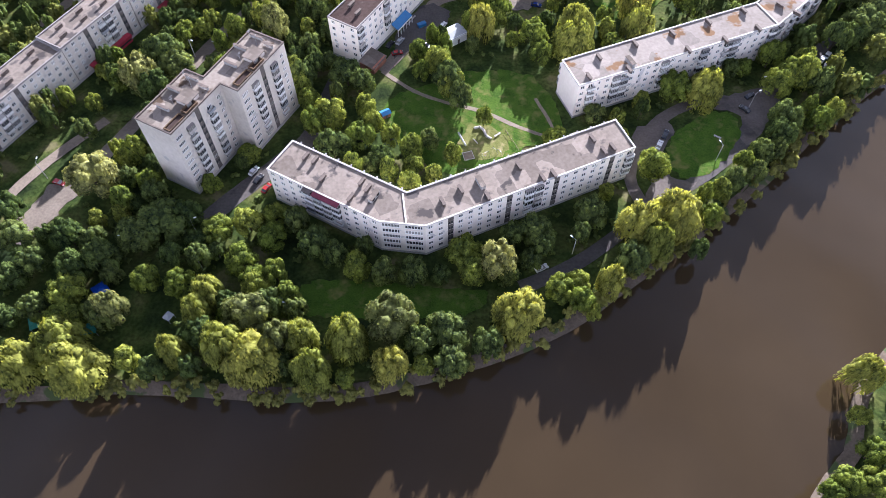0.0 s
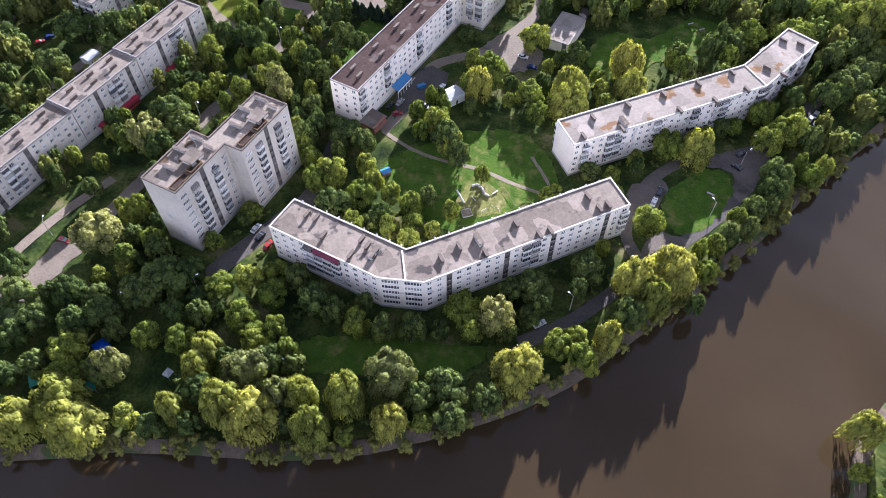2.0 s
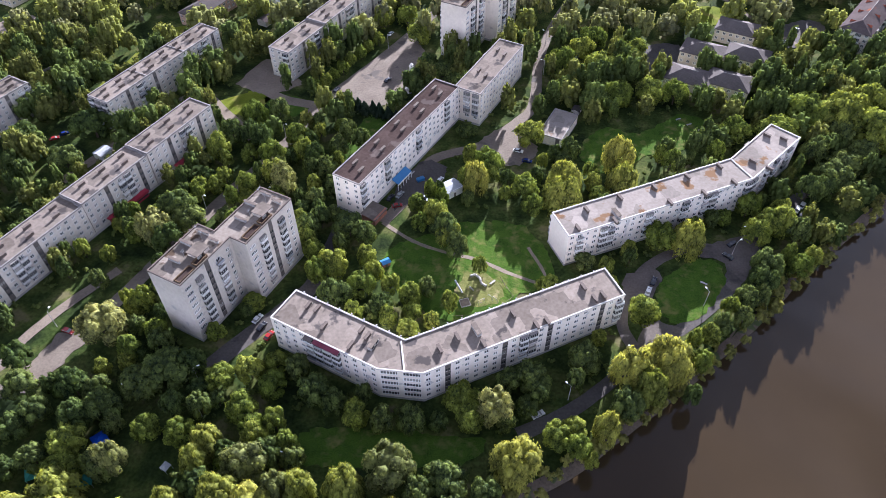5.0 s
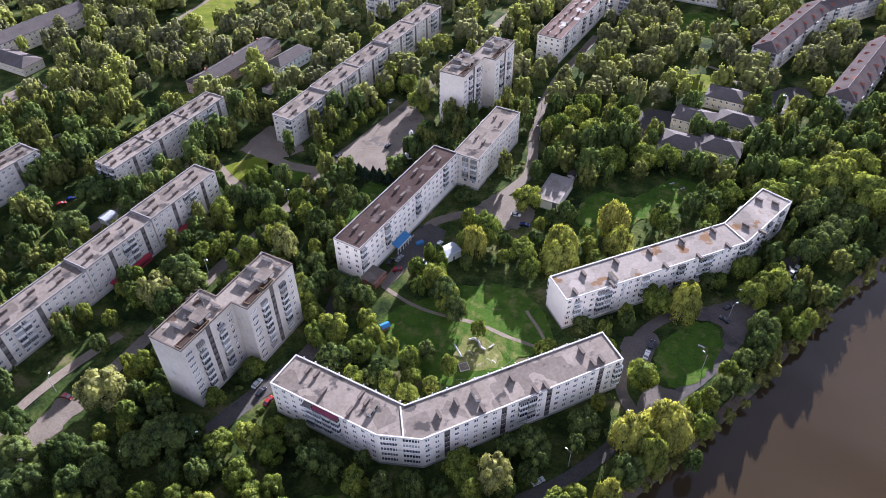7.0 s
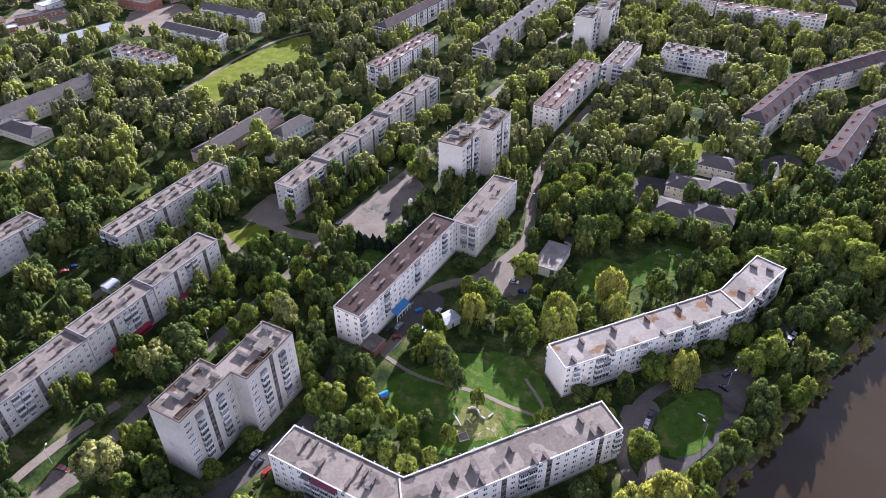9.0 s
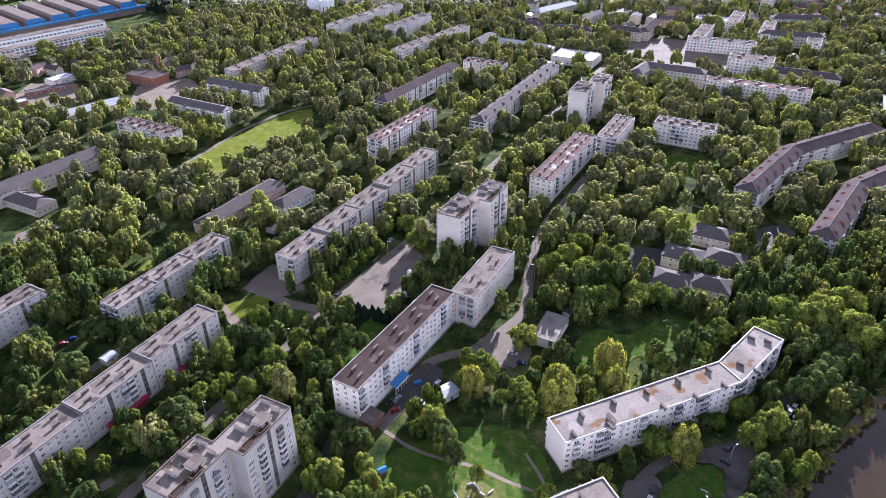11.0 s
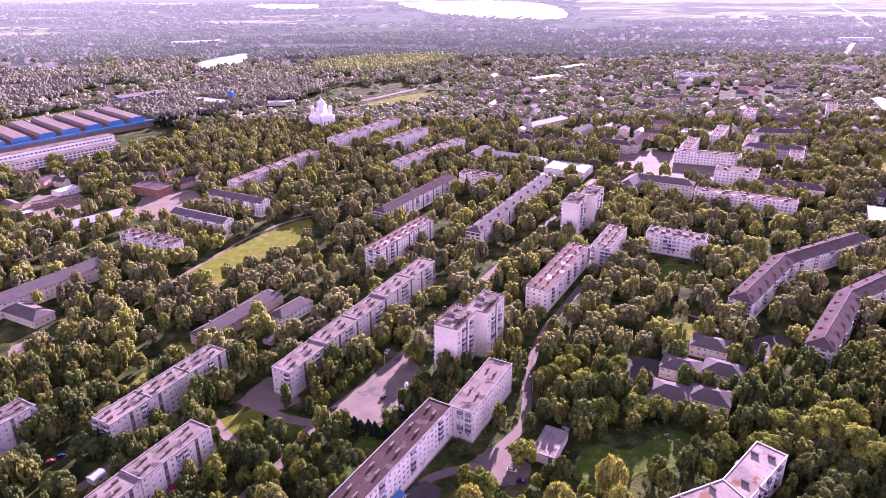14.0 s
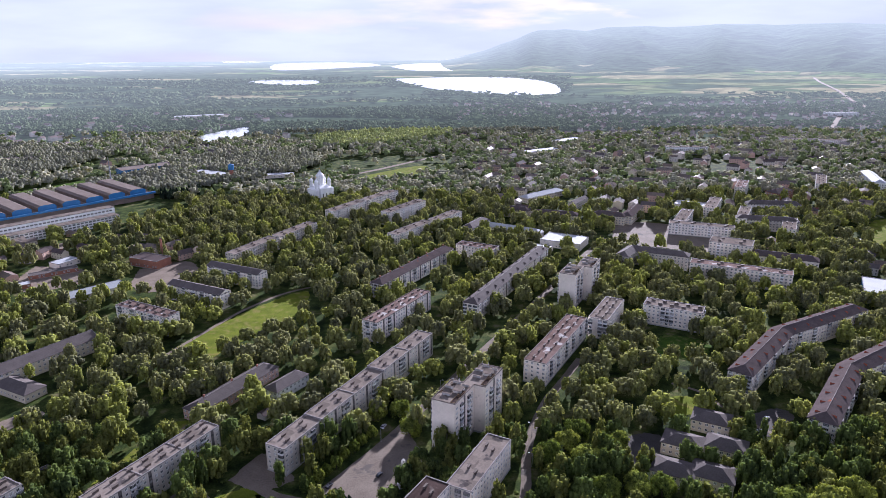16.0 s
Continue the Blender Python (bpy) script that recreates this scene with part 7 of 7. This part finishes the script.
def make_car(paint, label, van=False):
    """A parked car pointing along x, at the origin."""
    c = thing("car", 0, 0, -500, 0, label, "car", "parked cars")
    L, W = (4.8, 1.85) if van else (4.3, 1.7)
    prof = [(-L / 2, 0.35), (-L / 2, 0.8), (-L / 2 + 0.25, 0.92), (L / 2 - 0.3, 0.86), (L / 2, 0.62), (L / 2, 0.35)]
    top = [(-L / 2 + 0.1, 0.9), (-L / 2 + 0.25, 1.9), (L / 2 - 1.4, 1.9), (L / 2 - 0.55, 0.9)] if van else [(-L / 2 + 0.35, 0.9), (-L / 2 + 0.95, 1.42), (0.35, 1.42), (1.1, 0.89)]
    for nm, pr, w, m in (("body", prof, W, [paint]), ("glasshouse", top, W - 0.2, [paint, "pane"])):
        g = MB()
        g.face([(x, -w / 2, z) for x, z in pr][::-1], len(m) - 1)
        g.face([(x, w / 2, z) for x, z in pr], len(m) - 1)
        for i in range(len(pr)):
            (a, za), (b, zb) = pr[i], pr[(i + 1) % len(pr)]
            g.face([(a, -w / 2, za), (a, w / 2, za), (b, w / 2, zb), (b, -w / 2, zb)], len(m) - 1 if i in (0, 2) else 0)
        part(nm, g.weld(), m, c)
    for x in (-L / 2 + 0.8, L / 2 - 0.85):
        for y in (-W / 2 + 0.08, W / 2 - 0.08):
            g = MB()
            g.tube(0, 0, -0.1, 0.1, 0.31, 0.31, 10)
            part("wheel", g, "rubber", c, m=pose(x, y, 0.31, 90, 0, 0))
    for y in (-W / 2 + 0.3, W / 2 - 0.3):
        g = MB()
        g.box(L / 2 - 0.06, L / 2 + 0.02, y - 0.18, y + 0.18, 0.6, 0.74)
        part("headlight", g, "lamp_glass", c)
    return c


CARS = {k: make_car("car_" + k, lab) for k, lab in (("white", "white saloon car parked on the asphalt"), ("dark", "black saloon car parked on the asphalt"), ("red", "dark red saloon car parked in the yard"),
                                                  ("blue", "dark blue saloon car parked in the yard"), ("grey", "silver grey saloon car parked by the kerb"))}
CARS["van"] = make_car("car_white", "white delivery van parked in the yard", True)
for k, x, y, a in (("white", 28.7, 110.5, 28), ("dark", 106.1, 176.1, 130), ("dark", 109.5, 182.5, 30), ("white", 73.0, 159.6, 62), ("dark", 75.8, 164.3, 62), ("white", 141.1, 201.3, 50), ("white", 143.8, 203.6, 50),
                   ("grey", 146.4, 201.0, 55), ("dark", 141.2, 197.6, 50), ("white", -64.6, 148.4, 60), ("dark", -62.6, 145.0, 60), ("red", -59.4, 141.2, 62), ("dark", -21.5, 209.8, 60), ("grey", -17.7, 211.6, 60),
                   ("red", -18.6, 205.1, 15), ("van", -8.6, 209.0, -20), ("white", -1.3, 220.4, 60), ("dark", -4.3, 216.0, 60), ("white", 32.8, 239.4, -20), ("blue", 36.0, 232.5, -15), ("white", 26.5, 221.5, 60),
                   ("dark", -27.0, 295.1, 60), ("white", -70.8, 216.0, 62), ("red", -128.5, 143.7, -20), ("white", -88.2, 213.0, 62), ("red", -173.5, 250.4, 30), ("blue", -170.3, 254.0, 30), ("white", 180.6, 328.0, -10),
                   ("red", 190.7, 331.8, 40), ("white", 189.5, 341.0, 30), ("white", 109.5, 414.1, 20), ("white", 113.5, 416.2, 20), ("white", -27.5, 339.4, 60), ("dark", -51.0, 287.0, 60), ("grey", -10.5, 352.0, 61), ("dark", 12.0, 392.0, 61)):
    copy_thing(CARS[k], pose(x, y, 0.09, 0, 0, a))
for src in CARS.values():
    for o in (*src.children_recursive, src):
        bpy.data.objects.remove(o)


def street_lamp(x, y, turn, h=8.0):
    s = thing("street_lamp", x, y, 0, turn, "concrete street lamp post with white lamp head", "street lamp", "street lamps")
    g = MB()
    g.tube(0, 0, 0, h, 0.14, 0.09, 8)
    part("pole", g, "concrete", s)
    g = MB()
    g.limb((0, 0, h - 0.1), (1.5, 0, h + 0.5), 0.05, 0.04)
    part("arm", g, "steel", s)
    g = MB()
    g.box(1.3, 2.1, -0.17, 0.17, h + 0.42, h + 0.62)
    part("lamp_head", g, "lamp_glass", s)


for x, y, a in ((-97.4, 118.2, 200), (-75.2, 111.0, 20), (-45.2, 94.2, 160), (38.7, 115.9, 140), (107.5, 176.5, 30), (114.0, 184.6, 200), (-79.0, 123.5, 20), (-133.3, 146.0, 90), (-134.1, 222.0, 40), (60, 129, 120),
                (91, 153, 120), (-95, 204, -30), (-70, 250, -30), (-28, 325, -30), (5, 378, -30), (50, 300, 180), (54, 328, 180)):
    street_lamp(x, y, a)


def awning():
    a = thing("entrance_canopy", -17.7, 219.8, 0, GRID - 2.2, "blue metal canopy with white arches over the shop entrance", "canopy")
    g = MB()
    g.face([(-5, -2.2, 3.6), (5, -2.2, 3.6), (5, 0.9, 4.9), (-5, 0.9, 4.9)])
    g.face([(-5, -2.2, 3.45), (-5, 0.9, 4.75), (5, 0.9, 4.75), (5, -2.2, 3.45)])
    part("canopy_roof", g, "metal_blue", a)
    g = MB()
    g.box(-5, 5, -2.2, -2.05, 2.7, 3.44)
    part("fascia", g, "plaster_white", a)
    for k in range(6):
        g = MB()
        g.box(-5 + k * 1.96, -4.8 + k * 1.96, -2.2, -2.0, 0, 2.7)
        part("post", g, "plaster_white", a)
    r = thing("shop_front", -126.4, 204.6, 0, GRID, "dark red shop front along the ground floor", "shop front")
    g = MB()
    g.box(-10, 10, -2.0, 0.2, 3.0, 3.5)
    part("canopy_roof", g, "red", r)
    g = MB()
    g.box(-10, 10, -1.9, -1.7, 2.2, 3.0)
    g.box(-10, 10, -1.2, -1.0, 0, 0.9)
    part("fascia", g, "red", r)
    g = MB()
    g.box(-9.9, 9.9, -1.2, -1.1, 0.9, 2.2)
    part("glazing", g, "pane", r)
    p = thing("porch", -112.1, 230.3, 0, GRID, "small porch with red tin roof", "porch")
    g = MB()
    g.face([(-3, -3.0, 2.7), (3, -3.0, 2.7), (3, 0, 3.6), (-3, 0, 3.6)])
    part("porch_roof", g, "red", p)
    for k in (-2.8, 2.7):
        g = MB()
        g.box(k, k + 0.12, -2.9, -2.78, 0, 2.7)
        part("post", g, "steel", p)
    n = thing("annex", -27.4, 199.4, 0, GRID - 2.2, "low brick annex with grey tin roof at the block's corner", "annex")
    g = MB()
    g.box(-4, 4, -3.2, 3.2, 0, 2.9)
    part("wall", g, "brick", n)
    g = MB()
    g.face([(-4.3, -3.6, 2.75), (4.3, -3.6, 2.75), (4.3, 3.4, 3.7), (-4.3, 3.4, 3.7)])
    g.face([(-4.3, 3.4, 3.6), (4.3, 3.4, 3.6), (4.3, -3.6, 2.65), (-4.3, -3.6, 2.65)])
    part("roof", g, "roof_grey", n)


awning()


def hut(name, label, x, y, turn, L, W, H, wall, roof, rise=0.7, cat="hut"):
    h = thing(name, x, y, 0, turn, label, cat, "huts")
    g = MB()
    g.box(-L / 2, L / 2, -W / 2, W / 2, 0, H)
    g.face([(-L / 2, W / 2, H), (-L / 2, -W / 2, H), (-L / 2, 0, H + rise)])
    g.face([(L / 2, -W / 2, H), (L / 2, W / 2, H), (L / 2, 0, H + rise)])
    part("wall", g, wall, h)
    g = MB()
    for s in (1, -1):
        q = [(-L / 2 - 0.3, s * (W / 2 + 0.35), H - 0.1), (L / 2 + 0.3, s * (W / 2 + 0.35), H - 0.1), (L / 2 + 0.3, 0, H + rise + 0.06), (-L / 2 - 0.3, 0, H + rise + 0.06)]
        g.face(q if s < 0 else q[::-1])
    part("roof", g, roof, h)
    g = MB()
    g.box(-0.45, 0.45, -W / 2 - 0.05, -W / 2, 0, 2.0)
    part("door", g, "infill", h)


hut("kiosk", "white substation hut with white tin roof in the yard", 3.0, 213.5, 35, 7.5, 6.2, 3.6, "plaster_white", "metal_white", 0.5, "kiosk")
hut("shed", "small white hut with pale tin roof and red door", -147.5, 238.5, GRID, 6, 5, 3.0, "plaster_white", "metal_white", 0.6, "shed")
hut("shed", "small hut with sky-blue tin roof by the path", -21.6, 173.6, 30, 3, 2.2, 2.0, "brick", "metal_blue", 0.5, "shed")
hut("shed", "small grey shed with tin roof", -96, 353, 60, 8, 6, 3.0, "panel_grey", "slate_brown", 1.2, "shed")
hut("shed", "small grey shed with tin roof", 62, 268, 60, 4, 3.4, 2.4, "panel_grey", "slate", 0.4, "shed")
hut("shed", "small ruined shed among the trees", -196, 300, 55, 9, 6, 3.0, "panel_grey", "slate", 0.5, "shed")


def gazebo(x, y, turn, mat, label, a=2.2):
    t = thing("canopy_tent", x, y, 0, turn, label, "canopy", "riverside canopies")
    g = MB()
    for i, (p, q) in enumerate((((-a, -a), (a, -a)), ((a, -a), (a, a)), ((a, a), (-a, a)), ((-a, a), (-a, -a)))):
        g.face([(*p, 2.2), (*q, 2.2), (0, 0, 3.1)])
    part("canopy", g, mat, t)
    for sx in (-1, 1):
        for sy in (-1, 1):
            g = MB()
            g.tube(sx * a * 0.9, sy * a * 0.9, 0, 2.3, 0.05, 0.05, 6)
            part("post", g, "steel", t)


gazebo(-119.1, 91.9, 25, "tarp_green", "green tarpaulin canopy on posts by the river")
gazebo(-103.4, 102.5, 40, "tarp_blue", "blue tarpaulin canopy on posts under trees")
gazebo(-103.4, 90.0, 10, "tarp_green", "dark green tarpaulin canopy on posts by the river")
# made-up canopy: stands in for an unidentified small white object
gazebo(-81.3, 93.6, 60, "metal_white", "small pale canopy standing in for a white object on the clearing", 1.25)


def monument(x, y):
    m = thing("monument", x, y, 0, 20, "tall pale stone obelisk on a stepped plinth", "monument")
    g = MB()
    g.box(-3.2, 3.2, -3.2, 3.2, 0, 0.5)
    g.box(-2.0, 2.0, -2.0, 2.0, 0.5, 1.2)
    part("plinth", g, "concrete", m)
    g = MB()
    g.tube(0, 0, 1.2, 13.5, 1.5, 1.15, 4)
    g.tube(0, 0, 13.5, 14.5, 1.15, 0.2, 4)
    part("shaft", g, "panel_white", m)


monument(-14.6, 288.0)


def playground():
    def pipe(name, label, pts, r, mat, cat):
        g = MB()
        for a, b in zip(pts, pts[1:]):
            g.limb(a, b, r, r, 7)
        o = tagged(part(name, g, mat), label, cat, "play equipment")
        return o

    pipe("climbing_tunnel", "low pale concrete snake to climb on", [(9.5, 167.5, 0.4), (11.5, 168.2, 0.4), (13, 166.5, 0.4), (13.6, 164, 0.4), (15.4, 162.6, 0.4)], 0.45, "concrete", "climbing snake")
    pipe("slide", "pale metal slide in the grass", [(4.0, 164.5, 1.6), (6.6, 159.6, 0.25)], 0.35, "metal_white", "slide")
    pipe("balance_beam", "short pale balance beam", [(9.2, 162.6, 0.35), (10.6, 160.6, 0.35)], 0.22, "concrete", "balance beam")
    for x, y in ((15.4, 158.5), (17.0, 157.6)):
        pipe("climbing_arch", "bent steel climbing arch", [(x, y, 0), (x + 0.3, y - 0.5, 1.4), (x + 1.4, y - 1.8, 1.6), (x + 1.9, y - 2.4, 0)], 0.06, "steel", "climbing arch")
    s = thing("swing", 13.0, 155.0, 0, 30, "steel frame swing with one seat", "swing", "play equipment")
    for x in (-1.3, 1.3):
        for y in (-0.7, 0.7):
            g = MB()
            g.limb((x, y, 0), (x, 0, 2.2), 0.05, 0.05)
            part("leg", g, "steel", s)
    g = MB()
    g.limb((-1.3, 0, 2.2), (1.3, 0, 2.2), 0.05, 0.05)
    part("crossbar", g, "steel", s)
    g = MB()
    g.box(-0.3, 0.3, -0.12, 0.12, 0.5, 0.55)
    g.limb((-0.28, 0, 0.55), (-0.28, 0, 2.2), 0.015, 0.015)
    g.limb((0.28, 0, 0.55), (0.28, 0, 2.2), 0.015, 0.015)
    part("seat", g, "infill", s)
    g = MB()
    g.ring([(6, 153), (9.5, 154), (8.5, 157.5), (5.2, 156.4)], offset([(6, 153), (9.5, 154), (8.5, 157.5), (5.2, 156.4)], -0.2), 0, 0.35)
    sb = thing("sandpit", 0, 0, 0, 0, "square sandpit with worn concrete rim", "sandpit", "play equipment")
    part("rim", g, "concrete", sb)
    g = MB()
    g.face([(*p, 0.2) for p in offset([(6, 153), (9.5, 154), (8.5, 157.5), (5.2, 156.4)], -0.2)])
    part("sand", g, "dirt", sb)
    f = thing("fence", 0, 0, 0, 0, "low worn timber fence round the playground", "fence")
    line = [(20.5, 166.5), (24.5, 157.5), (19.5, 153.0), (12, 149.5), (2.5, 149.0)]
    for (x0, y0), (x1, y1) in zip(line, line[1:]):
        n = int(math.hypot(x1 - x0, y1 - y0) / 1.6)
        for k in range(n):
            g = MB()
            px, py = x0 + (x1 - x0) * k / n, y0 + (y1 - y0) * k / n
            g.box(px - 0.06, px + 0.06, py - 0.06, py + 0.06, 0, 0.9)
            part("post", g, "dirt", f)
        g = MB()
        g.limb((x0, y0, 0.75), (x1, y1, 0.75), 0.06, 0.06, 4)
        part("rail", g, "dirt", f)


playground()


def bench(x, y, turn, label="pale concrete bench on the grass"):
    b = thing("bench", x, y, 0, turn, label, "bench", "benches")
    g = MB()
    g.box(-1.3, 1.3, -0.3, 0.3, 0.42, 0.52)
    part("seat", g, "concrete", b)
    for k in (-1.0, 0.8):
        g = MB()
        g.box(k, k + 0.2, -0.25, 0.25, 0, 0.42)
        part("leg", g, "concrete", b)


bench(93.8, 163.4, -35)
bench(17.6, 164.5, 40)
bench(-14.5, 222.5, 60, "worn bench by the yard road")
bench(-12.8, 225.5, 60, "worn bench by the yard road")
for x, y in ((112, 258), (116, 254), (108, 262)):
    bench(x, y, 20, "small pale bench on the kindergarten lawn")
g = MB()
g.box(-1.6, 1.6, -0.8, 0.8, 0, 1.2)
g.box(-1.7, 1.7, -0.9, 0.9, 1.2, 1.3)
tagged(part("container", g, "metal_blue", m=pose(-9.5, 221.0, 0.08, 0, 0, 30)), "blue metal refuse container in the yard", "container")
for k in range(9):
    x, y = (-46 + k * 4.1, 147.4 - k * 2.3) if k < 8 else (-13.6, 129.4)
    g = MB()
    g.tube(0, 0, 0, 1.1, 0.16, 0.16, 8)
    g.tube(0, 0, 1.1, 1.25, 0.3, 0.1, 8)
    tagged(part("vent_pipe", g, "cap", m=pose(x, y, 15.15)), "small white vent pipe on the roof edge", "vent pipe", "roof vent pipes")
for k in range(14):
    x, y = -8 + k * 4.5, 130.6 + k * 1.96
    g = MB()
    g.tube(0, 0, 0, 0.9, 0.14, 0.14, 8)
    g.tube(0, 0, 0.9, 1.05, 0.28, 0.1, 8)
    tagged(part("vent_pipe", g, "cap", m=pose(x, y - 0.2, 15.15)), "small white vent pipe on the roof edge", "vent pipe", "roof vent pipes")
